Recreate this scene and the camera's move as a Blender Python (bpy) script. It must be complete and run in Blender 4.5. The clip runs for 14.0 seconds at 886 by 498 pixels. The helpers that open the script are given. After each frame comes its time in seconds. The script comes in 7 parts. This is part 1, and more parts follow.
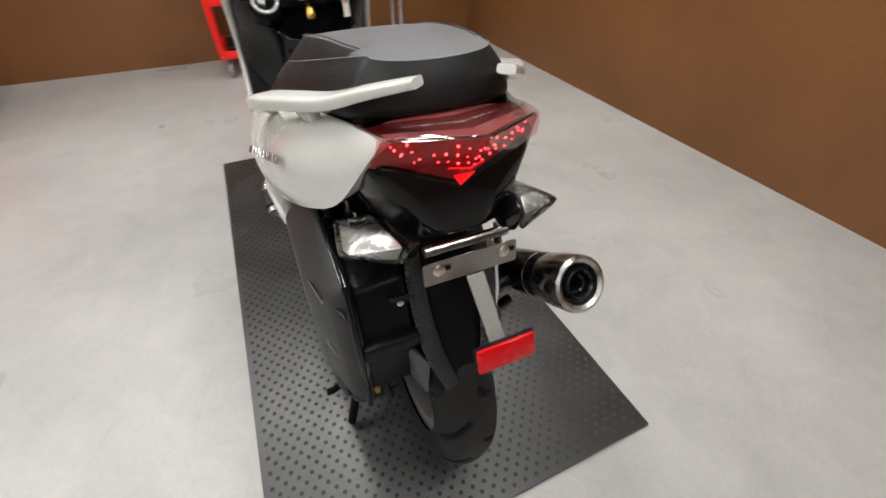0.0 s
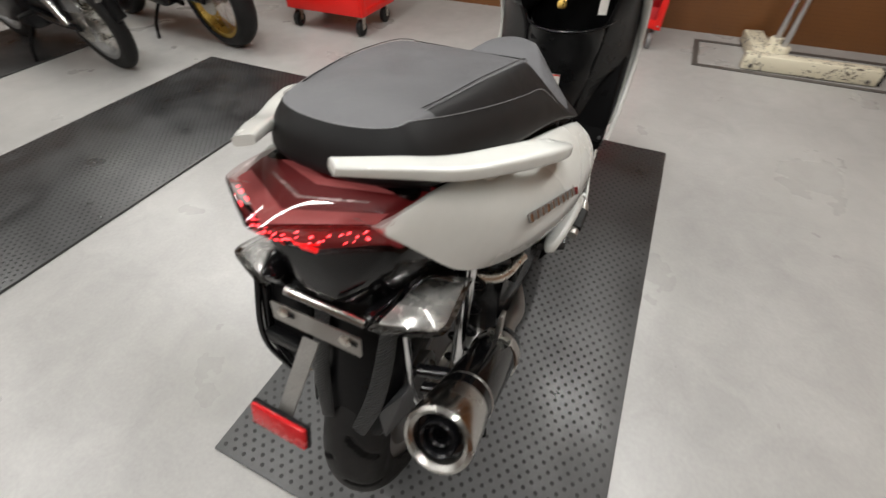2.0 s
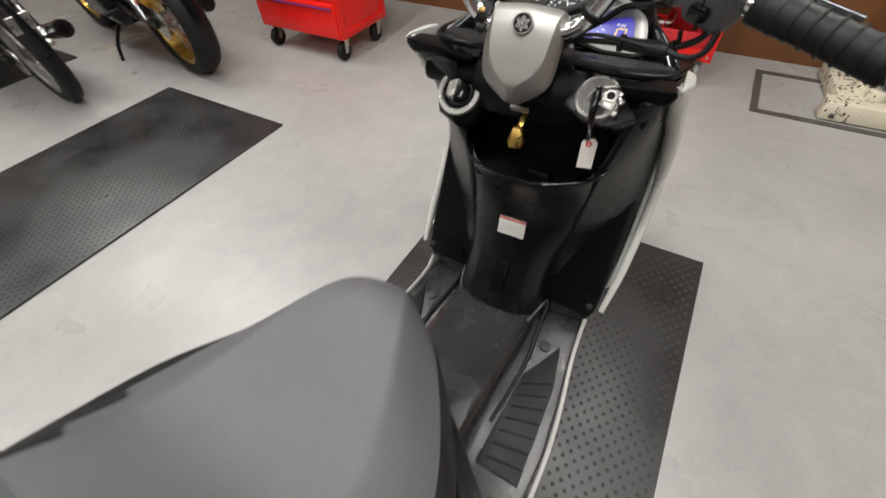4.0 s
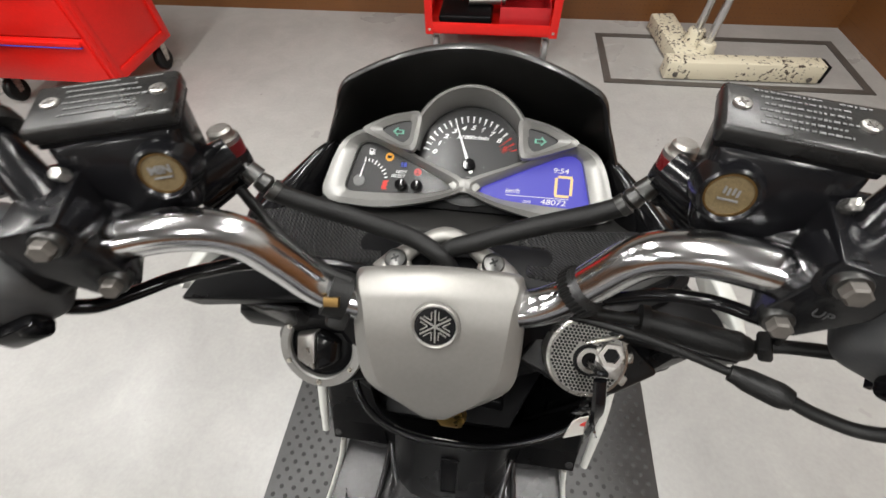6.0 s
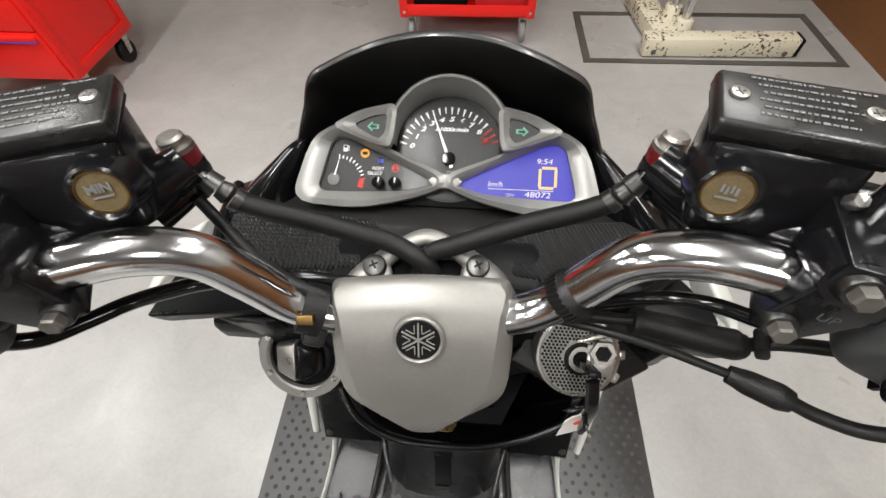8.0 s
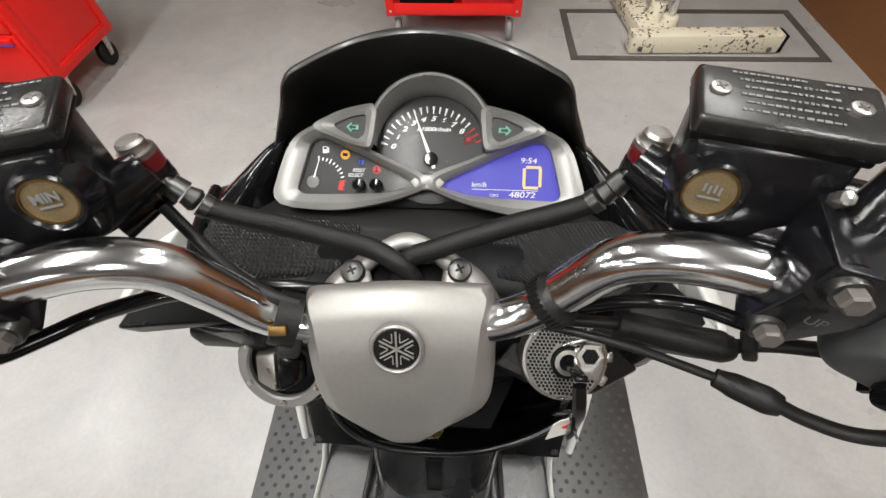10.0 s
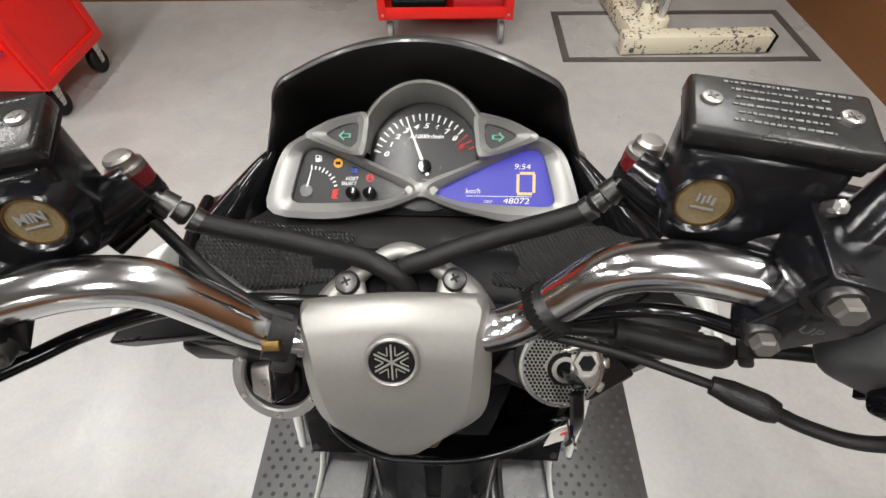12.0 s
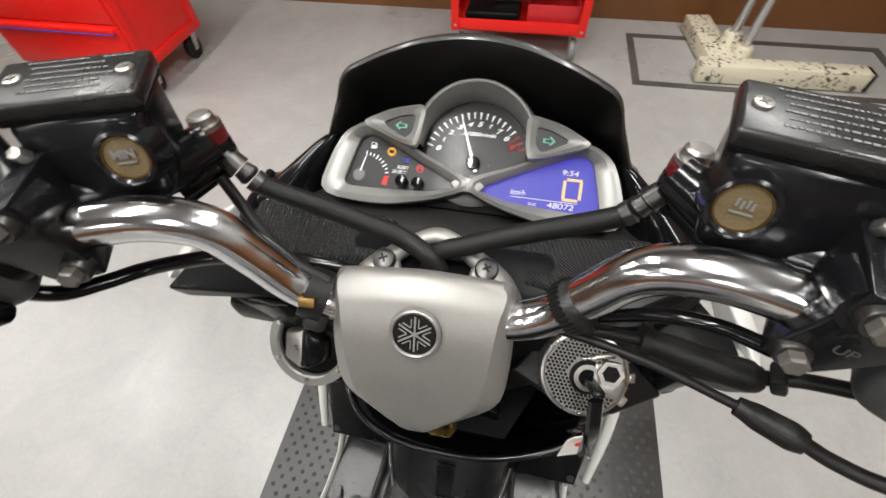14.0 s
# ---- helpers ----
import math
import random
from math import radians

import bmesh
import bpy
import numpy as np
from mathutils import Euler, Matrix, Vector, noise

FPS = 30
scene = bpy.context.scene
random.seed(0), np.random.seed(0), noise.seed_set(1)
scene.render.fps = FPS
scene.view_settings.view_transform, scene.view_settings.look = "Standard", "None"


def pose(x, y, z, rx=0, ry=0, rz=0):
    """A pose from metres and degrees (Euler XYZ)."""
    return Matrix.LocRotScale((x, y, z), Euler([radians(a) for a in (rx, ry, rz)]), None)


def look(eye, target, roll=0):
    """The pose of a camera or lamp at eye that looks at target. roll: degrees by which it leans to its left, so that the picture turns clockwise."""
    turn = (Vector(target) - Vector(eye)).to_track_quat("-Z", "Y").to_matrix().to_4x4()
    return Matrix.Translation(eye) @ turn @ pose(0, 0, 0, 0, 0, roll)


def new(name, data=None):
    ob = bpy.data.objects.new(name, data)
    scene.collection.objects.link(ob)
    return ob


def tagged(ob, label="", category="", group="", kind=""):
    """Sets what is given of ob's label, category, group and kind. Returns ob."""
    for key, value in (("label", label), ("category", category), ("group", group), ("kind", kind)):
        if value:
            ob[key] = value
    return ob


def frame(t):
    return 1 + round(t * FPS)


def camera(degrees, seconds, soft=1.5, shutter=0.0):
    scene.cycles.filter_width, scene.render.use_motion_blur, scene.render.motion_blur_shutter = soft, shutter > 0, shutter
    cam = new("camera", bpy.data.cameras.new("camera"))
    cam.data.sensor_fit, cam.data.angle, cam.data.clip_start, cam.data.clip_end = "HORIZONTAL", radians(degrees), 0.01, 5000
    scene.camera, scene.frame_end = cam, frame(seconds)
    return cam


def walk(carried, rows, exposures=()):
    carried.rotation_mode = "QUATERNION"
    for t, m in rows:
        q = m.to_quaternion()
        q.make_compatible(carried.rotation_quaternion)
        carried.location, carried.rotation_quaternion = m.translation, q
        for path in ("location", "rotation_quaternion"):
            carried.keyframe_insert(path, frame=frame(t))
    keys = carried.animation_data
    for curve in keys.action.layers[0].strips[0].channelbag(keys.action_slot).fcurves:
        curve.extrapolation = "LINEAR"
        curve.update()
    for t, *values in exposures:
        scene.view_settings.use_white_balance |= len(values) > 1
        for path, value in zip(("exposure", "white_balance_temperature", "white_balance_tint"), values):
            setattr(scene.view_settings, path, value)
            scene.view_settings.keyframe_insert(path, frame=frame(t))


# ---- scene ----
cam = camera(93.7, 14.0, 1.5, 0.5)
PATH = [
    (0, (-0.205, -0.613, 1.052), (0.43, 0.756, -0.261), 0.3),
    (0.5, (-0.063, -0.665, 1.086), (0.199, 0.8, -0.251), 1.4),
    (0.8, (0.027, -0.681, 1.104), (0.065, 0.79, -0.25), 1.6),
    (1, (0.071, -0.678, 1.114), (-0.011, 0.784, -0.248), 1.8),
    (1.5, (0.181, -0.588, 1.12), (-0.156, 0.8, -0.28), 1.5),
    (2, (0.27, -0.455, 1.116), (-0.335, 0.797, -0.322), -1.0),
    (2.5, (0.336, -0.287, 1.123), (-0.44, 0.865, -0.316), -3.3),
    (3, (0.317, -0.073, 1.126), (-0.485, 1.065, -0.31), -3.3),
    (3.2, (0.301, 0.008, 1.131), (-0.497, 1.138, -0.313), -3.7),
    (5.3, (0.081, 0.633, 1.141), (-0.31, 1.836, -0.408), -2.5),
    (5.5, (0.067, 0.669, 1.142), (-0.256, 1.876, -0.419), -3.1),
    (6, (0.037, 0.73, 1.145), (-0.15, 1.917, -0.455), -2.2),
    (6.5, (0.038, 0.745, 1.14), (-0.105, 1.901, -0.486), -2.0),
    (7, (0.041, 0.747, 1.139), (-0.098, 1.89, -0.496), -2.4),
    (7.5, (0.041, 0.747, 1.139), (-0.089, 1.889, -0.498), -2.5),
    (8, (0.038, 0.749, 1.139), (-0.078, 1.887, -0.501), -2.2),
    (10.5, (0.046, 0.758, 1.133), (-0.028, 1.896, -0.51), -1.9),
    (11, (0.045, 0.76, 1.133), (-0.023, 1.901, -0.508), -2.0),
    (11.5, (0.048, 0.762, 1.134), (-0.015, 1.906, -0.506), -1.9),
    (12, (0.046, 0.761, 1.135), (-0.015, 1.908, -0.502), -1.9),
    (12.5, (0.046, 0.761, 1.136), (-0.02, 1.913, -0.498), -2.0),
    (13, (0.048, 0.76, 1.136), (-0.048, 1.919, -0.491), -2.4),
    (13.5, (0.048, 0.75, 1.135), (-0.085, 1.916, -0.484), -2.6),
    (14, (0.053, 0.745, 1.133), (-0.222, 1.908, -0.47), -2.9),
]
walk(cam, [(t, look(eye, target, roll)) for t, eye, target, roll in PATH],
     exposures=[(0, -0.08), (1, -0.08), (2, -0.20), (3.2, -0.22), (5.3, -0.06), (7, 0.0), (14, 0.0)])

# ---- world and lamps ----
world = bpy.data.worlds.new("world")
scene.world = world
world.use_nodes = True
world.node_tree.nodes["Background"].inputs["Color"].default_value = (0.9, 0.95, 1.0, 1)
world.node_tree.nodes["Background"].inputs["Strength"].default_value = 0.05

ROOM = (-6.2, 1.87, -4.2, 3.32, 2.75)      # x0, x1, y0, y1, height
# lamps at x > 0 are unseen, added to brighten the right and front
LAMP_ROWS = [(x, y) for x in (-4.4, -2.95, -1.5) for y in (1.45, -1.15)] + [(-0.3, 0.5), (1.2, 0.9), (0.8, 2.35), (0.6, -1.3), (-2.95, -3.2), (-0.6, -3.2)]
LAMP_POWER = 26.5
for lx, ly in LAMP_ROWS:
    lamp = bpy.data.lights.new("tube_lamp", "AREA")
    lamp.shape, lamp.size, lamp.size_y = "RECTANGLE", 0.12, 1.2
    lamp.energy, lamp.color = LAMP_POWER * (1.45 if (lx, ly) == (-0.3, 0.5) else 1.2 if lx > 1 else 0.9 if ly > 2 else 1.0 if ly > 0 else 0.85), (1.0, 0.985, 0.95)
    new("tube_lamp", lamp).matrix_world = pose(lx, ly, ROOM[4] - 0.12)


# ---- materials ----
def shader(name):
    m = bpy.data.materials.new(name)
    m.use_nodes = True
    return m, m.node_tree.nodes, m.node_tree.links, m.node_tree.nodes["Principled BSDF"]


def make(name, color, rough=0.5, metal=0.0, var=0.12, scale=12.0, bump=0.0, bscale=300.0, coat=0.0, rvar=0.08, spec=0.5, trans=0.0):
    """Colour and gloss that vary at two scales, and a fine relief."""
    m, n, l, b = shader(name)
    tc = n.new("ShaderNodeTexCoord")
    big, fine = n.new("ShaderNodeTexNoise"), n.new("ShaderNodeTexNoise")
    big.inputs["Scale"].default_value, big.inputs["Detail"].default_value = scale, 6
    fine.inputs["Scale"].default_value, fine.inputs["Detail"].default_value = scale * 14, 3
    for node in (big, fine):
        l.new(tc.outputs["Object"], node.inputs["Vector"])
    mean = n.new("ShaderNodeMath")
    mean.operation = "ADD"
    l.new(big.outputs["Fac"], mean.inputs[0])
    l.new(fine.outputs["Fac"], mean.inputs[1])
    ramp = n.new("ShaderNodeMapRange")
    ramp.inputs["From Min"].default_value, ramp.inputs["From Max"].default_value = 0.6, 1.4
    ramp.inputs["To Min"].default_value, ramp.inputs["To Max"].default_value = 1 - var, 1 + var
    l.new(mean.outputs[0], ramp.inputs["Value"])
    tint = n.new("ShaderNodeMix")
    tint.data_type, tint.blend_type = "RGBA", "MULTIPLY"
    tint.inputs["Factor"].default_value = 1
    tint.inputs[6].default_value = (*color, 1)
    l.new(ramp.outputs[0], tint.inputs[7])
    l.new(tint.outputs[2], b.inputs["Base Color"])
    rr = n.new("ShaderNodeMapRange")
    rr.inputs["From Min"].default_value, rr.inputs["From Max"].default_value = 0.3, 0.7
    rr.inputs["To Min"].default_value, rr.inputs["To Max"].default_value = max(rough - rvar, 0.02), min(rough + rvar, 1)
    l.new(big.outputs["Fac"], rr.inputs["Value"])
    l.new(rr.outputs[0], b.inputs["Roughness"])
    b.inputs["Metallic"].default_value = metal
    b.inputs["Coat Weight"].default_value = coat
    b.inputs["Coat Roughness"].default_value = 0.06
    b.inputs["Specular IOR Level"].default_value = spec
    b.inputs["Transmission Weight"].default_value = trans
    if bump:
        rel = n.new("ShaderNodeTexNoise")
        rel.inputs["Scale"].default_value, rel.inputs["Detail"].default_value = bscale, 4
        l.new(tc.outputs["Object"], rel.inputs["Vector"])
        bn = n.new("ShaderNodeBump")
        bn.inputs["Strength"].default_value, bn.inputs["Distance"].default_value = bump, 0.002
        l.new(rel.outputs["Fac"], bn.inputs["Height"])
        l.new(bn.outputs["Normal"], b.inputs["Normal"])
    return m


def maths(n, l, op, a, b=None):
    node = n.new("ShaderNodeMath")
    node.operation = op
    for i, v in enumerate((a, b)):
        if v is None:
            continue
        if isinstance(v, (int, float)):
            node.inputs[i].default_value = v
        else:
            l.new(v, node.inputs[i])
    return node.outputs[0]


def woven(name, color, size, rough=0.35, depth=0.6, spec=0.5):
    """A fine diagonal weave or embossed pattern of the given pitch in metres."""
    m, n, l, b = shader(name)
    tc, sep = n.new("ShaderNodeTexCoord"), n.new("ShaderNodeSeparateXYZ")
    l.new(tc.outputs["Object"], sep.inputs[0])
    p = maths(n, l, "ADD", sep.outputs[1], sep.outputs[0])
    q = maths(n, l, "SUBTRACT", sep.outputs[2], sep.outputs[0])
    k = 2 * math.pi / size
    s = maths(n, l, "MULTIPLY", maths(n, l, "SINE", maths(n, l, "MULTIPLY", maths(n, l, "ADD", p, q), k)), maths(n, l, "SINE", maths(n, l, "MULTIPLY", maths(n, l, "SUBTRACT", p, q), k)))
    bn = n.new("ShaderNodeBump")
    bn.inputs["Strength"].default_value, bn.inputs["Distance"].default_value = depth, 0.0015
    l.new(s, bn.inputs["Height"])
    l.new(bn.outputs["Normal"], b.inputs["Normal"])
    noise_node = n.new("ShaderNodeTexNoise")
    noise_node.inputs["Scale"].default_value = 30
    l.new(tc.outputs["Object"], noise_node.inputs["Vector"])
    ramp = n.new("ShaderNodeMapRange")
    ramp.inputs["To Min"].default_value, ramp.inputs["To Max"].default_value = rough - 0.08, rough + 0.1
    l.new(noise_node.outputs["Fac"], ramp.inputs["Value"])
    l.new(ramp.outputs[0], b.inputs["Roughness"])
    b.inputs["Base Color"].default_value = (*color, 1)
    b.inputs["Specular IOR Level"].default_value = spec
    return m


def clear(name, tint, gloss_rough=0.03, ior=1.45):
    """Thin clear plastic or glass: see-through with a sheen that grows at grazing angles."""
    m, n, l, b = shader(name)
    n.remove(b)
    tr, gl, mix, fr = n.new("ShaderNodeBsdfTransparent"), n.new("ShaderNodeBsdfGlossy"), n.new("ShaderNodeMixShader"), n.new("ShaderNodeFresnel")
    tr.inputs["Color"].default_value = (*tint, 1)
    gl.inputs["Roughness"].default_value = gloss_rough
    fr.inputs["IOR"].default_value = ior
    l.new(fr.outputs[0], mix.inputs[0])
    l.new(tr.outputs[0], mix.inputs[1])
    l.new(gl.outputs[0], mix.inputs[2])
    l.new(mix.outputs[0], n["Material Output"].inputs["Surface"])
    return m


def glow(name, color, strength):
    m, n, l, b = shader(name)
    b.inputs["Base Color"].default_value = (*[0.3 * c for c in color], 1)
    b.inputs["Emission Color"].default_value = (*color, 1)
    b.inputs["Emission Strength"].default_value = strength
    return m


def floor_material():
    m, n, l, b = shader("floor_coating")
    tc = n.new("ShaderNodeTexCoord")
    cloud, grit, smear = n.new("ShaderNodeTexNoise"), n.new("ShaderNodeTexNoise"), n.new("ShaderNodeTexNoise")
    for node, s, d in ((cloud, 1.3, 5), (grit, 90, 3), (smear, 2.2, 5)):
        node.inputs["Scale"].default_value, node.inputs["Detail"].default_value = s, d
        l.new(tc.outputs["Object"], node.inputs["Vector"])
    ramp = n.new("ShaderNodeValToRGB")
    ramp.color_ramp.elements[0].position, ramp.color_ramp.elements[0].color = 0.1, (0.275, 0.270, 0.260, 1)
    ramp.color_ramp.elements[1].position, ramp.color_ramp.elements[1].color = 0.9, (0.430, 0.423, 0.408, 1)
    l.new(cloud.outputs["Fac"], ramp.inputs[0])
    vor = n.new("ShaderNodeTexVoronoi")
    vor.inputs["Scale"].default_value = 3.1
    l.new(tc.outputs["Object"], vor.inputs["Vector"])
    spots = n.new("ShaderNodeMapRange")
    spots.inputs["From Min"].default_value, spots.inputs["From Max"].default_value = 0.010, 0.022
    spots.inputs["To Min"].default_value, spots.inputs["To Max"].default_value = 0.55, 1.0
    l.new(vor.outputs["Distance"], spots.inputs["Value"])
    gr = n.new("ShaderNodeMapRange")
    gr.inputs["To Min"].default_value, gr.inputs["To Max"].default_value = 0.9, 1.1
    l.new(grit.outputs["Fac"], gr.inputs["Value"])
    scuff = n.new("ShaderNodeTexNoise")
    scuff.inputs["Scale"].default_value, scuff.inputs["Detail"].default_value, scuff.inputs["Roughness"].default_value, scuff.inputs["Distortion"].default_value = 7.0, 9, 0.68, 0.6
    l.new(tc.outputs["Object"], scuff.inputs["Vector"])
    sc = n.new("ShaderNodeMapRange")
    sc.inputs["From Min"].default_value, sc.inputs["From Max"].default_value = 0.1, 0.9
    sc.inputs["To Min"].default_value, sc.inputs["To Max"].default_value = 0.82, 1.18
    l.new(scuff.outputs["Fac"], sc.inputs["Value"])
    mul = maths(n, l, "MULTIPLY", maths(n, l, "MULTIPLY", spots.outputs[0], gr.outputs[0]), sc.outputs[0])
    tint = n.new("ShaderNodeMix")
    tint.data_type, tint.blend_type = "RGBA", "MULTIPLY"
    tint.inputs["Factor"].default_value = 1
    l.new(ramp.outputs[0], tint.inputs[6])
    l.new(mul, tint.inputs[7])
    l.new(tint.outputs[2], b.inputs["Base Color"])
    rr = n.new("ShaderNodeMapRange")
    rr.inputs["From Min"].default_value, rr.inputs["From Max"].default_value = 0.15, 0.85
    rr.inputs["To Min"].default_value, rr.inputs["To Max"].default_value = 0.20, 0.44
    l.new(smear.outputs["Fac"], rr.inputs["Value"])
    l.new(rr.outputs[0], b.inputs["Roughness"])
    bn = n.new("ShaderNodeBump")
    bn.inputs["Strength"].default_value, bn.inputs["Distance"].default_value = 0.08, 0.001
    l.new(grit.outputs["Fac"], bn.inputs["Height"])
    l.new(bn.outputs["Normal"], b.inputs["Normal"])
    return m


def pegboard(name, color):
    """Brown hardboard with a square grid of small dark holes, one every 25 mm."""
    m, n, l, b = shader(name)
    tc, sep = n.new("ShaderNodeTexCoord"), n.new("ShaderNodeSeparateXYZ")
    l.new(tc.outputs["Object"], sep.inputs[0])
    along = maths(n, l, "ADD", sep.outputs[0], sep.outputs[1])
    cells = []
    for axis in (along, sep.outputs[2]):
        f = maths(n, l, "FRACT", maths(n, l, "MULTIPLY", maths(n, l, "ADD", axis, 50.0), 40.0))
        cells.append(maths(n, l, "POWER", maths(n, l, "SUBTRACT", f, 0.5), 2.0))
    d = maths(n, l, "SQRT", maths(n, l, "ADD", cells[0], cells[1]))
    hole = n.new("ShaderNodeMapRange")
    hole.inputs["From Min"].default_value, hole.inputs["From Max"].default_value = 0.07, 0.11
    hole.inputs["To Min"].default_value, hole.inputs["To Max"].default_value = 0.3, 1.0
    l.new(d, hole.inputs["Value"])
    noise_node = n.new("ShaderNodeTexNoise")
    noise_node.inputs["Scale"].default_value, noise_node.inputs["Detail"].default_value = 2.0, 8
    l.new(tc.outputs["Object"], noise_node.inputs["Vector"])
    var = n.new("ShaderNodeMapRange")
    var.inputs["From Min"].default_value, var.inputs["From Max"].default_value = 0.3, 0.7
    var.inputs["To Min"].default_value, var.inputs["To Max"].default_value = 0.85, 1.15
    l.new(noise_node.outputs["Fac"], var.inputs["Value"])
    tint = n.new("ShaderNodeMix")
    tint.data_type, tint.blend_type = "RGBA", "MULTIPLY"
    tint.inputs["Factor"].default_value = 1
    tint.inputs[6].default_value = (*color, 1)
    l.new(maths(n, l, "MULTIPLY", hole.outputs[0], var.outputs[0]), tint.inputs[7])
    l.new(tint.outputs[2], b.inputs["Base Color"])
    b.inputs["Roughness"].default_value = 0.42
    bn = n.new("ShaderNodeBump")
    bn.inputs["Strength"].default_value, bn.inputs["Distance"].default_value = 0.6, 0.003
    l.new(hole.outputs[0], bn.inputs["Height"])
    l.new(bn.outputs["Normal"], b.inputs["Normal"])
    return m


def chipped(name, paint, under):
    """Old paint, chipped to the dark metal in small flakes."""
    m, n, l, b = shader(name)
    tc, vor, big = n.new("ShaderNodeTexCoord"), n.new("ShaderNodeTexNoise"), n.new("ShaderNodeTexNoise")
    vor.inputs["Scale"].default_value, vor.inputs["Detail"].default_value = 62, 3
    big.inputs["Scale"].default_value, big.inputs["Detail"].default_value = 9, 4
    for node in (vor, big):
        l.new(tc.outputs["Object"], node.inputs["Vector"])
    s = maths(n, l, "ADD", vor.outputs["Fac"], maths(n, l, "MULTIPLY", big.outputs["Fac"], 0.45))
    ramp = n.new("ShaderNodeValToRGB")
    ramp.color_ramp.elements[0].position, ramp.color_ramp.elements[0].color = 0.825, (*paint, 1)
    ramp.color_ramp.elements[1].position, ramp.color_ramp.elements[1].color = 0.85, (*under, 1)
    l.new(s, ramp.inputs[0])
    l.new(ramp.outputs[0], b.inputs["Base Color"])
    b.inputs["Roughness"].default_value = 0.5
    return m


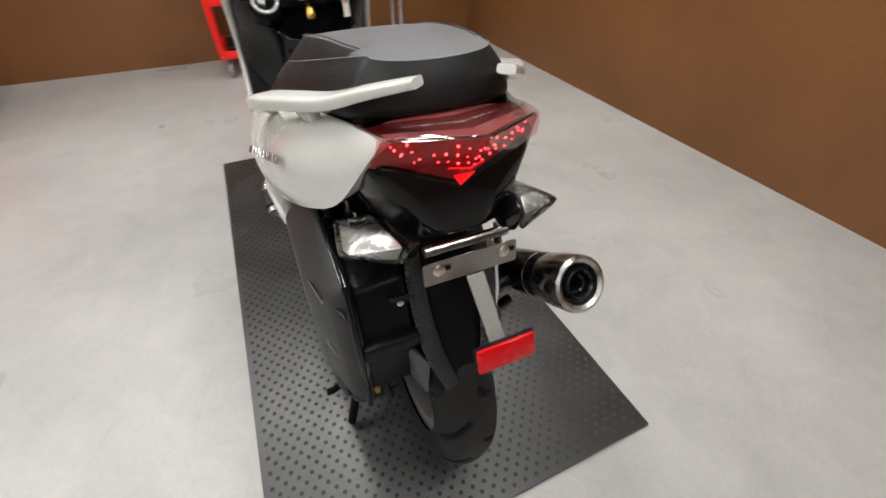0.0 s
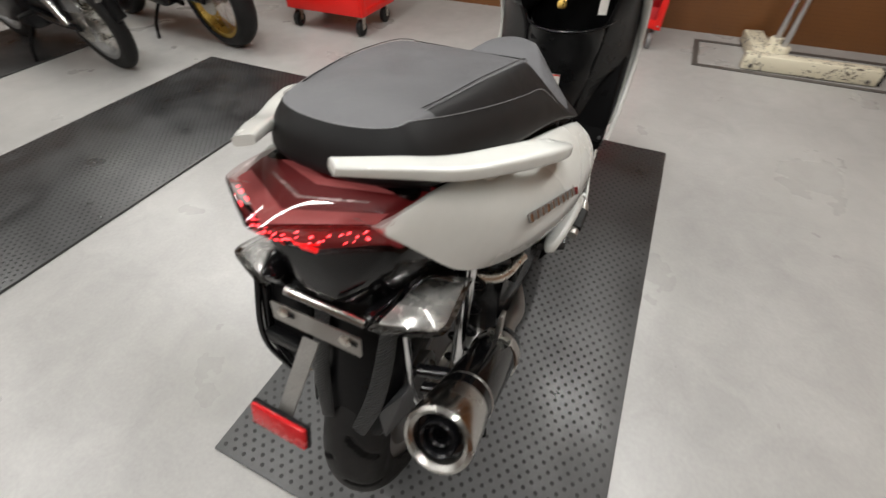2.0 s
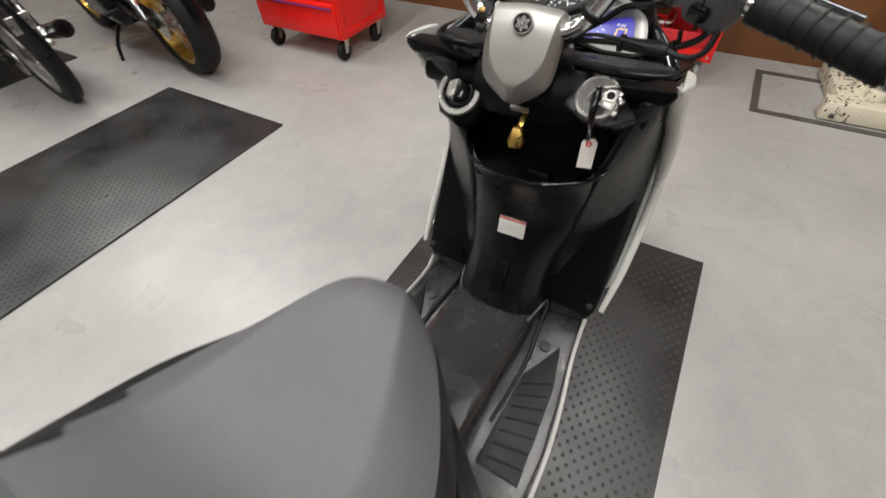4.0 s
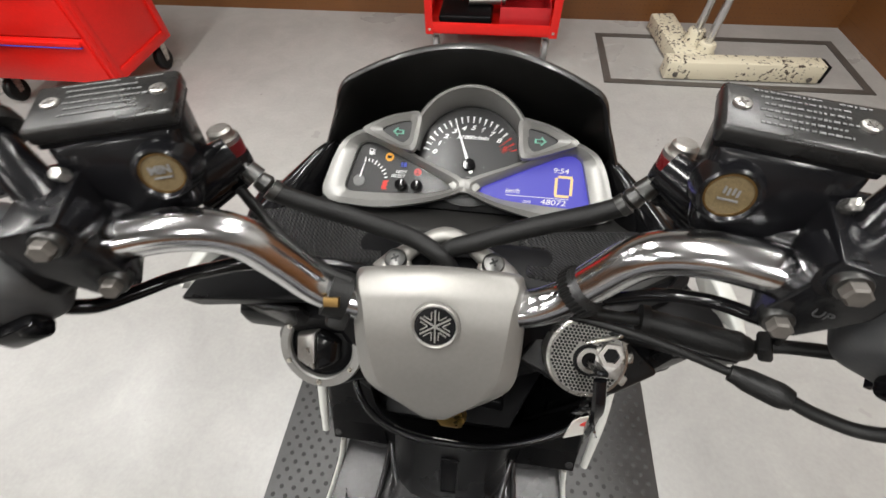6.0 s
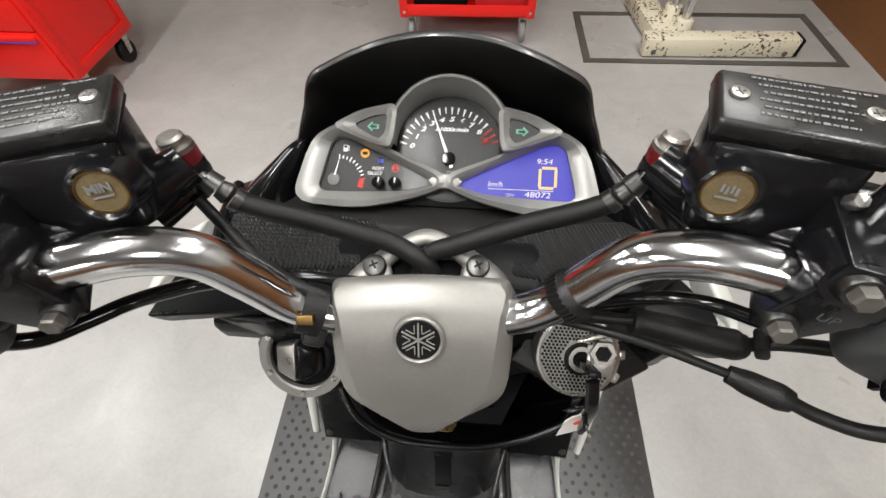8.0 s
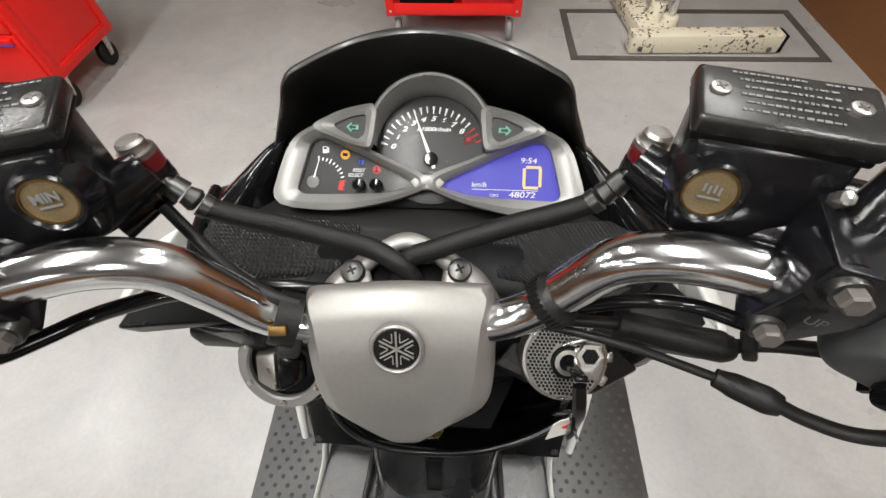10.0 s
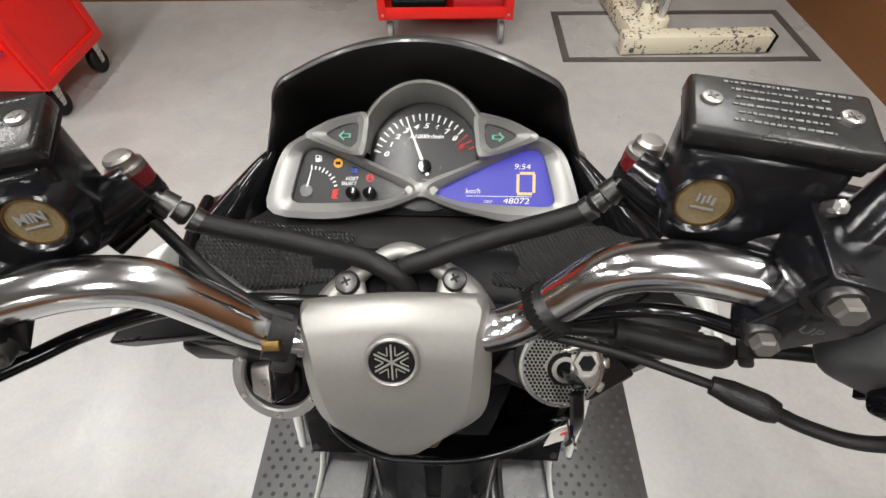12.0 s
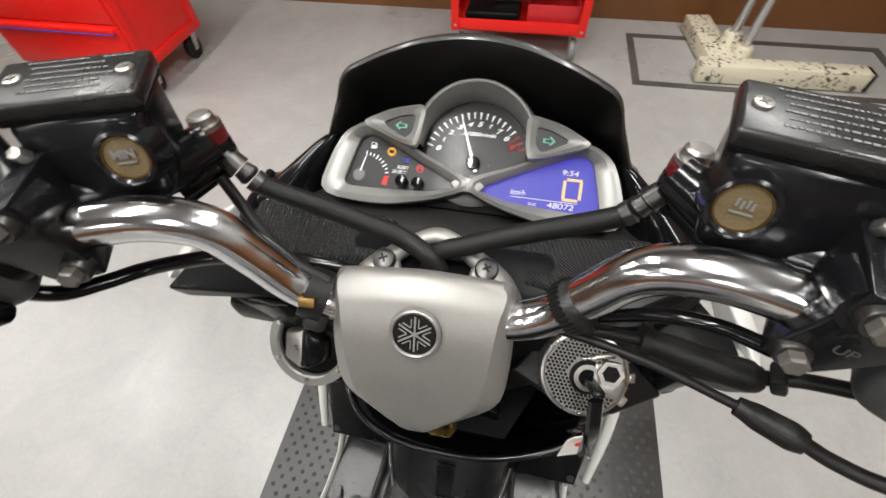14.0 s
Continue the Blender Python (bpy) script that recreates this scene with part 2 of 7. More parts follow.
M = dict(
    floor=floor_material(),
    peg=pegboard("brown_pegboard", (0.155, 0.062, 0.018)),
    wall=make("brown_wall_paint", (0.15, 0.062, 0.02), 0.5, var=0.1, scale=3, bump=0.1),
    ceiling=make("ceiling_paint", (0.20, 0.198, 0.19), 0.8, var=0.05, scale=3),
    mat=make("black_rubber_mat", (0.020, 0.0205, 0.0212), 0.40, spec=0.9, var=0.35, scale=5, bump=0.25, bscale=500, rvar=0.14),
    white=make("pearl_white_paint", (0.595, 0.60, 0.57), 0.26, var=0.03, scale=5, coat=0.6, rvar=0.05),
    seat=make("grey_black_vinyl", (0.092, 0.092, 0.097), 0.46, var=0.12, scale=18, bump=0.35, bscale=900, spec=0.32),
    carbon=woven("carbon_pattern_vinyl", (0.0085, 0.0085, 0.009), 0.0045, 0.44, 0.12, spec=0.3),
    weave=woven("carbon_weave_trim", (0.036, 0.036, 0.037), 0.010, 0.36, 1.6, spec=0.5),
    emboss=woven("embossed_black_plastic", (0.030, 0.030, 0.031), 0.0075, 0.36, 1.6),
    black=make("satin_black_plastic", (0.0045, 0.0045, 0.005), 0.34, var=0.2, scale=20, bump=0.1, bscale=900, spec=0.12),
    matte=make("weathered_grey_black_plastic", (0.030, 0.030, 0.031), 0.48, spec=0.3, var=0.2, scale=15, bump=0.25, bscale=700),
    gloss=make("gloss_black", (0.004, 0.004, 0.0045), 0.13, var=0.1, scale=10, coat=0.08, rvar=0.05, spec=0.28),
    casting=make("black_cast_alloy", (0.006, 0.006, 0.007), 0.2, var=0.2, scale=40, bump=0.06, bscale=420, coat=0.1, spec=0.32),
    silver=make("satin_silver_paint", (0.25, 0.242, 0.228), 0.42, 0.6, var=0.06, scale=25, bump=0.06, bscale=1800, rvar=0.05),
    bezel=make("silver_plastic", (0.28, 0.276, 0.266), 0.42, 0.55, var=0.06, scale=30, rvar=0.05),
    alloy=make("worn_alloy", (0.42, 0.41, 0.39), 0.32, 0.9, var=0.2, scale=40, bump=0.15, rvar=0.12),
    chrome=make("chrome", (0.66, 0.66, 0.67), 0.15, 1.0, var=0.08, scale=25, rvar=0.05),
    brushed=make("brushed_steel", (0.36, 0.345, 0.325), 0.42, 1.0, var=0.15, scale=30, bump=0.12, rvar=0.12),
    bolt=make("zinc_bolt", (0.62, 0.6, 0.55), 0.3, 1.0, var=0.2, scale=120, bump=0.2),
    gold=make("yellow_zinc", (0.55, 0.36, 0.10), 0.32, 1.0, var=0.25, scale=90),
    rubber=make("black_rubber", (0.008, 0.008, 0.008), 0.46, spec=0.25, var=0.25, scale=30, bump=0.2, bscale=600),
    screen=make("black_screen_plastic", (0.020, 0.0195, 0.019), 0.34, var=0.15, scale=8, coat=0.2, rvar=0.06),
    steel=make("sooty_bright_steel", (0.46, 0.45, 0.43), 0.26, 1.0, var=0.25, scale=14, rvar=0.12),
    greyplastic=make("faded_grey_plastic", (0.054, 0.055, 0.057), 0.42, var=0.12, scale=12, bump=0.1, bscale=700),
    lid=make("black_enamel", (0.013, 0.0127, 0.0125), 0.29, var=0.2, scale=30, bump=0.06, bscale=420, spec=0.45),
    stem=make("dull_stainless", (0.23, 0.222, 0.21), 0.5, 0.7, var=0.2, scale=30),
    dimple=make("dark_dimple", (0.010, 0.010, 0.010), 0.55, spec=0.5),
    tyre=make("tyre_rubber", (0.0105, 0.010, 0.010), 0.62, spec=0.25, var=0.25, scale=22, bump=0.3, bscale=500),
    rim=make("grey_painted_rim", (0.3, 0.3, 0.3), 0.4, 0.6, var=0.12, scale=25),
    red=make("red_enamel", (0.74, 0.012, 0.008), 0.36, var=0.08, scale=6, coat=0.15, spec=0.35),
    redplastic=make("red_plastic", (0.5, 0.02, 0.025), 0.4, var=0.15, scale=20),
    reflector=make("red_reflector", (0.54, 0.005, 0.008), 0.25, var=0.18, scale=60, spec=0.3),
    smoke=clear("smoked_clear_plastic", (0.86, 0.76, 0.76), ior=1.6),
    redlens=clear("red_clear_plastic", (0.92, 0.55, 0.55), ior=1.4),
    glass=clear("clear_plastic", (0.97, 0.97, 0.97), 0.06, 1.6),
    gaugeglass=clear("gauge_cover", (0.97, 0.97, 0.97), 0.10, 1.10),
    # these reflectors glow themselves, in place of diode light falling on them
    lampbase=glow("lit_red_reflector", (0.30, 0.003, 0.006), 0.24),
    lampgrey=glow("lit_pale_reflector", (0.80, 0.22, 0.21), 0.25),
    lampdark=glow("lit_dark_red_reflector", (0.30, 0.020, 0.022), 0.14),
    lampchrome=make("faceted_lamp_chrome", (0.66, 0.65, 0.63), 0.26, 0.6, var=0.25, scale=40),
    led=glow("lit_red_led", (1.0, 0.05, 0.06), 14.0),
    ledbar=glow("lit_red_lamp", (1.0, 0.008, 0.012), 1.7),
    tube=glow("lit_tube", (1.0, 0.98, 0.95), 9.0),
    housing=make("white_lamp_housing", (0.7, 0.7, 0.68), 0.5),
    dial=make("deep_black", (0.004, 0.004, 0.0045), 0.5, var=0.1, spec=0.15),
    face=make("gauge_face", (0.010, 0.010, 0.0105), 0.5, var=0.1),
    print=make("white_print", (0.92, 0.92, 0.92), 0.6, var=0.05),
    redprint=make("red_print", (0.6, 0.03, 0.02), 0.6),
    lcd=glow("lit_blue_display", (0.06, 0.055, 0.43), 1.0),
    lcdtext=glow("lit_display_digits", (0.85, 0.82, 0.75), 0.9),
    lcdamber=glow("lit_amber_digit", (0.85, 0.6, 0.25), 0.9),
    amber=glow("lit_amber_icon", (0.8, 0.36, 0.02), 0.9),
    bluelamp=make("blue_icon", (0.03, 0.06, 0.5), 0.5),
    redlamp=glow("lit_red_icon", (0.7, 0.02, 0.02), 0.5),
    greenlamp=make("green_icon", (0.10, 0.30, 0.22), 0.5),
    sight=make("aged_sight_glass", (0.13, 0.098, 0.052), 0.22, var=0.35, scale=90, coat=0.5),
    brass=make("brass", (0.24, 0.15, 0.055), 0.35, 1.0, var=0.2, scale=90),
    tag=make("white_paper_tag", (0.78, 0.76, 0.72), 0.7, var=0.04, scale=40),
    cream=chipped("chipped_cream_paint", (0.66, 0.61, 0.47), (0.06, 0.045, 0.035)),
    darksteel=make("dull_floor_steel", (0.12, 0.11, 0.1), 0.55, 0.5, var=0.3, scale=14),
    goldrim=make("gold_anodised_rim", (0.5, 0.33, 0.08), 0.32, 0.9, var=0.12, scale=30),
    yellow=make("yellow_paint", (0.75, 0.5, 0.03), 0.3, coat=0.5),
    seatpiping=make("grey_stitching", (0.24, 0.24, 0.245), 0.7, var=0.2, scale=400),
    engraved=make("pale_engraving", (0.15, 0.15, 0.15), 0.5),
    crimp=make("dark_steel_crimp", (0.085, 0.085, 0.083), 0.34, 0.9, var=0.2, scale=60),
    darkred=make("red_accent_and_reflection", (0.15, 0.010, 0.012), 0.3, 0.3, var=0.15, scale=40),
    board=make("satin_board_plastic", (0.0055, 0.0055, 0.006), 0.30, spec=0.36, var=0.25, scale=9, bump=0.15, bscale=500),
    footwell=make("worn_footwell_plastic", (0.024, 0.024, 0.025), 0.22, spec=0.6, var=0.35, scale=11, bump=0.2, bscale=500, rvar=0.12),
    plaster=make("grey_wall_paint", (0.24, 0.235, 0.22), 0.7, var=0.06, scale=3, bump=0.05),
    cardboard=make("cardboard", (0.42, 0.32, 0.19), 0.8, var=0.2, scale=20),
    paper=make("paper", (0.6, 0.56, 0.45), 0.7),
    wheelgrey=make("grey_caster_rubber", (0.2, 0.2, 0.2), 0.5),
    amberlens=make("orange_reflector", (0.75, 0.25, 0.02), 0.2, coat=0.6),
)


# ---- mesh tools ----
def part(name, bm, material, parent=None, label="", sub=0, sharp=38, flat=False, out=None):
    """One mesh object out of bm, under parent; out: the way that the faces of an open sheet look."""
    bmesh.ops.recalc_face_normals(bm, faces=bm.faces)
    if out is not None and sum((f.normal * f.calc_area() for f in bm.faces), Vector()).dot(Vector(out)) < 0:
        bmesh.ops.reverse_faces(bm, faces=bm.faces)
    lim = radians(sharp)
    for f in bm.faces:
        f.smooth = not flat
    for e in bm.edges:
        if len(e.link_faces) == 2 and e.calc_face_angle(0) > lim:
            e.smooth = False
    me = bpy.data.meshes.new(name)
    bm.to_mesh(me)
    bm.free()
    me.materials.append(material)
    ob = new(name, me)
    ob.parent = parent
    if label:
        ob["label"] = label
    if sub:
        mod = ob.modifiers.new("smooth", "SUBSURF")
        mod.levels = mod.render_levels = sub
        mod.boundary_smooth = "PRESERVE_CORNERS"
    return ob


def thing(name, label, category, at=(0, 0, 0), rz=0, group="", kind=""):
    ob = new(name)
    ob.matrix_world = pose(*at, 0, 0, rz)
    return tagged(ob, label, category, group, kind)


def smooth_path(pts, steps=6):
    """Catmull-Rom points through pts."""
    p = [Vector(q) for q in pts]
    if len(p) < 3:
        return p
    p = [2 * p[0] - p[1]] + p + [2 * p[-1] - p[-2]]
    out = []
    for i in range(1, len(p) - 2):
        a, b, c, d = p[i - 1:i + 3]
        for s in range(steps):
            t = s / steps
            out.append(0.5 * (2 * b + (c - a) * t + (2 * a - 5 * b + 4 * c - d) * t * t + (3 * b - a - 3 * c + d) * t ** 3))
    return out + [p[-2]]


def add_rings(bm, rings, caps=True, closed=True):
    """Skin a row of rings that have the same number of points."""
    rows = [[bm.verts.new(v) for v in r] for r in rings]
    for a, b in zip(rows, rows[1:]):
        k = len(a)
        for i in range(k if closed else k - 1):
            bm.faces.new((a[i], a[(i + 1) % k], b[(i + 1) % k], b[i]))
    if caps and closed:
        bm.faces.new(rows[0][::-1])
        bm.faces.new(rows[-1])
    bm.verts.index_update()
    return bm


def tube(pts, r, n=12, steps=6, bm=None, flat=1.0, up=(0, 0, 1), boxy=1.0):
    """A round (or flattened) bar along a smooth path; r may be a list, one radius a point."""
    bm = bm or bmesh.new()
    path = smooth_path(pts, steps)
    radii = r if isinstance(r, (list, tuple)) else [r] * len(pts)
    rings, prev = [], None
    for i, p in enumerate(path):
        f = i / max(len(path) - 1, 1) * (len(radii) - 1)
        k = min(int(f), len(radii) - 2) if len(radii) > 1 else 0
        rad = radii[k] + (radii[min(k + 1, len(radii) - 1)] - radii[k]) * (f - k)
        d = (path[min(i + 1, len(path) - 1)] - path[max(i - 1, 0)]).normalized()
        side = d.cross(Vector(up))
        if side.length < 0.05:
            side = d.cross(Vector((0.31, 0.95, 0)))
        side.normalize()
        if prev is not None and side.dot(prev) < 0:
            side = -side
        prev = side
        other = side.cross(d)
        rings.append([p + side * rad * math.copysign(abs(math.cos(a)) ** boxy, math.cos(a)) + other * rad * flat * math.copysign(abs(math.sin(a)) ** boxy, math.sin(a)) for a in (2 * math.pi * (j + 0.5 * (boxy < 1)) / n for j in range(n))])
    return add_rings(bm, rings)


def lathe(profile, at=(0, 0, 0), axis=(0, 0, 1), n=32, bm=None, close=False):
    """Turn (radius, height) points round an axis."""
    bm = bm or bmesh.new()
    q = Vector((0, 0, 1)).rotation_difference(Vector(axis).normalized())
    rings = [[Vector(at) + q @ Vector((max(r, 0.00005) * math.cos(a), max(r, 0.00005) * math.sin(a), h)) for a in (2 * math.pi * j / n for j in range(n))] for r, h in profile]
    if close:
        rings.append(rings[0])
    add_rings(bm, rings, caps=not close)
    if close:
        bmesh.ops.remove_doubles(bm, verts=bm.verts, dist=1e-6)
    return bm


def hull(points, bevel=0.0, seg=2, bm=None):
    """The convex body round some corner points, its edges rounded."""
    own = bmesh.new()
    vs = [own.verts.new(p) for p in points]
    bmesh.ops.convex_hull(own, input=vs)
    bmesh.ops.dissolve_limit(own, angle_limit=radians(4), verts=own.verts, edges=own.edges)
    if bevel:
        bmesh.ops.bevel(own, geom=list(own.edges), offset=bevel, segments=seg, affect="EDGES", clamp_overlap=True, profile=0.5)
    return merge(bm, own)


def merge(bm, own):
    if bm is None:
        return own
    me = bpy.data.meshes.new("scrap")
    own.to_mesh(me)
    own.free()
    bm.from_mesh(me)
    bpy.data.meshes.remove(me)
    return bm


def box(size, m=None, bevel=0.0, seg=2, bm=None):
    """A box of the given size round the origin of m."""
    own = bmesh.new()
    bmesh.ops.create_cube(own, size=1, matrix=Matrix.Diagonal((*size, 1)))
    if bevel:
        bmesh.ops.bevel(own, geom=list(own.edges), offset=bevel, segments=seg, affect="EDGES", clamp_overlap=True, profile=0.5)
    bmesh.ops.transform(own, matrix=m or Matrix(), verts=own.verts)
    return merge(bm, own)


def span(a, b, bevel=0.0, bm=None):
    """A box between two corners."""
    a, b = Vector(a), Vector(b)
    return box([abs(c) for c in b - a], Matrix.Translation((a + b) / 2), bevel, bm=bm)


def plate(outline, m, thick, bevel=0.0, bm=None, round_by=0.0):
    """A flat outline (list of x, y) given thickness along z, in the pose m."""
    own = bmesh.new()
    vs = [own.verts.new((x, y, 0)) for x, y in outline]
    face = own.faces.new(vs)
    if round_by:
        bmesh.ops.bevel(own, geom=list(own.verts), offset=round_by, segments=4, affect="VERTICES", clamp_overlap=True, profile=0.5)
    ext = bmesh.ops.extrude_face_region(own, geom=list(own.faces))
    bmesh.ops.translate(own, verts=[v for v in ext["geom"] if isinstance(v, bmesh.types.BMVert)], vec=(0, 0, thick))
    if bevel:
        rim = [e for e in own.edges if abs(e.verts[0].co.z - thick) < 1e-6 and abs(e.verts[1].co.z - thick) < 1e-6]
        bmesh.ops.bevel(own, geom=rim, offset=bevel, segments=2, affect="EDGES", clamp_overlap=True, profile=0.5)
    bmesh.ops.transform(own, matrix=m, verts=own.verts)
    return merge(bm, own)


def frame_plate(outer, inner, m, thick, lip=0.0):
    """A flat frame between two outlines with the same number of points; its inner edge is sunk by lip."""
    bm = bmesh.new()
    k = len(outer)
    o0 = [bm.verts.new(m @ Vector((x, y, 0))) for x, y in outer]
    o1 = [bm.verts.new(m @ Vector((x, y, thick))) for x, y in outer]
    mid = [((a[0] * 0.6 + b[0] * 0.4), (a[1] * 0.6 + b[1] * 0.4)) for a, b in zip(outer, inner)]
    m1 = [bm.verts.new(m @ Vector((x, y, thick * 1.25))) for x, y in mid]
    i1 = [bm.verts.new(m @ Vector((x, y, thick - lip))) for x, y in inner]
    i0 = [bm.verts.new(m @ Vector((x, y, -0.004))) for x, y in inner]
    for a, b in ((o0, o1), (o1, m1), (m1, i1), (i1, i0)):
        for i in range(k):
            bm.faces.new((a[i], a[(i + 1) % k], b[(i + 1) % k], b[i]))
    return bm


def letters(text, m, size, material, parent, name="lettering", shear=0.0, align="CENTER", bold=0.0):
    """Flat raised lettering in the built-in font, its middle at m."""
    cu = bpy.data.curves.new("lettering", "FONT")
    cu.body, cu.size, cu.shear, cu.align_x, cu.align_y, cu.extrude = text, size, shear, align, "CENTER", 0.0001
    cu.offset = bold
    tmp = bpy.data.objects.new("lettering", cu)
    me = bpy.data.meshes.new_from_object(tmp)
    bpy.data.objects.remove(tmp)
    me.transform(m)
    me.materials.clear()
    me.materials.append(material)
    ob = new(name, me)
    ob.parent = parent
    return ob


def bars(lines, m, height, material, parent, seed, name="engraved_text"):
    """Rows of unreadable small print as plain bars; lines: (y, x from, x to)."""
    rnd, bm = random.Random(seed), bmesh.new()
    for y, x0, x1 in lines:
        x = x0
        while x < x1:
            w = height * rnd.uniform(0.5, 1.9)
            box((w, height * rnd.uniform(0.55, 1.0), 0.0003), m @ Matrix.Translation((x + w / 2, y, 0.0002)), bm=bm)
            x += w + height * rnd.uniform(0.35, 0.8)
    return part(name, bm, material, parent, flat=True)


def soften(outline, times=2, keep=0.25):
    """Round the corners of a closed outline by cutting them again and again."""
    for _ in range(times):
        nxt = []
        for i, a in enumerate(outline):
            b = outline[(i + 1) % len(outline)]
            nxt.append((a[0] + (b[0] - a[0]) * keep, a[1] + (b[1] - a[1]) * keep))
            nxt.append((b[0] + (a[0] - b[0]) * keep, b[1] + (a[1] - b[1]) * keep))
        outline = nxt
    return outline


def plane_pose(origin, u, v):
    """A pose whose x runs along u and y along v."""
    u, v = Vector(u).normalized(), Vector(v).normalized()
    w = u.cross(v).normalized()
    v = w.cross(u)
    return Matrix.Translation(origin) @ Matrix((u, v, w)).transposed().to_4x4()


# ---- the room ----
X0, X1, Y0, Y1, TOP = ROOM


def structure(name, bm, material, label, category):
    return tagged(part(name, bm, material, None), label, category, kind="structure")


structure("floor", span((X0 - 0.2, Y0 - 0.2, -0.1), (X1 + 0.2, Y1 + 0.2, 0)), M["floor"], "smooth pale grey coated concrete workshop floor with scuffs", "floor")
structure("wall_east", span((X1, Y0 - 0.2, 0), (X1 + 0.12, Y1 + 0.2, TOP)), M["peg"], "brown perforated pegboard wall beside the workshop floor", "wall")
structure("wall_north", span((X0 - 0.2, Y1, 0), (X1, Y1 + 0.12, TOP)), M["peg"], "brown perforated pegboard wall behind the red tool carts", "wall")
structure("wall_west", span((X0 - 0.12, Y0, 0), (X0, Y1, TOP)), M["wall"], "plain brown painted workshop wall", "wall")
structure("wall_south", span((X0 - 0.12, Y0 - 0.12, 0), (X1, Y0, TOP)), M["wall"], "plain brown painted workshop wall", "wall")
structure("wall_upper_east", span((X1 - 0.012, Y0, 1.5), (X1, Y1, TOP)), M["plaster"], "plain pale grey upper wall above the pegboard", "wall")
structure("wall_upper_north", span((X0, Y1 - 0.012, 1.5), (X1 - 0.012, Y1, TOP)), M["plaster"], "plain pale grey upper wall above the pegboard", "wall")
structure("wall_upper_west", span((X0, Y0, 1.5), (X0 + 0.012, Y1 - 0.012, TOP)), M["plaster"], "plain pale grey upper wall", "wall")
structure("wall_upper_south", span((X0 + 0.012, Y0, 1.5), (X1 - 0.012, Y0 + 0.012, TOP)), M["plaster"], "plain pale grey upper wall", "wall")
structure("ceiling", span((X0 - 0.2, Y0 - 0.2, TOP), (X1 + 0.2, Y1 + 0.2, TOP + 0.1)), M["ceiling"], "plain grey painted workshop ceiling", "ceiling")
# floor-set steel frame
fb = bmesh.new()
fx0, fx1, fy0, fy1, fw = 0.555, 1.765, 2.665, 3.155, 0.034
for a, b in (((fx0, fy0), (fx1, fy0 + fw)), ((fx0, fy1 - fw), (fx1, fy1)), ((fx0, fy0 + fw), (fx0 + fw, fy1 - fw)), ((fx1 - fw, fy0 + fw), (fx1, fy1 - fw))):
    span((*a, -0.02), (*b, 0.005), bm=fb)
structure("floor_frame", fb, M["darksteel"], "dull steel frame let into the grey floor", "floor frame")


def tube_light(x, y):
    t = thing("ceiling_light", "long lit white tube light at an assumed place under the ceiling", "lamp", (x, y, TOP - 0.1), group="ceiling lights")
    part("housing", box((0.14, 1.25, 0.05), pose(0, 0, 0.07), 0.008), M["housing"], t)
    for s in (-0.03, 0.03):
        part("tube", tube([(s, -0.6, 0.03), (s, 0.6, 0.03)], 0.013, 10), M["tube"], t, "lit tube")


for lx, ly in LAMP_ROWS:
    tube_light(lx, ly)


def rubber_mat(x, y, label, seed):
    """0.92 x 1.88 m, 12 mm thick, with staggered round dimples as dark discs; a corner square of finer ribs."""
    w, h, z = 0.925, 1.885, 0.0105
    t = thing("rubber_mat", label, "mat", (x, y, 0), group="black rubber floor mats")
    part("sheet", span((0, 0, 0), (w, h, z), 0.002), M["mat"], t)
    pitch = 0.030
    ring = [(math.cos(2 * math.pi * k / 8), math.sin(2 * math.pi * k / 8)) for k in range(8)]
    verts, faces = [], []
    j, yy = 0, 0.02
    while yy < h - 0.012:
        xx = 0.02 + (pitch / 2 if j % 2 else 0)
        while xx < w - 0.012:
            k = len(verts)
            verts += [(xx + 0.0060 * c, yy + 0.0060 * s, z - 0.001) for c, s in ring] + [(xx + 0.0052 * c, yy + 0.0052 * s, z + 0.0006) for c, s in ring]
            faces += [(k + i, k + (i + 1) % 8, k + 8 + (i + 1) % 8, k + 8 + i) for i in range(8)] + [tuple(range(k + 8, k + 16))]
            xx += pitch
        yy += pitch * 0.62
        j += 1
    me = bpy.data.meshes.new("dimple_discs")
    me.from_pydata(verts, [], faces)
    # the discs' darker colour stands in for the shade inside dimples
    me.materials.append(M["dimple"])
    s = new("dimple_discs", me)
    s.parent = t
    s["kind"] = "stuff"
    return t


rubber_mat(-0.428, -0.371, "black rubber floor mat with round dark dimples under the white scooter", 1)
rubber_mat(-2.415, -0.37, "black rubber floor mat with round dark dimples, empty and dusty", 2)
rubber_mat(-4.34, -0.37, "black rubber floor mat with round dark dimples under the yellow motorcycle", 3)


# ---- red tool cabinet on casters ----
def caster(parent, x, y, top, r, tread, wide=0.028, turn=0.0):
    c = part("caster", box((0.06, 0.05, 0.006), pose(x, y, top - 0.003), 0.001), M["darksteel"], parent)
    bm = bmesh.new()
    for s in (-1, 1):
        hull([(x + s * (wide / 2 + 0.004) + d, y + e, f) for d in (0, 0.003) for e, f in ((-0.022, top - 0.006), (0.022, top - 0.006), (0.012 - 0.02, r - 0.01), (-0.012 - 0.02, r - 0.01))], bm=bm)
    part("fork", bm, M["bolt"], c, "bright pressed steel fork")
    part("wheel", lathe([(0.006, -wide / 2), (r - 0.006, -wide / 2), (r, -wide / 2 + 0.006), (r, wide / 2 - 0.006), (r - 0.006, wide / 2), (0.006, wide / 2)], (x, y - 0.02, r), (1, 0, 0), 24), tread, c)
    return c


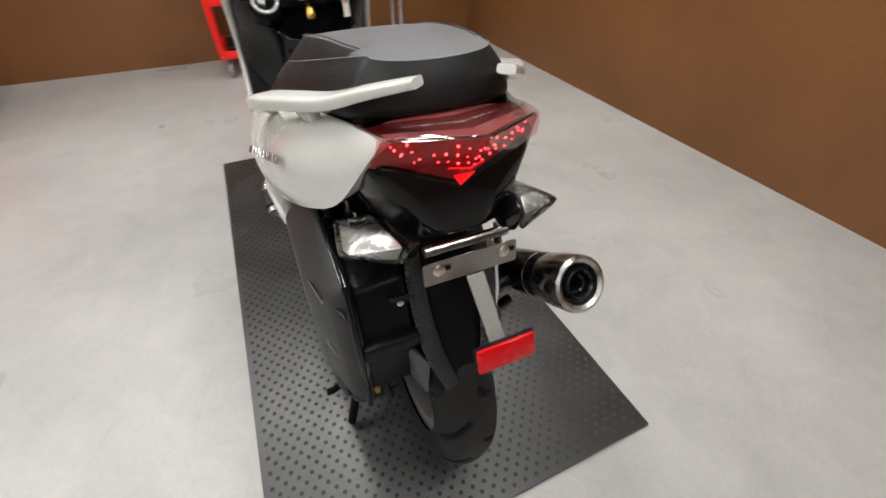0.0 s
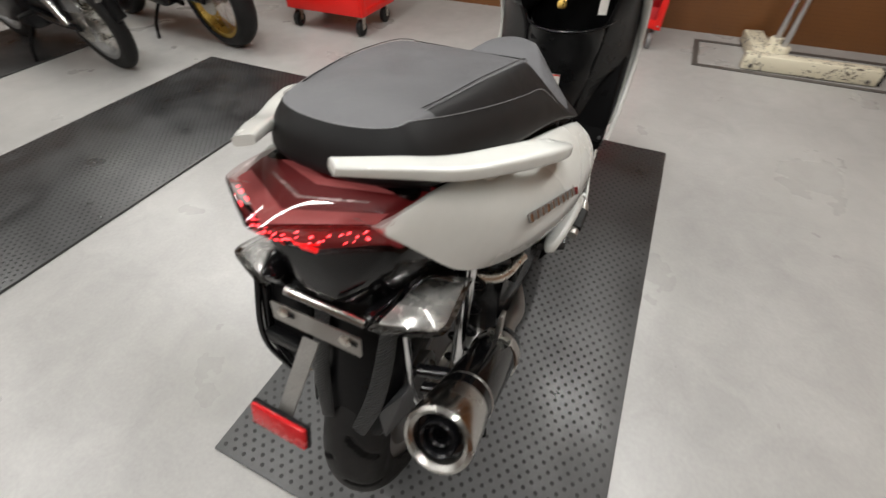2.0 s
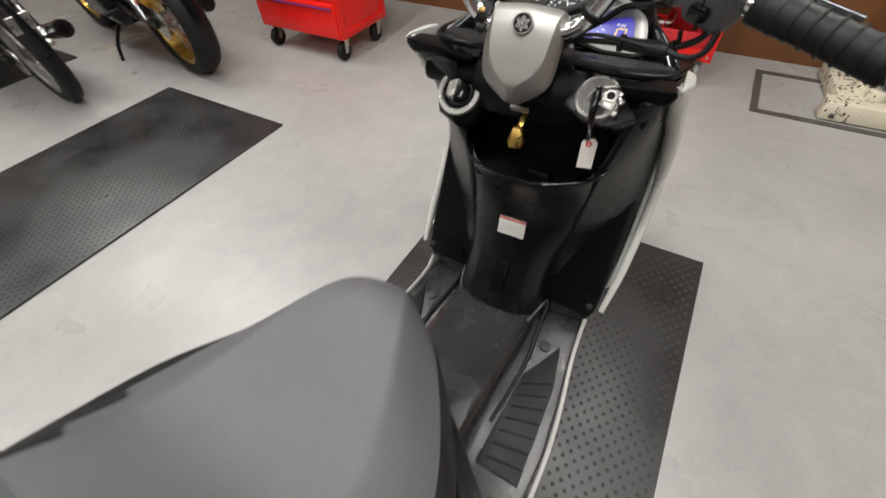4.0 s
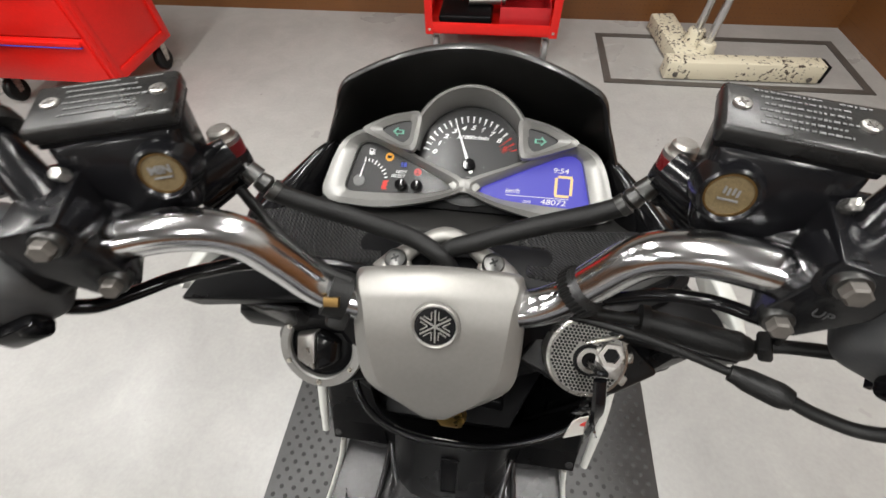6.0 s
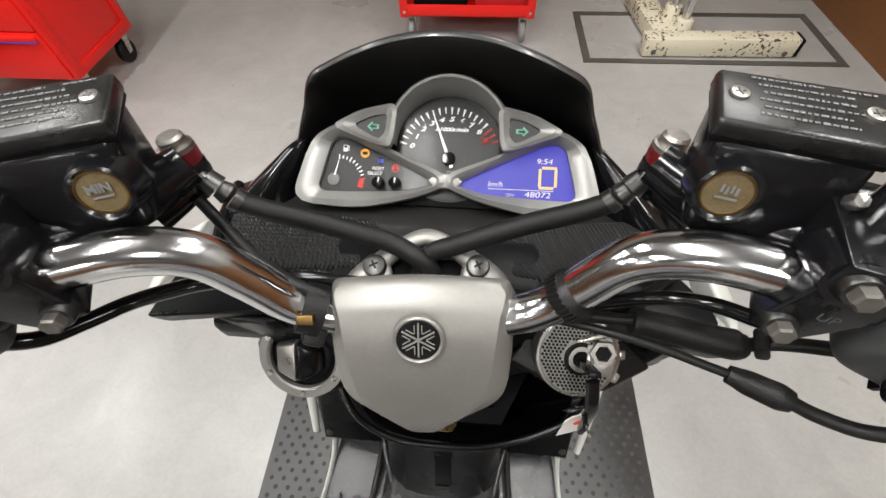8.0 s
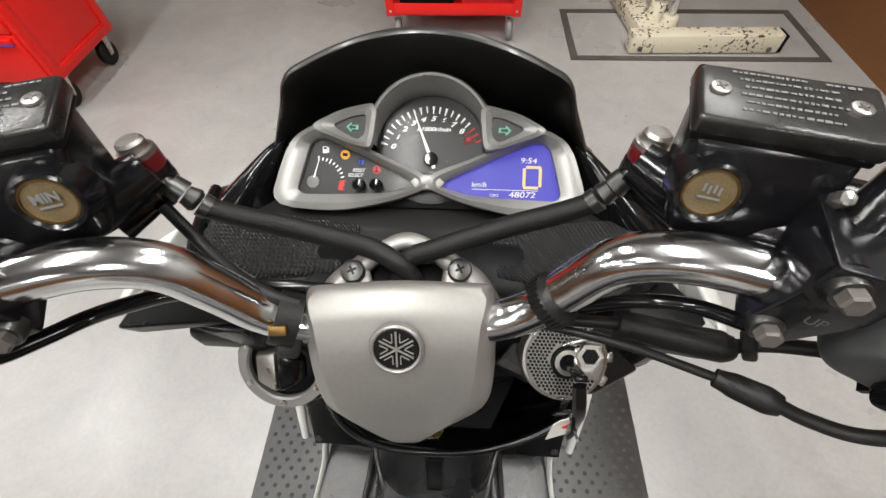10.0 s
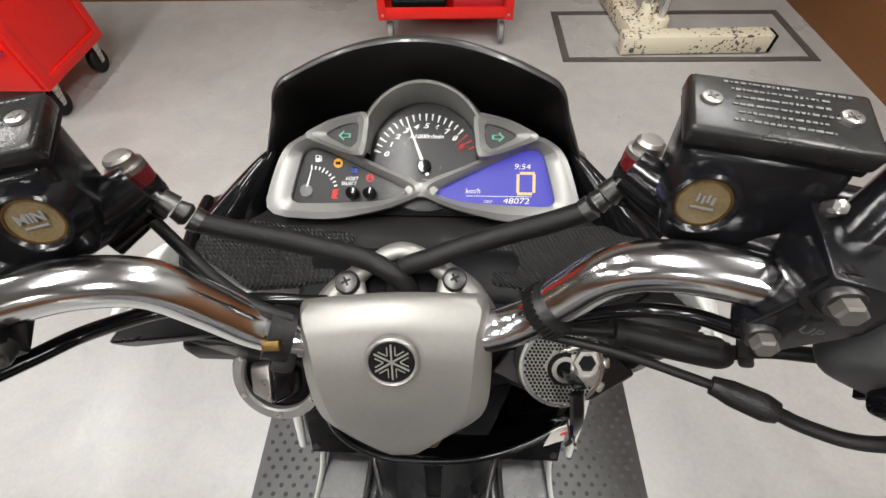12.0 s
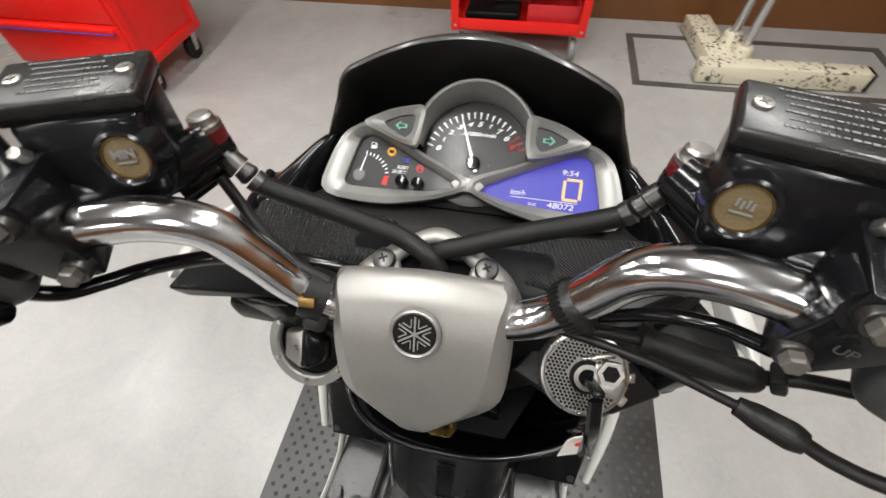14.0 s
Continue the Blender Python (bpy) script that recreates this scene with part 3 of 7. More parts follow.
cab = thing("tool_cabinet", "red enamelled steel tool cabinet with drawers, on black casters", "tool cabinet", (-2.31, 2.22, 0))
CW, CD, CB, CH = 0.68, 0.46, 0.135, 0.86
part("body", span((0, 0.012, CB), (CW, CD, CH), 0.006), M["red"], cab)
bm = bmesh.new()
for a, b in (((CW - 0.002, 0.03, CB + 0.02), (CW + 0.006, 0.06, CH - 0.03)), ((CW - 0.002, CD - 0.05, CB + 0.02), (CW + 0.006, CD - 0.02, CH - 0.03)), ((CW - 0.002, 0.06, CB + 0.02), (CW + 0.006, CD - 0.05, CB + 0.05)), ((CW - 0.002, 0.06, CH - 0.06), (CW + 0.006, CD - 0.05, CH - 0.03))):
    span(a, b, 0.002, bm=bm)
part("side_frame", bm, M["red"], cab)
dz = CB + 0.012
for hgt in (0.20, 0.20, 0.10, 0.10, 0.08):
    d = part("drawer", span((0.018, 0.0, dz), (CW - 0.018, 0.014, dz + hgt - 0.006), 0.003), M["red"], cab)
    part("drawer_pull", span((0.03, -0.016, dz + hgt - 0.034), (CW - 0.03, 0.002, dz + hgt - 0.014), 0.004, ), M["red"], d)
    part("pull_strip", span((0.03, -0.0175, dz + hgt - 0.037), (CW - 0.03, -0.004, dz + hgt - 0.0345), 0.0005), M["bluelamp"], d, "dark blue strip under the pull")
    dz += hgt
part("top_tray", span((-0.008, 0.0, CH), (CW + 0.008, CD + 0.006, CH + 0.03), 0.006), M["black"], cab, "black moulded top tray")
for cx, cy in ((0.055, 0.075), (CW - 0.055, 0.075), (0.055, CD - 0.05), (CW - 0.055, CD - 0.05)):
    caster(cab, cx, cy, CB, 0.055, M["rubber"], 0.034)

# ---- red open parts cart ----
cart = thing("tool_cart", "red steel open-sided tool cart on grey casters", "tool cart", (-0.335, 2.82, 0))
W2, D2, B2 = 0.64, 0.42, 0.13
bm = bmesh.new()
span((0, 0, B2), (W2, D2, B2 + 0.004), bm=bm)
for a, b in (((0, 0, B2), (W2, 0.004, B2 + 0.055)), ((0, D2 - 0.004, B2), (W2, D2, B2 + 0.055)), ((0, 0.004, B2), (0.004, D2 - 0.004, B2 + 0.055)), ((W2 - 0.004, 0.004, B2), (W2, D2 - 0.004, B2 + 0.055))):
    span(a, b, 0.001, bm=bm)
part("bottom_tray", bm, M["red"], cart)
for z in (0.47, 0.82):
    bm = bmesh.new()
    span((0.004, 0.004, z), (W2 - 0.004, D2 - 0.004, z + 0.004), bm=bm)
    for a, b in (((0.004, -0.002, z - 0.01), (W2 - 0.004, 0.002, z + 0.05)), ((0.004, D2 - 0.004, z - 0.01), (W2 - 0.004, D2, z + 0.05))):
        span(a, b, 0.001, bm=bm)
    part("shelf", bm, M["red"], cart)
for px in (0, W2):
    for py in (0, D2):
        s, u = (1 if px == 0 else -1), (1 if py == 0 else -1)
        bm = span((px, py - u * 0.003, B2 - 0.004), (px + s * 0.035, py, 0.87), 0.001)
        span((px - s * 0.003, py - u * 0.003, B2 - 0.004), (px, py + u * 0.03, 0.87), 0.001, bm=bm)
        part("corner_post", bm, M["red"], cart)
        part("rivet", lathe([(0.007, 0), (0.006, 0.003), (0.001, 0.004)], (px + s * 0.018, py - u * 0.003, B2 + 0.02), (0, -u, 0), 12), M["bolt"], cart)
for cx, cy in ((0.045, 0.055), (W2 - 0.045, 0.055), (0.045, D2 - 0.02), (W2 - 0.045, D2 - 0.02)):
    caster(cart, cx, cy, B2, 0.05, M["wheelgrey"], 0.028)


def bin_box(name, a, b, material, label, category):
    """An open-topped box with walls and a rolled rim."""
    bm = bmesh.new()
    (x0, y0, z0), (x1, y1, z1) = a, b
    w = 0.004
    span((x0, y0, z0), (x1, y1, z0 + w), bm=bm)
    for p, q in (((x0, y0, z0 + w), (x1, y0 + w, z1)), ((x0, y1 - w, z0 + w), (x1, y1, z1)), ((x0, y0 + w, z0 + w), (x0 + w, y1 - w, z1)), ((x1 - w, y0 + w, z0 + w), (x1, y1 - w, z1))):
        span(p, q, 0.0015, bm=bm)
    return tagged(part(name, bm, material), label, category)


cx, cy = -0.335, 2.82
bin_box("parts_bin", (cx + 0.36, cy + 0.03, 0.1345), (cx + 0.60, cy + 0.37, 0.25), M["redplastic"], "red plastic parts bin on the cart's bottom tray", "bin")
bin_box("parts_bin", (cx + 0.36, cy + 0.03, 0.4745), (cx + 0.60, cy + 0.37, 0.57), M["redplastic"], "red plastic parts bin with tools on the cart's shelf", "bin")
tagged(part("tool_case", box((0.26, 0.3, 0.07), pose(cx + 0.19, cy + 0.18, 0.1698), 0.012, 3), M["black"]), "black moulded plastic tool case in the red cart", "tool case")
can = thing("grease_gun", "grey metal grease gun lying in the red cart", "tool", (cx + 0.30, cy + 0.15, 0.225))
part("barrel", tube([(-0.1, 0, 0.0), (0.08, 0.02, 0)], 0.02, 14), M["brushed"], can)
part("nozzle", tube([(0.08, 0.02, 0), (0.1, 0.03, 0.02), (0.1, 0.02, 0.06)], 0.006, 8), M["bolt"], can)
tagged(part("cardboard_box", box((0.2, 0.16, 0.1), pose(cx + 0.18, cy + 0.16, 0.5245, 0, 0, 8), 0.003), M["cardboard"]), "small brown cardboard box on the red cart's shelf", "box")
tagged(part("paper_stack", box((0.19, 0.14, 0.03), pose(cx + 0.18, cy + 0.15, 0.59, 0, 0, -6), 0.002), M["paper"]), "stack of pale papers on a cardboard box", "papers")
for i in range(5):
    x = cx + 0.40 + 0.035 * i
    sp = thing("spanner", "bright steel spanner lying in a red parts bin", "spanner", (x, cy + 0.2, 0.4845 + 0.001 * i), 6 * i - 10, group="spanners in the bin")
    part("shank", box((0.012, 0.17, 0.006), pose(0, 0, 0.003), 0.002), M["alloy"], sp)
    for e in (-0.095, 0.095):
        part("jaw", lathe([(0.008, 0), (0.014, 0), (0.014, 0.008), (0.008, 0.008)], (0, e, 0), (0, 0, 1), 14, close=True), M["alloy"], sp)

# ---- chipped cream stand with twin posts ----
st = thing("lift_stand", "chipped cream-painted steel lift stand with two bright posts", "lift stand", (0, 0, 0))
part("front_beam", box((0.70, 0.085, 0.085), pose(1.182, 2.765, 0.048, 0, 0, 1.2), 0.006), M["cream"], st, "long chipped cream beam")
part("cross_beam", box((0.12, 0.46, 0.075), pose(0.925, 3.02, 0.0425, 0, 0, 6), 0.008), M["cream"], st)
for px, py in ((0.995, 2.955), (1.03, 2.865)):
    part("post", tube([(px, py, 0.06), (px + 0.012, py + 0.004, 1.7)], 0.019, 16), M["chrome"], st, "bright steel post")
    part("post_socket", lathe([(0.052, 0.0), (0.054, 0.03), (0.042, 0.05), (0.042, 0.075), (0.036, 0.085), (0.02, 0.087)], (px, py, 0.05 if py > 2.9 else 0.03), (0, 0, 1), 20), M["cream"], st)
part("end_cap", box((0.02, 0.08, 0.08), pose(1.54, 2.772, 0.047, 0, 0, 1.2), 0.004), M["black"], st, "black end cap")
for px in (0.88, 1.48):
    part("beam_bolt", lathe([(0.012, 0), (0.012, 0.006), (0.008, 0.008)], (px, 2.716 + 0.004 * (px > 1), 0.03), (0, -1, 0), 6), M["darksteel"], st)
part("top_plate", box((0.3, 0.2, 0.02), pose(1.03, 2.92, 1.7), 0.004), M["cream"], st)


# ---- the parked motorcycles ----
def road_wheel(parent, name, at, r, half, tyre_h, rim_mat, spokes, seed=0, grooves=True, hub_r=0.05):
    """A wheel that rolls along y: tyre with tread, rim, spokes and hub."""
    x0, y0, z0 = at
    nu, nv = (528, 40) if grooves else (72, 16)
    verts, faces, cutv = [], [], set()
    for i in range(nu):
        a = 2 * math.pi * i / nu
        for j in range(nv):
            s = -1 + 2 * j / (nv - 1)
            ang = s * 1.95
            x = half * math.sin(max(-1.57, min(1.57, ang))) * (1 if abs(ang) < 1.57 else 1 - 0.25 * (abs(ang) - 1.57))
            drop = (1 - math.cos(min(abs(ang), 1.57))) * tyre_h * 0.62 + max(abs(ang) - 1.57, 0) * tyre_h
            rr = r - drop
            if grooves and abs(s) < 0.72:
                side = 1 if s > 0 else 0
                u = (a * 14 / (2 * math.pi) + (0.5 if side else 0)) % 1.0
                v = abs(s)
                c = 0.10 + 0.85 * v ** 0.8
                if abs(u - c) < 0.042 + 0.03 * v and 0.08 < v < 0.66:
                    rr -= 0.0065
                    cutv.add(len(verts))
            verts.append((x0 + x, y0 + rr * math.cos(a), z0 + rr * math.sin(a)))
    for i in range(nu):
        for j in range(nv - 1):
            p, q = i * nv + j, ((i + 1) % nu) * nv + j
            faces.append((p, p + 1, q + 1, q))
    bm = bmesh.new()
    vs = [bm.verts.new(v) for v in verts]
    for f in faces:
        bm.faces.new([vs[k] for k in f])
    w = part(name, lathe([(r - tyre_h - 0.022, -half * 0.72), (r - tyre_h + 0.010, -half * 0.80), (r - tyre_h + 0.012, -half * 0.74), (r - tyre_h - 0.012, -half * 0.6), (r - tyre_h - 0.02, 0), (r - tyre_h - 0.012, half * 0.6), (r - tyre_h + 0.012, half * 0.74), (r - tyre_h + 0.010, half * 0.8), (r - tyre_h - 0.022, half * 0.72), (r - tyre_h - 0.03, half * 0.4), (r - tyre_h - 0.03, -half * 0.4)], at, (1, 0, 0), 64, close=True), rim_mat, parent)
    tyre = part("tyre", bm, M["tyre"], w, sharp=60)
    # groove faces take a deeper black: the shade in the grooves as colour
    tyre.data.materials.append(M["dial"])
    for poly in tyre.data.polygons:
        if any(v in cutv for v in poly.vertices):
            poly.material_index = 1
    part("hub", lathe([(hub_r * 0.5, -half * 0.9), (hub_r, -half * 0.6), (hub_r * 0.8, 0), (hub_r, half * 0.6), (hub_r * 0.5, half * 0.9)], at, (1, 0, 0), 24), M["alloy"], w)
    for k in range(spokes):
        a = 2 * math.pi * k / spokes
        d = Vector((0, math.cos(a), math.sin(a)))
        e = Vector((0, math.cos(a + 0.12 * (-1) ** k), math.sin(a + 0.12 * (-1) ** k)))
        if spokes > 8:
            part("spoke", tube([Vector(at) + d * hub_r * 0.8 + Vector((half * 0.4 * (-1) ** k, 0, 0)), Vector(at) + e * (r - tyre_h - 0.018)], 0.0022, 6), M["bolt"], w)
        else:
            part("spoke", tube([Vector(at) + d * hub_r * 0.7, Vector(at) + d * (r - tyre_h) * 0.55, Vector(at) + d * (r - tyre_h - 0.018)], [0.018, 0.013, 0.016], 8, flat=0.6), rim_mat, w)
    return w


def motorcycle(label, at, rz, lean, tank_mat, rim_mat, rear_r, rear_half, wheelbase, spokes, rack):
    """A parked motorcycle; local y is forward, the origin below the rear axle."""
    t = thing("motorcycle", label, "motorcycle", at, rz)
    t.matrix_world = pose(*at, 0, lean, rz)
    road_wheel(t, "rear_wheel", (0, 0, rear_r), rear_r, rear_half, 0.075, rim_mat, spokes, grooves=False)
    road_wheel(t, "front_wheel", (0, wheelbase, rear_r), rear_r, rear_half * 0.8, 0.07, rim_mat, spokes, grooves=False)
    for s in (-1, 1):
        part("swingarm", tube([(s * 0.10, 0.0, rear_r), (s * 0.11, 0.25, rear_r + 0.02), (s * 0.09, 0.5, rear_r + 0.05)], 0.02, 10), M["casting"], t)
        part("shock_absorber", tube([(s * 0.12, 0.06, rear_r + 0.02), (s * 0.12, 0.2, rear_r + 0.36)], 0.022, 10), M["chrome"], t)
        part("fork_leg", tube([(s * 0.09, wheelbase, rear_r), (s * 0.09, wheelbase - 0.26, 0.85)], 0.022, 10), M["alloy"], t)
        part("indicator", tube([(s * 0.08, -0.12, 0.66), (s * 0.14, -0.13, 0.66), (s * 0.18, -0.14, 0.66)], [0.008, 0.03, 0.012], 12), M["amberlens"], t, "orange turn signal")
        part("footrest", tube([(s * 0.12, 0.42, 0.33), (s * 0.21, 0.42, 0.33)], 0.013, 10), M["rubber"], t)
    part("rear_fender", tube([(0, 0.16, rear_r + 0.36), (0, -0.08, rear_r + 0.37), (0, -0.26, rear_r + 0.24), (0, -0.34, rear_r + 0.06)], 0.075, 12, flat=0.25, up=(1, 0, 0)), M["black"], t)
    part("tail_lamp", box((0.10, 0.05, 0.06), pose(0, -0.22, rear_r + 0.36, 20), 0.012), M["reflector"], t, "red tail lamp")
    part("axle_nut", lathe([(0.02, 0), (0.02, 0.02), (0.012, 0.03)], (rear_half + 0.05, 0, rear_r), (1, 0, 0), 6), M["bolt"], t)
    part("engine", hull([(x, y, z) for x in (-0.15, 0.15) for y, z in ((0.45, 0.22), (0.95, 0.24), (0.98, 0.42), (0.75, 0.62), (0.5, 0.5))], 0.03), M["casting"], t)
    for k in range(6):
        part("cooling_fin", box((0.24, 0.2, 0.006), pose(0, 0.82, 0.44 + 0.028 * k, 12), 0.002), M["alloy"], t)
    part("crankcase_cover", lathe([(0.11, 0), (0.105, 0.025), (0.07, 0.04), (0.01, 0.042)], (0.15, 0.6, 0.34), (1, 0, 0), 28), M["alloy"], t)
    part("exhaust", tube([(0.10, 0.98, 0.5), (0.13, 1.08, 0.35), (0.15, 0.85, 0.22), (0.17, 0.35, 0.25), (0.19, -0.05, 0.33)], [0.02, 0.02, 0.022, 0.038, 0.045], 14), M["chrome"], t, "bright exhaust pipe")
    part("exhaust_tip", lathe([(0.02, 0), (0.044, 0.0), (0.044, 0.03), (0.03, 0.032), (0.028, 0.0)], (0.19, -0.08, 0.337), (0, 1, -0.1), 20), M["casting"], t)
    part("fuel_tank", hull([(x * w, y, z) for x in (-1, 1) for w, y, z in ((0.07, 0.55, 0.78), (0.13, 0.6, 0.72), (0.15, 0.95, 0.74), (0.12, 1.1, 0.8), (0.08, 0.85, 0.95), (0.07, 1.08, 0.93))], 0.03, 3), tank_mat, t)
    part("seat", hull([(x * w, y, z) for x in (-1, 1) for w, y, z in ((0.09, -0.12, 0.73), (0.12, -0.1, 0.68), (0.13, 0.58, 0.68), (0.10, 0.55, 0.76))], 0.025, 3), M["seat"], t)
    part("side_cover", hull([(x, y, z) for x in (-0.13, 0.13) for y, z in ((0.15, 0.64), (0.55, 0.66), (0.5, 0.46), (0.3, 0.48))], 0.02), tank_mat, t)
    part("frame_tube", tube([(0, 0.1, 0.64), (0, 0.6, 0.64), (0, 1.15, 0.82), (0, 1.0, 0.3), (0, 0.5, 0.2)], 0.018, 10), M["black"], t)
    part("handlebar", tube([(-0.36, 0.98, 1.0), (-0.2, 1.05, 1.02), (0, 1.12, 0.96), (0.2, 1.05, 1.02), (0.36, 0.98, 1.0)], 0.012, 10), M["chrome"], t)
    part("headlamp", lathe([(0.03, -0.1), (0.08, -0.05), (0.09, 0.02), (0.085, 0.03), (0.01, 0.045)], (0, wheelbase - 0.14, 0.85), (0, 1, 0), 28), M["chrome"], t)
    part("chain_guard", box((0.012, 0.42, 0.05), pose(-0.1, 0.22, rear_r + 0.09, 6), 0.004), M["black"], t)
    part("sprocket", lathe([(0.03, -0.003), (0.085, -0.003), (0.085, 0.003), (0.03, 0.003)], (-0.085, 0, rear_r), (1, 0, 0), 40), M["bolt"], t)
    stand = part("side_stand", tube([(-0.1, 0.58, 0.26), (-0.2, 0.6, 0.13), (-0.24, 0.61, 0.014)], 0.011, 10), M["black"], t)
    part("stand_foot", box((0.06, 0.03, 0.012), pose(-0.25, 0.61, 0.012), 0.003), M["black"], stand)
    if rack:
        part("luggage_bracket", box((0.10, 0.012, 0.09), pose(0, -0.30, rear_r + 0.20, 25), 0.002), M["alloy"], t)
    return t


motorcycle("black motorcycle with gold spoked rims leaning on its side stand", (-2.43, 1.77, 0), 81, -5, M["black"], M["goldrim"], 0.315, 0.075, 1.4, 24, False)
motorcycle("small black and yellow motorcycle leaning on its side stand", (-2.83, 1.17, 0), 86, -6, M["yellow"], M["rim"], 0.285, 0.045, 1.22, 24, True)


# ---- the white scooter ----
# local y runs forward, x to its own right; the root turns it slightly on its mat
scooter = thing("scooter", "white and black motor scooter with grey seat on rubber mat", "scooter", (-0.0005, -0.2, 0), -0.71)
ROOT = Matrix.Translation((0, 0.2, 0))


def sp(name, bm, material, parent=None, label="", sub=0, sharp=38, flat=False, steer=False, out=None):
    """A part of the scooter; its points are in the scooter's frame."""
    if parent is None:
        parent = scooter
    bmesh.ops.transform(bm, matrix=ROOT @ (STEER if steer else Matrix()), verts=bm.verts)
    return part(name, bm, material, parent, label, sub, sharp, flat, out)


STEER = Matrix.Translation((0, 0.87, 0)) @ pose(0, 0, 0, 0, 0, 3.4) @ Matrix.Translation((0, -0.87, 0))

# seat: (y, ridge half width, ridge z, stitch half width, stitch z, lower half width, lower z, crown)
SEAT = [(-0.13, 0.070, 0.911, 0.078, 0.909, 0.115, 0.836, 0.002), (-0.10, 0.079, 0.909, 0.091, 0.901, 0.123, 0.829, 0.003),
        (-0.06, 0.087, 0.905, 0.104, 0.890, 0.132, 0.821, 0.004), (0.02, 0.097, 0.896, 0.121, 0.868, 0.147, 0.804, 0.004), (0.10, 0.104, 0.882, 0.131, 0.846, 0.16, 0.787, 0.003),
        (0.160, 0.105, 0.869, 0.136, 0.829, 0.168, 0.772, 0.002), (0.200, 0.101, 0.855, 0.145, 0.810, 0.174, 0.760, -0.001), (0.235, 0.099, 0.822, 0.155, 0.783, 0.181, 0.748, -0.006),
        (0.275, 0.102, 0.783, 0.165, 0.748, 0.188, 0.731, -0.006), (0.33, 0.098, 0.768, 0.160, 0.728, 0.186, 0.708, -0.002), (0.39, 0.080, 0.774, 0.136, 0.722, 0.156, 0.688, 0.004),
        (0.45, 0.055, 0.786, 0.096, 0.728, 0.108, 0.668, 0.008), (0.488, 0.036, 0.782, 0.066, 0.72, 0.072, 0.65, 0.006), (0.512, 0.018, 0.752, 0.036, 0.70, 0.04, 0.645, 0.0)]
tops, side_ring = [], []
arc = [radians(180 - 18 * k) for k in range(11)]
tops.append([(0.078 * math.cos(a), -0.13 - 0.030 * math.sin(a), 0.909 - 0.003 * math.sin(a)) for a in arc])
tops.append([(0.082 * math.cos(a), -0.12 - 0.020 * math.sin(a), 0.906 + 0.004 * math.sin(a)) for a in arc])
for y, wt, zt, ws, zs, wb, zb, cr in SEAT[1:]:
    tops.append([(-ws, y, zs), (-(ws + wt) / 2 - 0.001, y, (zs + zt) / 2 + 0.003), (-wt, y, zt), (-wt * 0.93, y, zt - 0.0015), (-wt * 0.5, y, zt + cr * 0.7), (0, y, zt + cr), (wt * 0.5, y, zt + cr * 0.7), (wt * 0.93, y, zt - 0.0015), (wt, y, zt), ((ws + wt) / 2 + 0.001, y, (zs + zt) / 2 + 0.003), (ws, y, zs)])
# side wall from the stitching down: (stitch y, half width, z, lower y, half width, z)
WALL = [(y, ws, zs, y, wb, zb) for y, wt, zt, ws, zs, wb, zb, cr in SEAT]
BACK = []
for deg in (90, 72, 54, 36, 18):
    c, s = math.cos(radians(deg)), math.sin(radians(deg))
    BACK.append((-0.13 - 0.030 * s, 0.078 * c, 0.909 - 0.003 * s, -0.13 - 0.052 * s, 0.115 * c, 0.836 + 0.012 * s))
for s, order in ((-1, (BACK + WALL)[::-1]), (1, (BACK + WALL)[1:])):
    for y, ws, zs, yb, wb, zb in order:
        side_ring.append([(s * ws, y, zs), (s * (ws * 0.4 + wb * 0.6), y * 0.4 + yb * 0.6, zs * 0.68 + zb * 0.32), (s * wb, yb, zb + 0.010), (s * wb * 0.93, yb + (0.006 if yb < -0.13 else 0), zb), (s * wb * 0.3, yb + 0.03, zb - 0.002)])
seat = sp("seat", add_rings(bmesh.new(), tops, caps=False, closed=False), M["seat"], None, "grey-black vinyl seat cover with stitched edges", sub=2, out=(0, 0, 1))
seat.data.materials.append(M["carbon"])
for k, poly in enumerate(seat.data.polygons):
    row, col = divmod(k, 10)
    if (2 <= row <= 7 and col in (0, 1, 8, 9)) or (row == 8 and col in (0, 9)):
        poly.material_index = 1
bm = bmesh.new()
bm.faces.new([bm.verts.new(p) for p in tops[-1]])
sp("seat_nose", bm, M["seat"], seat)
sp("seat_side", add_rings(bmesh.new(), side_ring, caps=False, closed=False), M["carbon"], seat, "carbon-pattern black side of the seat", sub=2)
ARCH = [(0.160, 0.1375, 0.830), (0.182, 0.147, 0.815), (0.200, 0.158, 0.795), (0.212, 0.170, 0.770)]
edge = [(s * (ws + 0.0005), y - 0.0005 * (y < -0.14), zs + 0.0008) for s, order in ((-1, (BACK + WALL[:5])[::-1]), (1, (BACK + WALL[:5])[1:])) for y, ws, zs, yb, wb, zb in order]
edge = [(-x, y, z + 0.001) for y, x, z in ARCH[::-1]] + edge + [(x, y, z + 0.001) for y, x, z in ARCH]


def stitches(pts, step=0.0056, length=0.0036, r=0.0005):
    """A row of short threads along a smooth path."""
    bm, path, run = bmesh.new(), smooth_path(pts, 8), 0.0
    for a, b in zip(path, path[1:]):
        d = b - a
        while run < d.length:
            p = a + d.normalized() * run
            tube([p, p + d.normalized() * length], r, 5, 1, bm=bm)
            run += step
        run -= d.length
    return bm


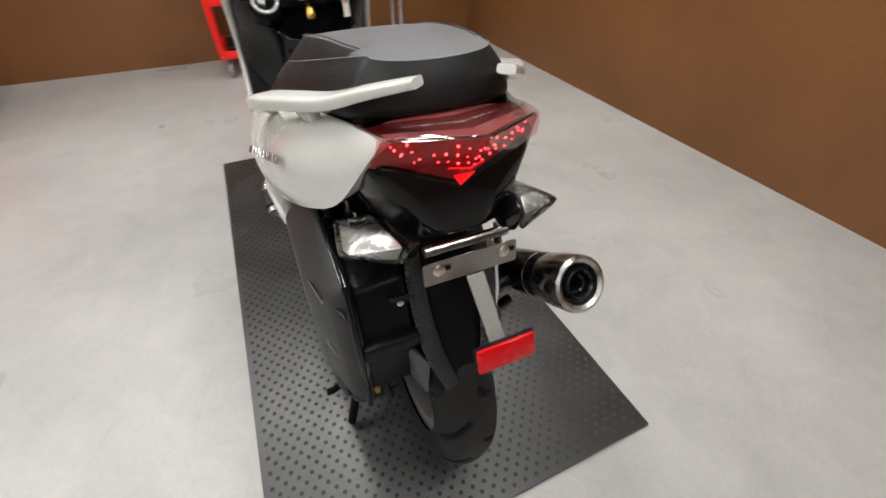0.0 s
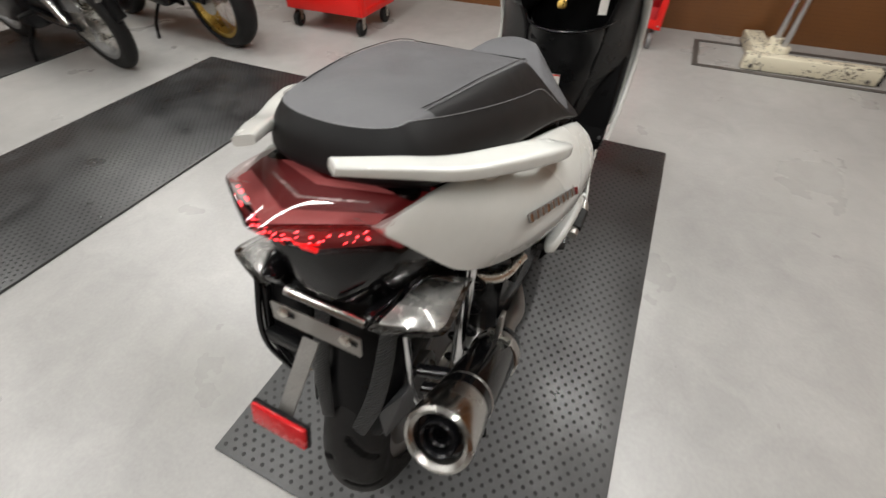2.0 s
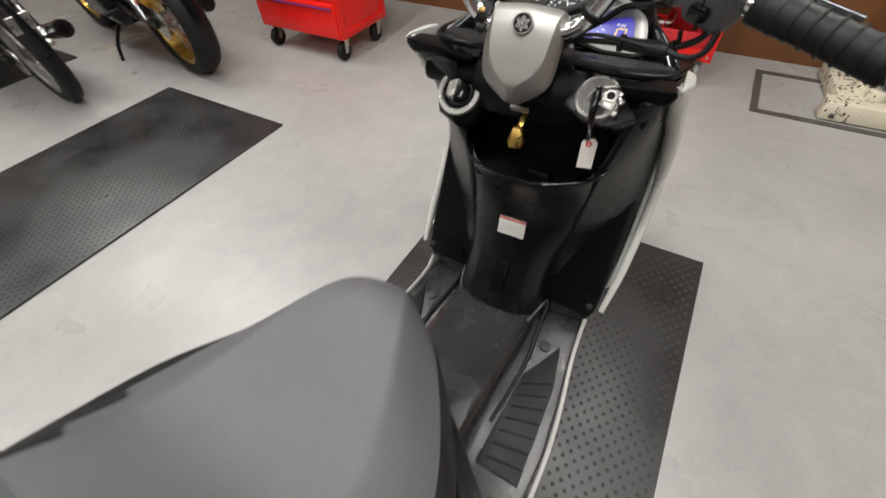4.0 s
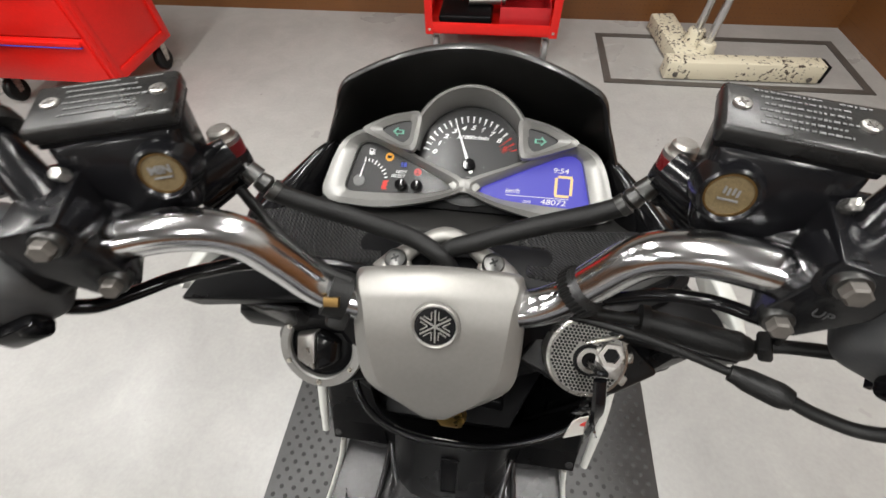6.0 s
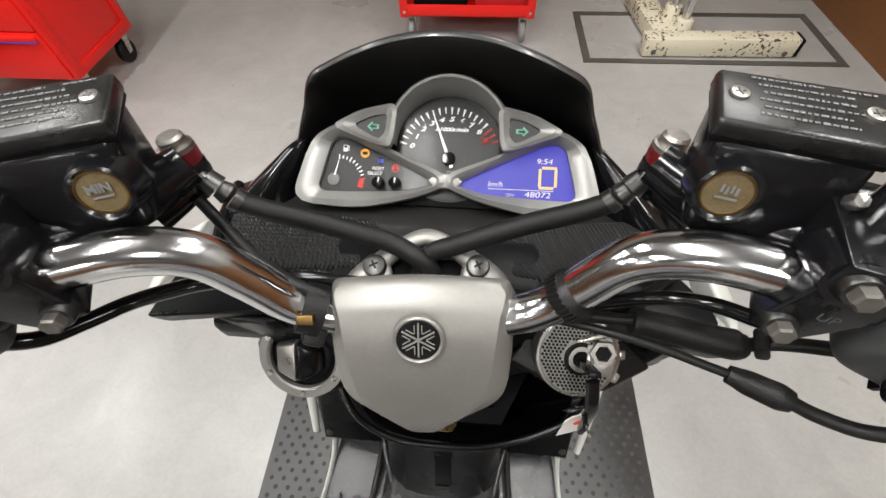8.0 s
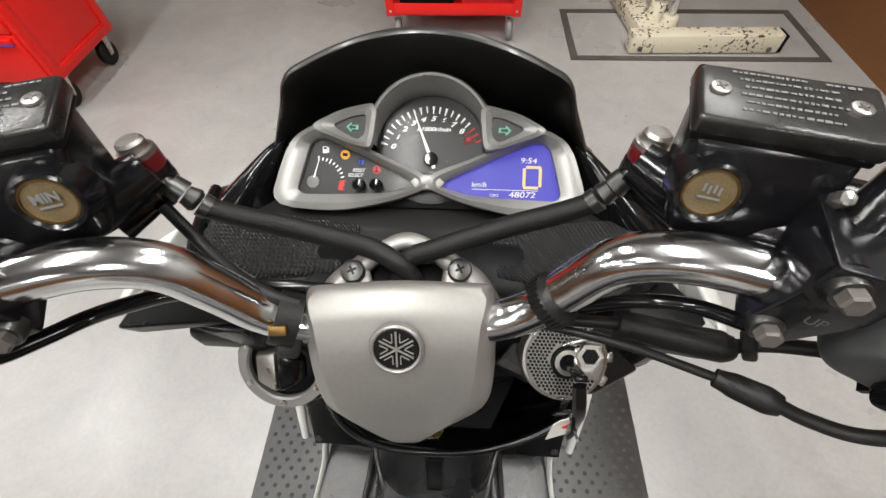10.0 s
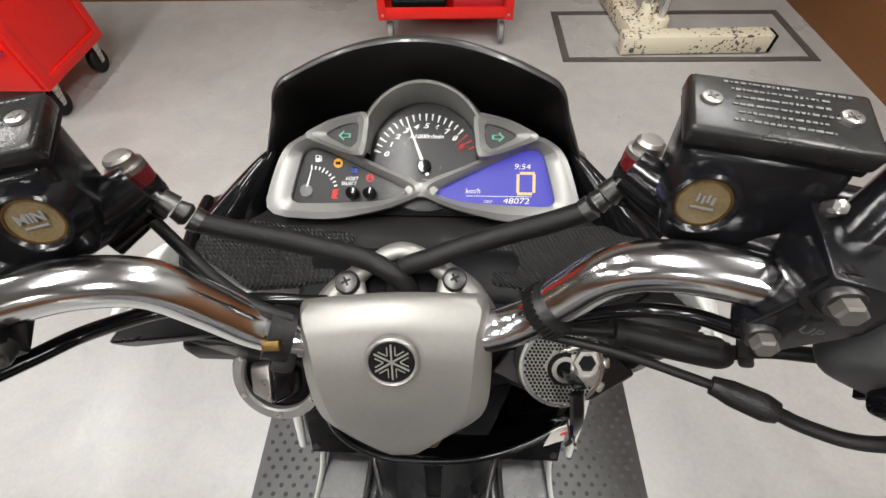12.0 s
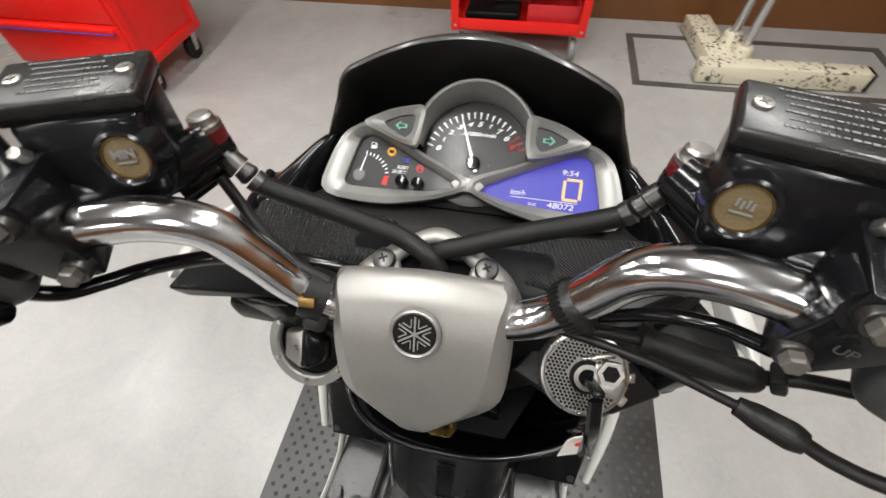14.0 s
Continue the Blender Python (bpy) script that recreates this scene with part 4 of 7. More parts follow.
sp("stitching", stitches(edge), M["seatpiping"], seat, "grey stitching")
for s in (-1, 1):
    line = [(s * wt * 0.97, y, zt + 0.0004) for y, wt, zt, ws, zs, wb, zb, cr in SEAT[1:7]]
    sp("ridge_seam", tube(line, 0.0006, 6, 4), M["carbon"], seat)
    sp("ridge_stitching", stitches([(x + s * 0.004, y, z - 0.0012) for x, y, z in line]), M["seatpiping"], seat)
sp("cross_seam", tube([(-0.101, 0.205, 0.852), (-0.05, 0.203, 0.8525), (0, 0.202, 0.8525), (0.05, 0.203, 0.8525), (0.101, 0.205, 0.852)], 0.0008, 6, 4), M["carbon"], seat)

# inner body under the seat
sp("under_body", hull([(s * w, y, z) for s in (-1, 1) for w, y, z in ((0.085, -0.15, 0.85), (0.12, 0.0, 0.80), (0.16, 0.26, 0.74), (0.09, 0.47, 0.69), (0.10, 0.47, 0.32), (0.15, 0.33, 0.45), (0.13, 0.05, 0.56), (0.08, -0.15, 0.74))], 0.02), M["black"], None, "black inner body below the seat")

# white side panels: (y, top x z, upper, mid, low, bottom)
PANEL = [(-0.224, 0.094, 0.852, 0.096, 0.850, 0.098, 0.848, 0.099, 0.846, 0.099, 0.844), (-0.19, 0.102, 0.848, 0.106, 0.840, 0.112, 0.824, 0.116, 0.808, 0.117, 0.797), (-0.15, 0.112, 0.843, 0.122, 0.830, 0.134, 0.796, 0.140, 0.760, 0.141, 0.732),
         (-0.10, 0.122, 0.835, 0.150, 0.822, 0.176, 0.780, 0.178, 0.735, 0.166, 0.704), (-0.03, 0.138, 0.82, 0.177, 0.806, 0.207, 0.762, 0.208, 0.712, 0.188, 0.672), (0.05, 0.152, 0.80, 0.192, 0.785, 0.224, 0.738, 0.225, 0.682, 0.203, 0.638),
         (0.13, 0.165, 0.78, 0.205, 0.762, 0.236, 0.712, 0.237, 0.652, 0.214, 0.602), (0.21, 0.178, 0.754, 0.212, 0.735, 0.237, 0.688, 0.239, 0.628, 0.222, 0.575), (0.275, 0.188, 0.732, 0.218, 0.712, 0.238, 0.668, 0.241, 0.615, 0.226, 0.565),
         (0.318, 0.188, 0.708, 0.212, 0.690, 0.230, 0.655, 0.234, 0.615, 0.224, 0.580), (0.336, 0.186, 0.68, 0.2, 0.668, 0.212, 0.648, 0.215, 0.622, 0.21, 0.60)]
for s in (-1, 1):
    rings = []
    for r in PANEL:
        y, xs, zs_ = r[0], r[1::2], r[2::2]
        rings.append([(s * (xs[0] - 0.022), y, zs_[0] - 0.006)] + [(s * x, y, z) for x, z in zip(xs, zs_)] + [(s * (xs[4] - 0.03), y, zs_[4] + 0.012), (s * (xs[2] - 0.04), y, zs_[2])])
    bm = add_rings(bmesh.new(), rings)
    crease = bm.edges.layers.float.new("crease_edge")
    bm.verts.ensure_lookup_table()
    for e in bm.edges:
        i, j = sorted(v.index for v in e.verts)
        if j - i == 8:
            e[crease] = {1: 0.7, 3: 0.15, 5: 1.0, 6: 0.5}.get(i % 8, 0.0)
        elif j < 8:
            e[crease] = 1.0
    panel = sp("side_panel", bm, M["white"], None, "pearl white side panel", sub=2, sharp=60)
    # badge: raised strokes along the panel
    rear_end, front_end = Vector((s * 0.1975, -0.058, 0.770)), Vector((s * 0.2315, 0.082, 0.727))
    along = (front_end - rear_end).normalized()
    pm_ = ROOT @ plane_pose(rear_end.lerp(front_end, 0.46) + Vector((s * 0.0018, 0, 0)), along * s, (-s * 0.47, -0.12, 0.87))
    part("badge_plate", box((0.146, 0.0115, 0.0026), pm_ @ Matrix.Shear("XY", 4, (0.4 * s, 0)), 0.0006), M["stem"], panel, "grey recess behind the badge")
    for k in range(9):
        c = rear_end.lerp(front_end, k / 9.5) + Vector((s * 0.0035, 0, 0.0005))
        m = ROOT @ plane_pose(c, along * s, (-s * 0.47, -0.12, 0.87))
        part("badge_letter", box((0.0045 if k % 3 else 0.007, 0.0115, 0.0024), m @ Matrix.Shear("XY", 4, (0.4 * s, 0)), 0.0008), M["chrome"], panel, "raised bright badge stroke", flat=True)
    m = ROOT @ plane_pose(rear_end.lerp(front_end, 0.97) + Vector((s * 0.0035, 0, 0)), along * s, (-s * 0.47, -0.12, 0.87))
    part("badge_accent", box((0.009, 0.0105, 0.0022), m @ Matrix.Shear("XY", 4, (0.4 * s, 0)), 0.0005), M["darkred"], panel, "red accent")
    # grab rail
    rail = sp("grab_rail", tube([(s * 0.186, 0.088, 0.783), (s * 0.197, 0.060, 0.802), (s * 0.194, 0.008, 0.828), (s * 0.164, -0.055, 0.845), (s * 0.125, -0.120, 0.862), (s * 0.088, -0.174, 0.886), (s * 0.051, -0.221, 0.906)], [0.0150, 0.0195, 0.0205, 0.0198, 0.0175, 0.0140, 0.0105], 20, 6, flat=0.50, boxy=0.45), M["white"], None, "white painted grab rail", sharp=60)
    sp("rail_mount", hull([(s * x, y, z) for x, y, z in ((0.15, -0.02, 0.834), (0.168, -0.02, 0.834), (0.132, -0.075, 0.845), (0.148, -0.08, 0.848), (0.135, -0.03, 0.80), (0.15, -0.03, 0.80), (0.13, -0.075, 0.81), (0.145, -0.075, 0.81))], 0.005), M["white"], rail)
    sp("mount_bolt", lathe([(0.008, 0), (0.008, 0.006), (0.003, 0.007)], (s * 0.125, -0.085, 0.842), (s * 0.4, -0.8, 0.4), 8), M["gold"], rail)
    # passenger footpeg and lower cover
    sp("lower_cover", hull([(s * x, y, z) for x, y, z in ((0.19, 0.14, 0.52), (0.225, 0.16, 0.54), (0.215, 0.15, 0.50), (0.19, 0.34, 0.45), (0.235, 0.33, 0.46), (0.24, 0.33, 0.535), (0.20, 0.34, 0.55), (0.238, 0.26, 0.555))], 0.012, 3), M["white"], None, "white lower side cover")
    peg = sp("passenger_footpeg", tube([(s * 0.226, 0.345, 0.520), (s * 0.238, 0.33, 0.503), (s * 0.236, 0.25, 0.485)], [0.008, 0.013, 0.011], 10), M["alloy"], None, "folded alloy passenger footpeg")
    sp("peg_pad", tube([(s * 0.2375, 0.315, 0.506), (s * 0.236, 0.265, 0.494)], 0.0155, 10, flat=0.7), M["rubber"], peg)

# tail lamp
R0, R1 = (0, -0.287, 0.867), (0.100, -0.223, 0.853)
T0, T1 = (0, -0.168, 0.852), (0.104, -0.138, 0.840)
C0, C1 = (0, -0.226, 0.774), (0.106, -0.218, 0.820)


def lens_sheet(edge_a, edge_b, inset=0.0, n=9, rows=5, bulge=0.006):
    """A gently domed sheet between two V-shaped edges, each given by its middle and its right end."""
    bm, ring = bmesh.new(), []
    for j in range(rows):
        f, line = j / (rows - 1), []
        for i in range(n):
            q = -1 + 2 * i / (n - 1)
            a = Vector(edge_a[0]).lerp(Vector(edge_a[1]), abs(q) ** 1.25)
            b = Vector(edge_b[0]).lerp(Vector(edge_b[1]), abs(q) ** 1.25)
            p = a.lerp(b, f)
            dome = bulge * 4 * f * (1 - f)
            line.append((math.copysign(p.x, q), p.y - dome * 0.7 + inset * 0.75, p.z + dome * 0.6 - inset * 0.4))
        ring.append(line)
    return add_rings(bm, ring, caps=False, closed=False)


tail = sp("tail_lamp", lens_sheet((T0, T1), (R0, R1), 0.016), M["lampdark"], None, "lit red tail lamp under a smoked clear lens", out=(0, -0.5, 0.8))
sp("lamp_reflector", lens_sheet((R0, R1), (C0, C1), 0.018), M["lampbase"], tail, "dark red reflector", out=(0, -0.7, 0.5))
sp("top_lens", lens_sheet((T0, T1), (R0, R1), 0.0, bulge=0.008), M["smoke"], tail, "smoked clear upper lens", out=(0, -0.7, 0.5))
sp("lens", lens_sheet((R0, R1), (C0, C1), 0.0), M["redlens"], tail, "clear red lens", out=(0, -0.7, 0.5))
for f0, f1, q1, mt in ((0.16, 0.30, 0.74, "lampgrey"), (0.44, 0.56, 0.62, "lampchrome"), (0.70, 0.95, 0.88, "lampgrey")):
    ends = [[Vector(a).lerp(Vector(b), f) for a, b in ((T0, R0), (T1, R1))] for f in (f0, f1)]
    sp("reflector_facet", lens_sheet(*[(m, m.lerp(e, q1)) for m, e in ends], 0.009, bulge=0.002), M[mt], tail, "pale V-shaped facet of the reflector", out=(0, -0.5, 0.8))
sp("lens_rim", tube([(-0.104, -0.138, 0.841), (-0.07, -0.150, 0.8455), (-0.03, -0.163, 0.851), (0, -0.168, 0.853), (0.03, -0.163, 0.851), (0.07, -0.150, 0.8455), (0.104, -0.138, 0.841)], 0.0045, 10), M["black"], tail, "black upper rim of the lens")
sp("lens_rib", tube([(-0.090, -0.2300, 0.8546), (-0.05, -0.2560, 0.8602), (-0.02, -0.2745, 0.8646), (0, -0.2850, 0.8674), (0.02, -0.2745, 0.8646), (0.05, -0.2560, 0.8602), (0.090, -0.2300, 0.8546)], 0.0016, 8), M["glass"], tail, "clear ridge across the lens")


def lens_point(q, f, inset):
    """A point behind the lower lens: q across from -1 to 1, f down from the ridge."""
    a = Vector(R0).lerp(Vector(R1), abs(q) ** 1.25).lerp(Vector(C0).lerp(Vector(C1), abs(q) ** 1.25), f)
    return (math.copysign(a.x, q), a.y - 0.0167 * f * (1 - f) + inset * 0.75, a.z + 0.0144 * f * (1 - f) - inset * 0.4)


rnd = random.Random(4)
for f, qs in ((0.20, [-0.86, -0.72, -0.30, -0.15, 0.0, 0.15, 0.30, 0.72, 0.86]), (0.38, [-0.84, -0.76, -0.66, -0.52, -0.38, -0.24, -0.12, 0.0, 0.12, 0.24, 0.38, 0.52, 0.66, 0.76, 0.84]), (0.56, [-0.78, -0.68, -0.58, -0.45, -0.32, -0.2, -0.08, 0.08, 0.2, 0.32, 0.45, 0.58, 0.68, 0.78])):
    for q in qs:
        r = rnd.choice((0.0006, 0.0008, 0.0010, 0.0014))
        sp("led", lathe([(r, 0), (r * 0.85, 0.0016), (r * 0.4, 0.0030)], lens_point(q + rnd.uniform(-0.035, 0.035), f + rnd.uniform(-0.07, 0.07), 0.012), (0, -0.9, 0.3), 10), M["led"], tail, "lit red diode")
sp("light_bar", tube([lens_point(-0.30 + 0.075 * k, 0.66 - 0.06 * math.sin(math.pi * k / 8), 0.011) for k in range(9)], 0.0010, 8, 3), M["ledbar"], tail, "thin lit red bar")
sp("lamp_tip", hull([lens_point(q, f, i) for q, f in ((-0.20, 0.80), (0.20, 0.80), (0.0, 0.97), (0.0, 0.74), (-0.10, 0.88), (0.10, 0.88)) for i in (0.004, 0.010)], 0.001), M["ledbar"], tail, "lit red tip of the lamp")

# black under-tail
sp("under_tail", hull([(s * w, y, z) for s in (-1, 1) for w, y, z in ((0.106, -0.212, 0.818), (0.125, -0.13, 0.79), (0.112, -0.17, 0.755), (0.0, -0.223, 0.772), (0.02, -0.240, 0.712), (0.07, -0.222, 0.705), (0.10, -0.10, 0.69), (0.10, 0.0, 0.72), (0.09, -0.1, 0.82))], 0.008, 3), M["gloss"], None, "black under-tail cowl")
sp("tail_filler", hull([(s * w, y, z) for s in (-1, 1) for w, y, z in ((0.10, -0.16, 0.846), (0.095, -0.205, 0.83), (0.10, -0.1, 0.78), (0.07, -0.1, 0.85))], 0.004), M["black"])
for s in (-1, 1):
    ind = sp("indicator", hull([(s * x, y, z) for x, y, z in ((0.060, -0.245, 0.722), (0.064, -0.232, 0.686), (0.088, -0.13, 0.715), (0.086, -0.10, 0.675), (0.080, -0.252, 0.728), (0.088, -0.236, 0.684), (0.094, -0.215, 0.735))], 0.005), M["gloss"], None, "clear-lensed rear turn signal in a black mount")
    LENS = [(0.080, -0.262, 0.727), (0.086, -0.245, 0.690), (0.099, -0.232, 0.682), (0.164, -0.210, 0.708), (0.158, -0.230, 0.713), (0.150, -0.105, 0.684), (0.140, -0.110, 0.668), (0.098, -0.150, 0.712), (0.092, -0.225, 0.736), (0.130, -0.210, 0.728), (0.125, -0.200, 0.672)]
    sp("lens", hull([(s * x, y, z) for x, y, z in LENS], 0.005, 3), M["glass"], ind, "clear faceted lens")
    mid = Vector((0.120, -0.195, 0.703))
    core = Vector((0.119, -0.194, 0.702))
    sp("reflector", hull([(s * p.x, p.y, p.z) for p in (core + (Vector(q) - mid) * 0.80 for q in LENS)], 0.002), M["lampchrome"], ind, "bright inner reflector")

# plate bracket, reflector
pm = plane_pose((0, -0.262, 0.6775), (1, 0, 0), (0, 0.16, 0.98))
br = sp("plate_bracket", plate([(-0.0685, -0.0165), (-0.012, -0.0165), (0.012, -0.0165), (0.0685, -0.0165), (0.0685, 0.0165), (-0.0685, 0.0165)], pm, 0.002, round_by=0.003), M["brushed"], None, "bare brushed steel plate bracket, no plate fitted")
sp("bracket_stem", plate([(-0.0125, -0.016), (0.0125, -0.016), (0.011, -0.112), (-0.011, -0.112)], plane_pose((0, -0.262, 0.6775), (1, 0, 0), (0, 0.77, 0.64)), 0.002), M["stem"], br)
for x in (-0.0475, 0.0475):
    sp("bracket_screw", lathe([(0.0085, 0), (0.0085, 0.0025), (0.006, 0.004), (0.002, 0.0042)], (x, -0.264, 0.683), (0, -0.98, 0.16), 14), M["bolt"], br, "zinc-plated screw")
    sp("slot", box((0.022, 0.0008, 0.007), pose(x + 0.006, -0.2645, 0.683, -9), 0.0003), M["black"], br)
sp("hinge_rod", tube([(-0.058, -0.240, 0.697), (0.064, -0.240, 0.697)], 0.0075, 14), M["steel"], br, "bright rod above the bracket")
sp("reflector_frame", box((0.086, 0.006, 0.038), Matrix.Translation((0.003, -0.3595, 0.605)) @ pose(0, 0, 0, -18), 0.002), M["black"], br, "black backing of the reflector")
refl = sp("rear_reflector", box((0.082, 0.009, 0.034), Matrix.Translation((0.003, -0.3625, 0.606)) @ pose(0, 0, 0, -18), 0.002), M["reflector"], br, "red rectangular reflector")

# mudguard above the tyre: (y, z, half width)
rings = []
for y, z, w in ((-0.13, 0.69, 0.055), (-0.175, 0.63, 0.066), (-0.215, 0.56, 0.072), (-0.250, 0.48, 0.076), (-0.280, 0.415, 0.076), (-0.291, 0.385, 0.064), (-0.292, 0.372, 0.040)):
    rings.append([(-w, y + 0.05, z - 0.01), (-w * 0.9, y + 0.018, z), (-w * 0.5, y + 0.003, z + 0.002), (0, y, z + 0.003), (w * 0.5, y + 0.003, z + 0.002), (w * 0.9, y + 0.018, z), (w, y + 0.05, z - 0.01), (w * 0.9, y + 0.05, z - 0.014), (0, y + 0.014, z - 0.01), (-w * 0.9, y + 0.05, z - 0.014)])
guard = sp("mudguard", add_rings(bmesh.new(), rings), M["black"], None, "black plastic rear mudguard", sub=1)
for s in (-1, 1):
    sp("mudguard_strake", tube([(s * 0.054, -0.170, 0.66), (s * 0.058, -0.209, 0.58), (s * 0.050, -0.250, 0.49), (s * 0.030, -0.283, 0.425)], [0.012, 0.015, 0.016, 0.013], 12, flat=0.34, up=(0, -0.85, 0.5)), M["weave"], guard, "carbon-pattern rib")
    sp("hugger", hull([(s * x, y, z) for x, y, z in ((0.060, -0.262, 0.475), (0.090, -0.225, 0.500), (0.070, -0.272, 0.405), (0.096, -0.18, 0.41), (0.090, -0.14, 0.49))], 0.004), M["greyplastic"], guard, "grey side fin of the mudguard")

# rear wheel
wheel = road_wheel(scooter, "rear_wheel", (0, 0.2 - 0.08, 0.268), 0.257, 0.060, 0.085, M["rim"], 5, grooves=True, hub_r=0.055)

# muffler
AX = Vector((0.0, 0.83, -0.56)).normalized()
TIP = Vector((0.181, -0.293, 0.589))


def on_pipe(profile, n=36, close=False):
    return lathe(profile, TIP, AX, n, close=close)


muf = sp("muffler", on_pipe([(0.030, 0.05), (0.041, 0.052), (0.0425, 0.06), (0.0425, 0.30), (0.036, 0.335), (0.022, 0.36)]), M["gloss"], None, "short round black muffler with a bright tip")
sp("muffler_tip", on_pipe([(0.034, 0.004), (0.040, 0.0), (0.0455, 0.003), (0.047, 0.010), (0.0460, 0.050), (0.0435, 0.078), (0.040, 0.078), (0.036, 0.03)], close=True), M["steel"], muf, "bright steel end cone")
sp("inner_ring", on_pipe([(0.020, 0.004), (0.023, 0.001), (0.025, 0.004), (0.025, 0.06), (0.020, 0.06)], close=True), M["casting"], muf)
sp("end_disc", on_pipe([(0.012, 0.024), (0.037, 0.020), (0.037, 0.028), (0.012, 0.034)], close=True), M["casting"], muf, "sooty inner disc")
sp("core_pipe", on_pipe([(0.011, 0.012), (0.014, 0.010), (0.014, 0.07), (0.011, 0.07)], close=True), M["casting"], muf)
sp("core_end", on_pipe([(0.0001, 0.05), (0.011, 0.05), (0.011, 0.055), (0.0001, 0.055)]), M["dial"], muf)
sp("muffler_clamp", on_pipe([(0.0432, 0.262), (0.0455, 0.264), (0.0455, 0.288), (0.0432, 0.29), (0.042, 0.276)], close=True), M["alloy"], muf, "worn alloy clamp")
sp("clamp_bolt", tube([(0.162, -0.052, 0.482), (0.206, -0.058, 0.484)], 0.0075, 8), M["bolt"], muf)
sp("clamp_stay", hull([(x, y, z) for x in (0.176, 0.184) for y, z in ((-0.075, 0.462), (-0.045, 0.45), (-0.03, 0.53), (-0.05, 0.535))], 0.002), M["brushed"], muf)
sp("rivets", on_pipe([(0.0426, 0.105), (0.0432, 0.106), (0.0426, 0.109), (0.0415, 0.107)], close=True), M["alloy"], muf)
sp("exhaust_pipe", tube([TIP + AX * 0.34, TIP + AX * 0.42 + Vector((-0.01, 0, 0.01)), (0.165, 0.17, 0.275), (0.12, 0.3, 0.21), (0.05, 0.36, 0.24)], 0.019, 14), M["brushed"], muf)

# swing unit, airbox, shocks, stand
swing = sp("swing_unit", hull([(x, y, z) for x, y, z in ((-0.19, -0.14, 0.22), (-0.09, -0.15, 0.22), (-0.19, -0.16, 0.36), (-0.09, -0.16, 0.36), (-0.2, 0.34, 0.18), (-0.08, 0.36, 0.18), (-0.2, 0.36, 0.36), (-0.08, 0.36, 0.38), (-0.195, 0.0, 0.155), (-0.09, 0.0, 0.155))], 0.03, 3), M["casting"], None, "black cast transmission case")
sp("case_ribs", hull([(-0.207, y, z) for y, z in ((-0.1, 0.26), (0.28, 0.24), (0.28, 0.33), (-0.1, 0.33))] + [(-0.19, y, z) for y, z in ((-0.13, 0.24), (0.31, 0.22), (0.31, 0.35), (-0.13, 0.35))], 0.006), M["matte"], swing)
air = sp("airbox", hull([(x, y, z) for x in (-0.158, -0.074) for y, z in ((-0.222, 0.40), (-0.235, 0.515), (-0.20, 0.625), (-0.06, 0.64), (0.02, 0.50), (-0.06, 0.385))], 0.010, 3), M["black"], None, "black plastic airbox")
sp("airbox_flange", hull([(x, y, z) for x in (-0.166, -0.152) for y, z in ((-0.232, 0.385), (-0.243, 0.52), (-0.208, 0.64), (-0.05, 0.655), (0.04, 0.50), (-0.05, 0.37))], 0.005), M["gloss"], air)
sp("airbox_cover", hull([(-0.160, y, z) for y, z in ((-0.226, 0.37), (-0.244, 0.52), (-0.207, 0.642), (0.04, 0.665), (0.20, 0.55), (0.22, 0.40), (0.14, 0.30), (-0.05, 0.29))] + [(-0.186, y, z) for y, z in ((-0.216, 0.39), (-0.230, 0.52), (-0.196, 0.625))] + [(-0.214, y, z) for y, z in ((-0.13, 0.40), (-0.14, 0.53), (-0.11, 0.595), (0.06, 0.60), (0.13, 0.52), (0.13, 0.42), (0.08, 0.36), (-0.05, 0.35))], 0.010, 3), M["matte"], air, "scuffed matte black airbox cover")
for y0, z0, y1, z1 in ((-0.222, 0.600, -0.130, 0.602), (-0.240, 0.505, -0.165, 0.512)):
    sp("cover_step", hull([(x, y, z + d) for x, y, z in ((-0.170, y0, z0), (-0.196, (y0 + y1) / 2, (z0 + z1) / 2), (-0.205, y1, z1)) for d in (-0.011, 0.011)], 0.004, 3), M["gloss"], air, "moulded step of the cover")
sp("cover_seam", tube([(-0.162, -0.228, 0.372), (-0.164, -0.246, 0.52), (-0.162, -0.209, 0.644)], 0.005, 10), M["gloss"], air, "glossy seam of the airbox")
sp("airbox_ledge", box((0.088, 0.02, 0.03), pose(-0.115, -0.236, 0.527), 0.006), M["black"], air)
sp("airbox_bracket", box((0.03, 0.006, 0.022), pose(-0.092, -0.222, 0.603, 15), 0.002), M["black"], air)
sp("bracket_bolt", lathe([(0.005, 0), (0.005, 0.003), (0.002, 0.004)], (-0.092, -0.2265, 0.603), (0, -1, 0.2), 8), M["bolt"], air)
sp("drain_hose", tube([(-0.125, -0.19, 0.41), (-0.127, -0.205, 0.375), (-0.122, -0.21, 0.345)], 0.008, 10), M["rubber"], air)
sp("drain_plug", tube([(-0.14, -0.2, 0.40), (-0.142, -0.205, 0.365)], 0.006, 8), M["brass"], air)
for s in (-1, 1):
    sh = sp("shock_absorber", tube([(s * 0.115, -0.10, 0.31), (s * 0.112, -0.02, 0.66)], 0.013, 12), M["chrome"], None, "rear shock absorber with a black spring")
    coil = [(s * 0.114 + 0.024 * math.cos(k * 0.7), -0.085 + 0.0021 * k * 0.8, 0.36 + 0.0072 * k * 0.8 + 0.0) for k in range(44)]
    sp("spring", tube(coil, 0.0042, 6, 2), M["black"], sh)
arm = sp("swingarm", tube([(0.098, -0.08, 0.268), (0.105, 0.08, 0.285), (0.10, 0.30, 0.32)], [0.026, 0.022, 0.026], 12), M["alloy"], None, "worn alloy right swingarm")
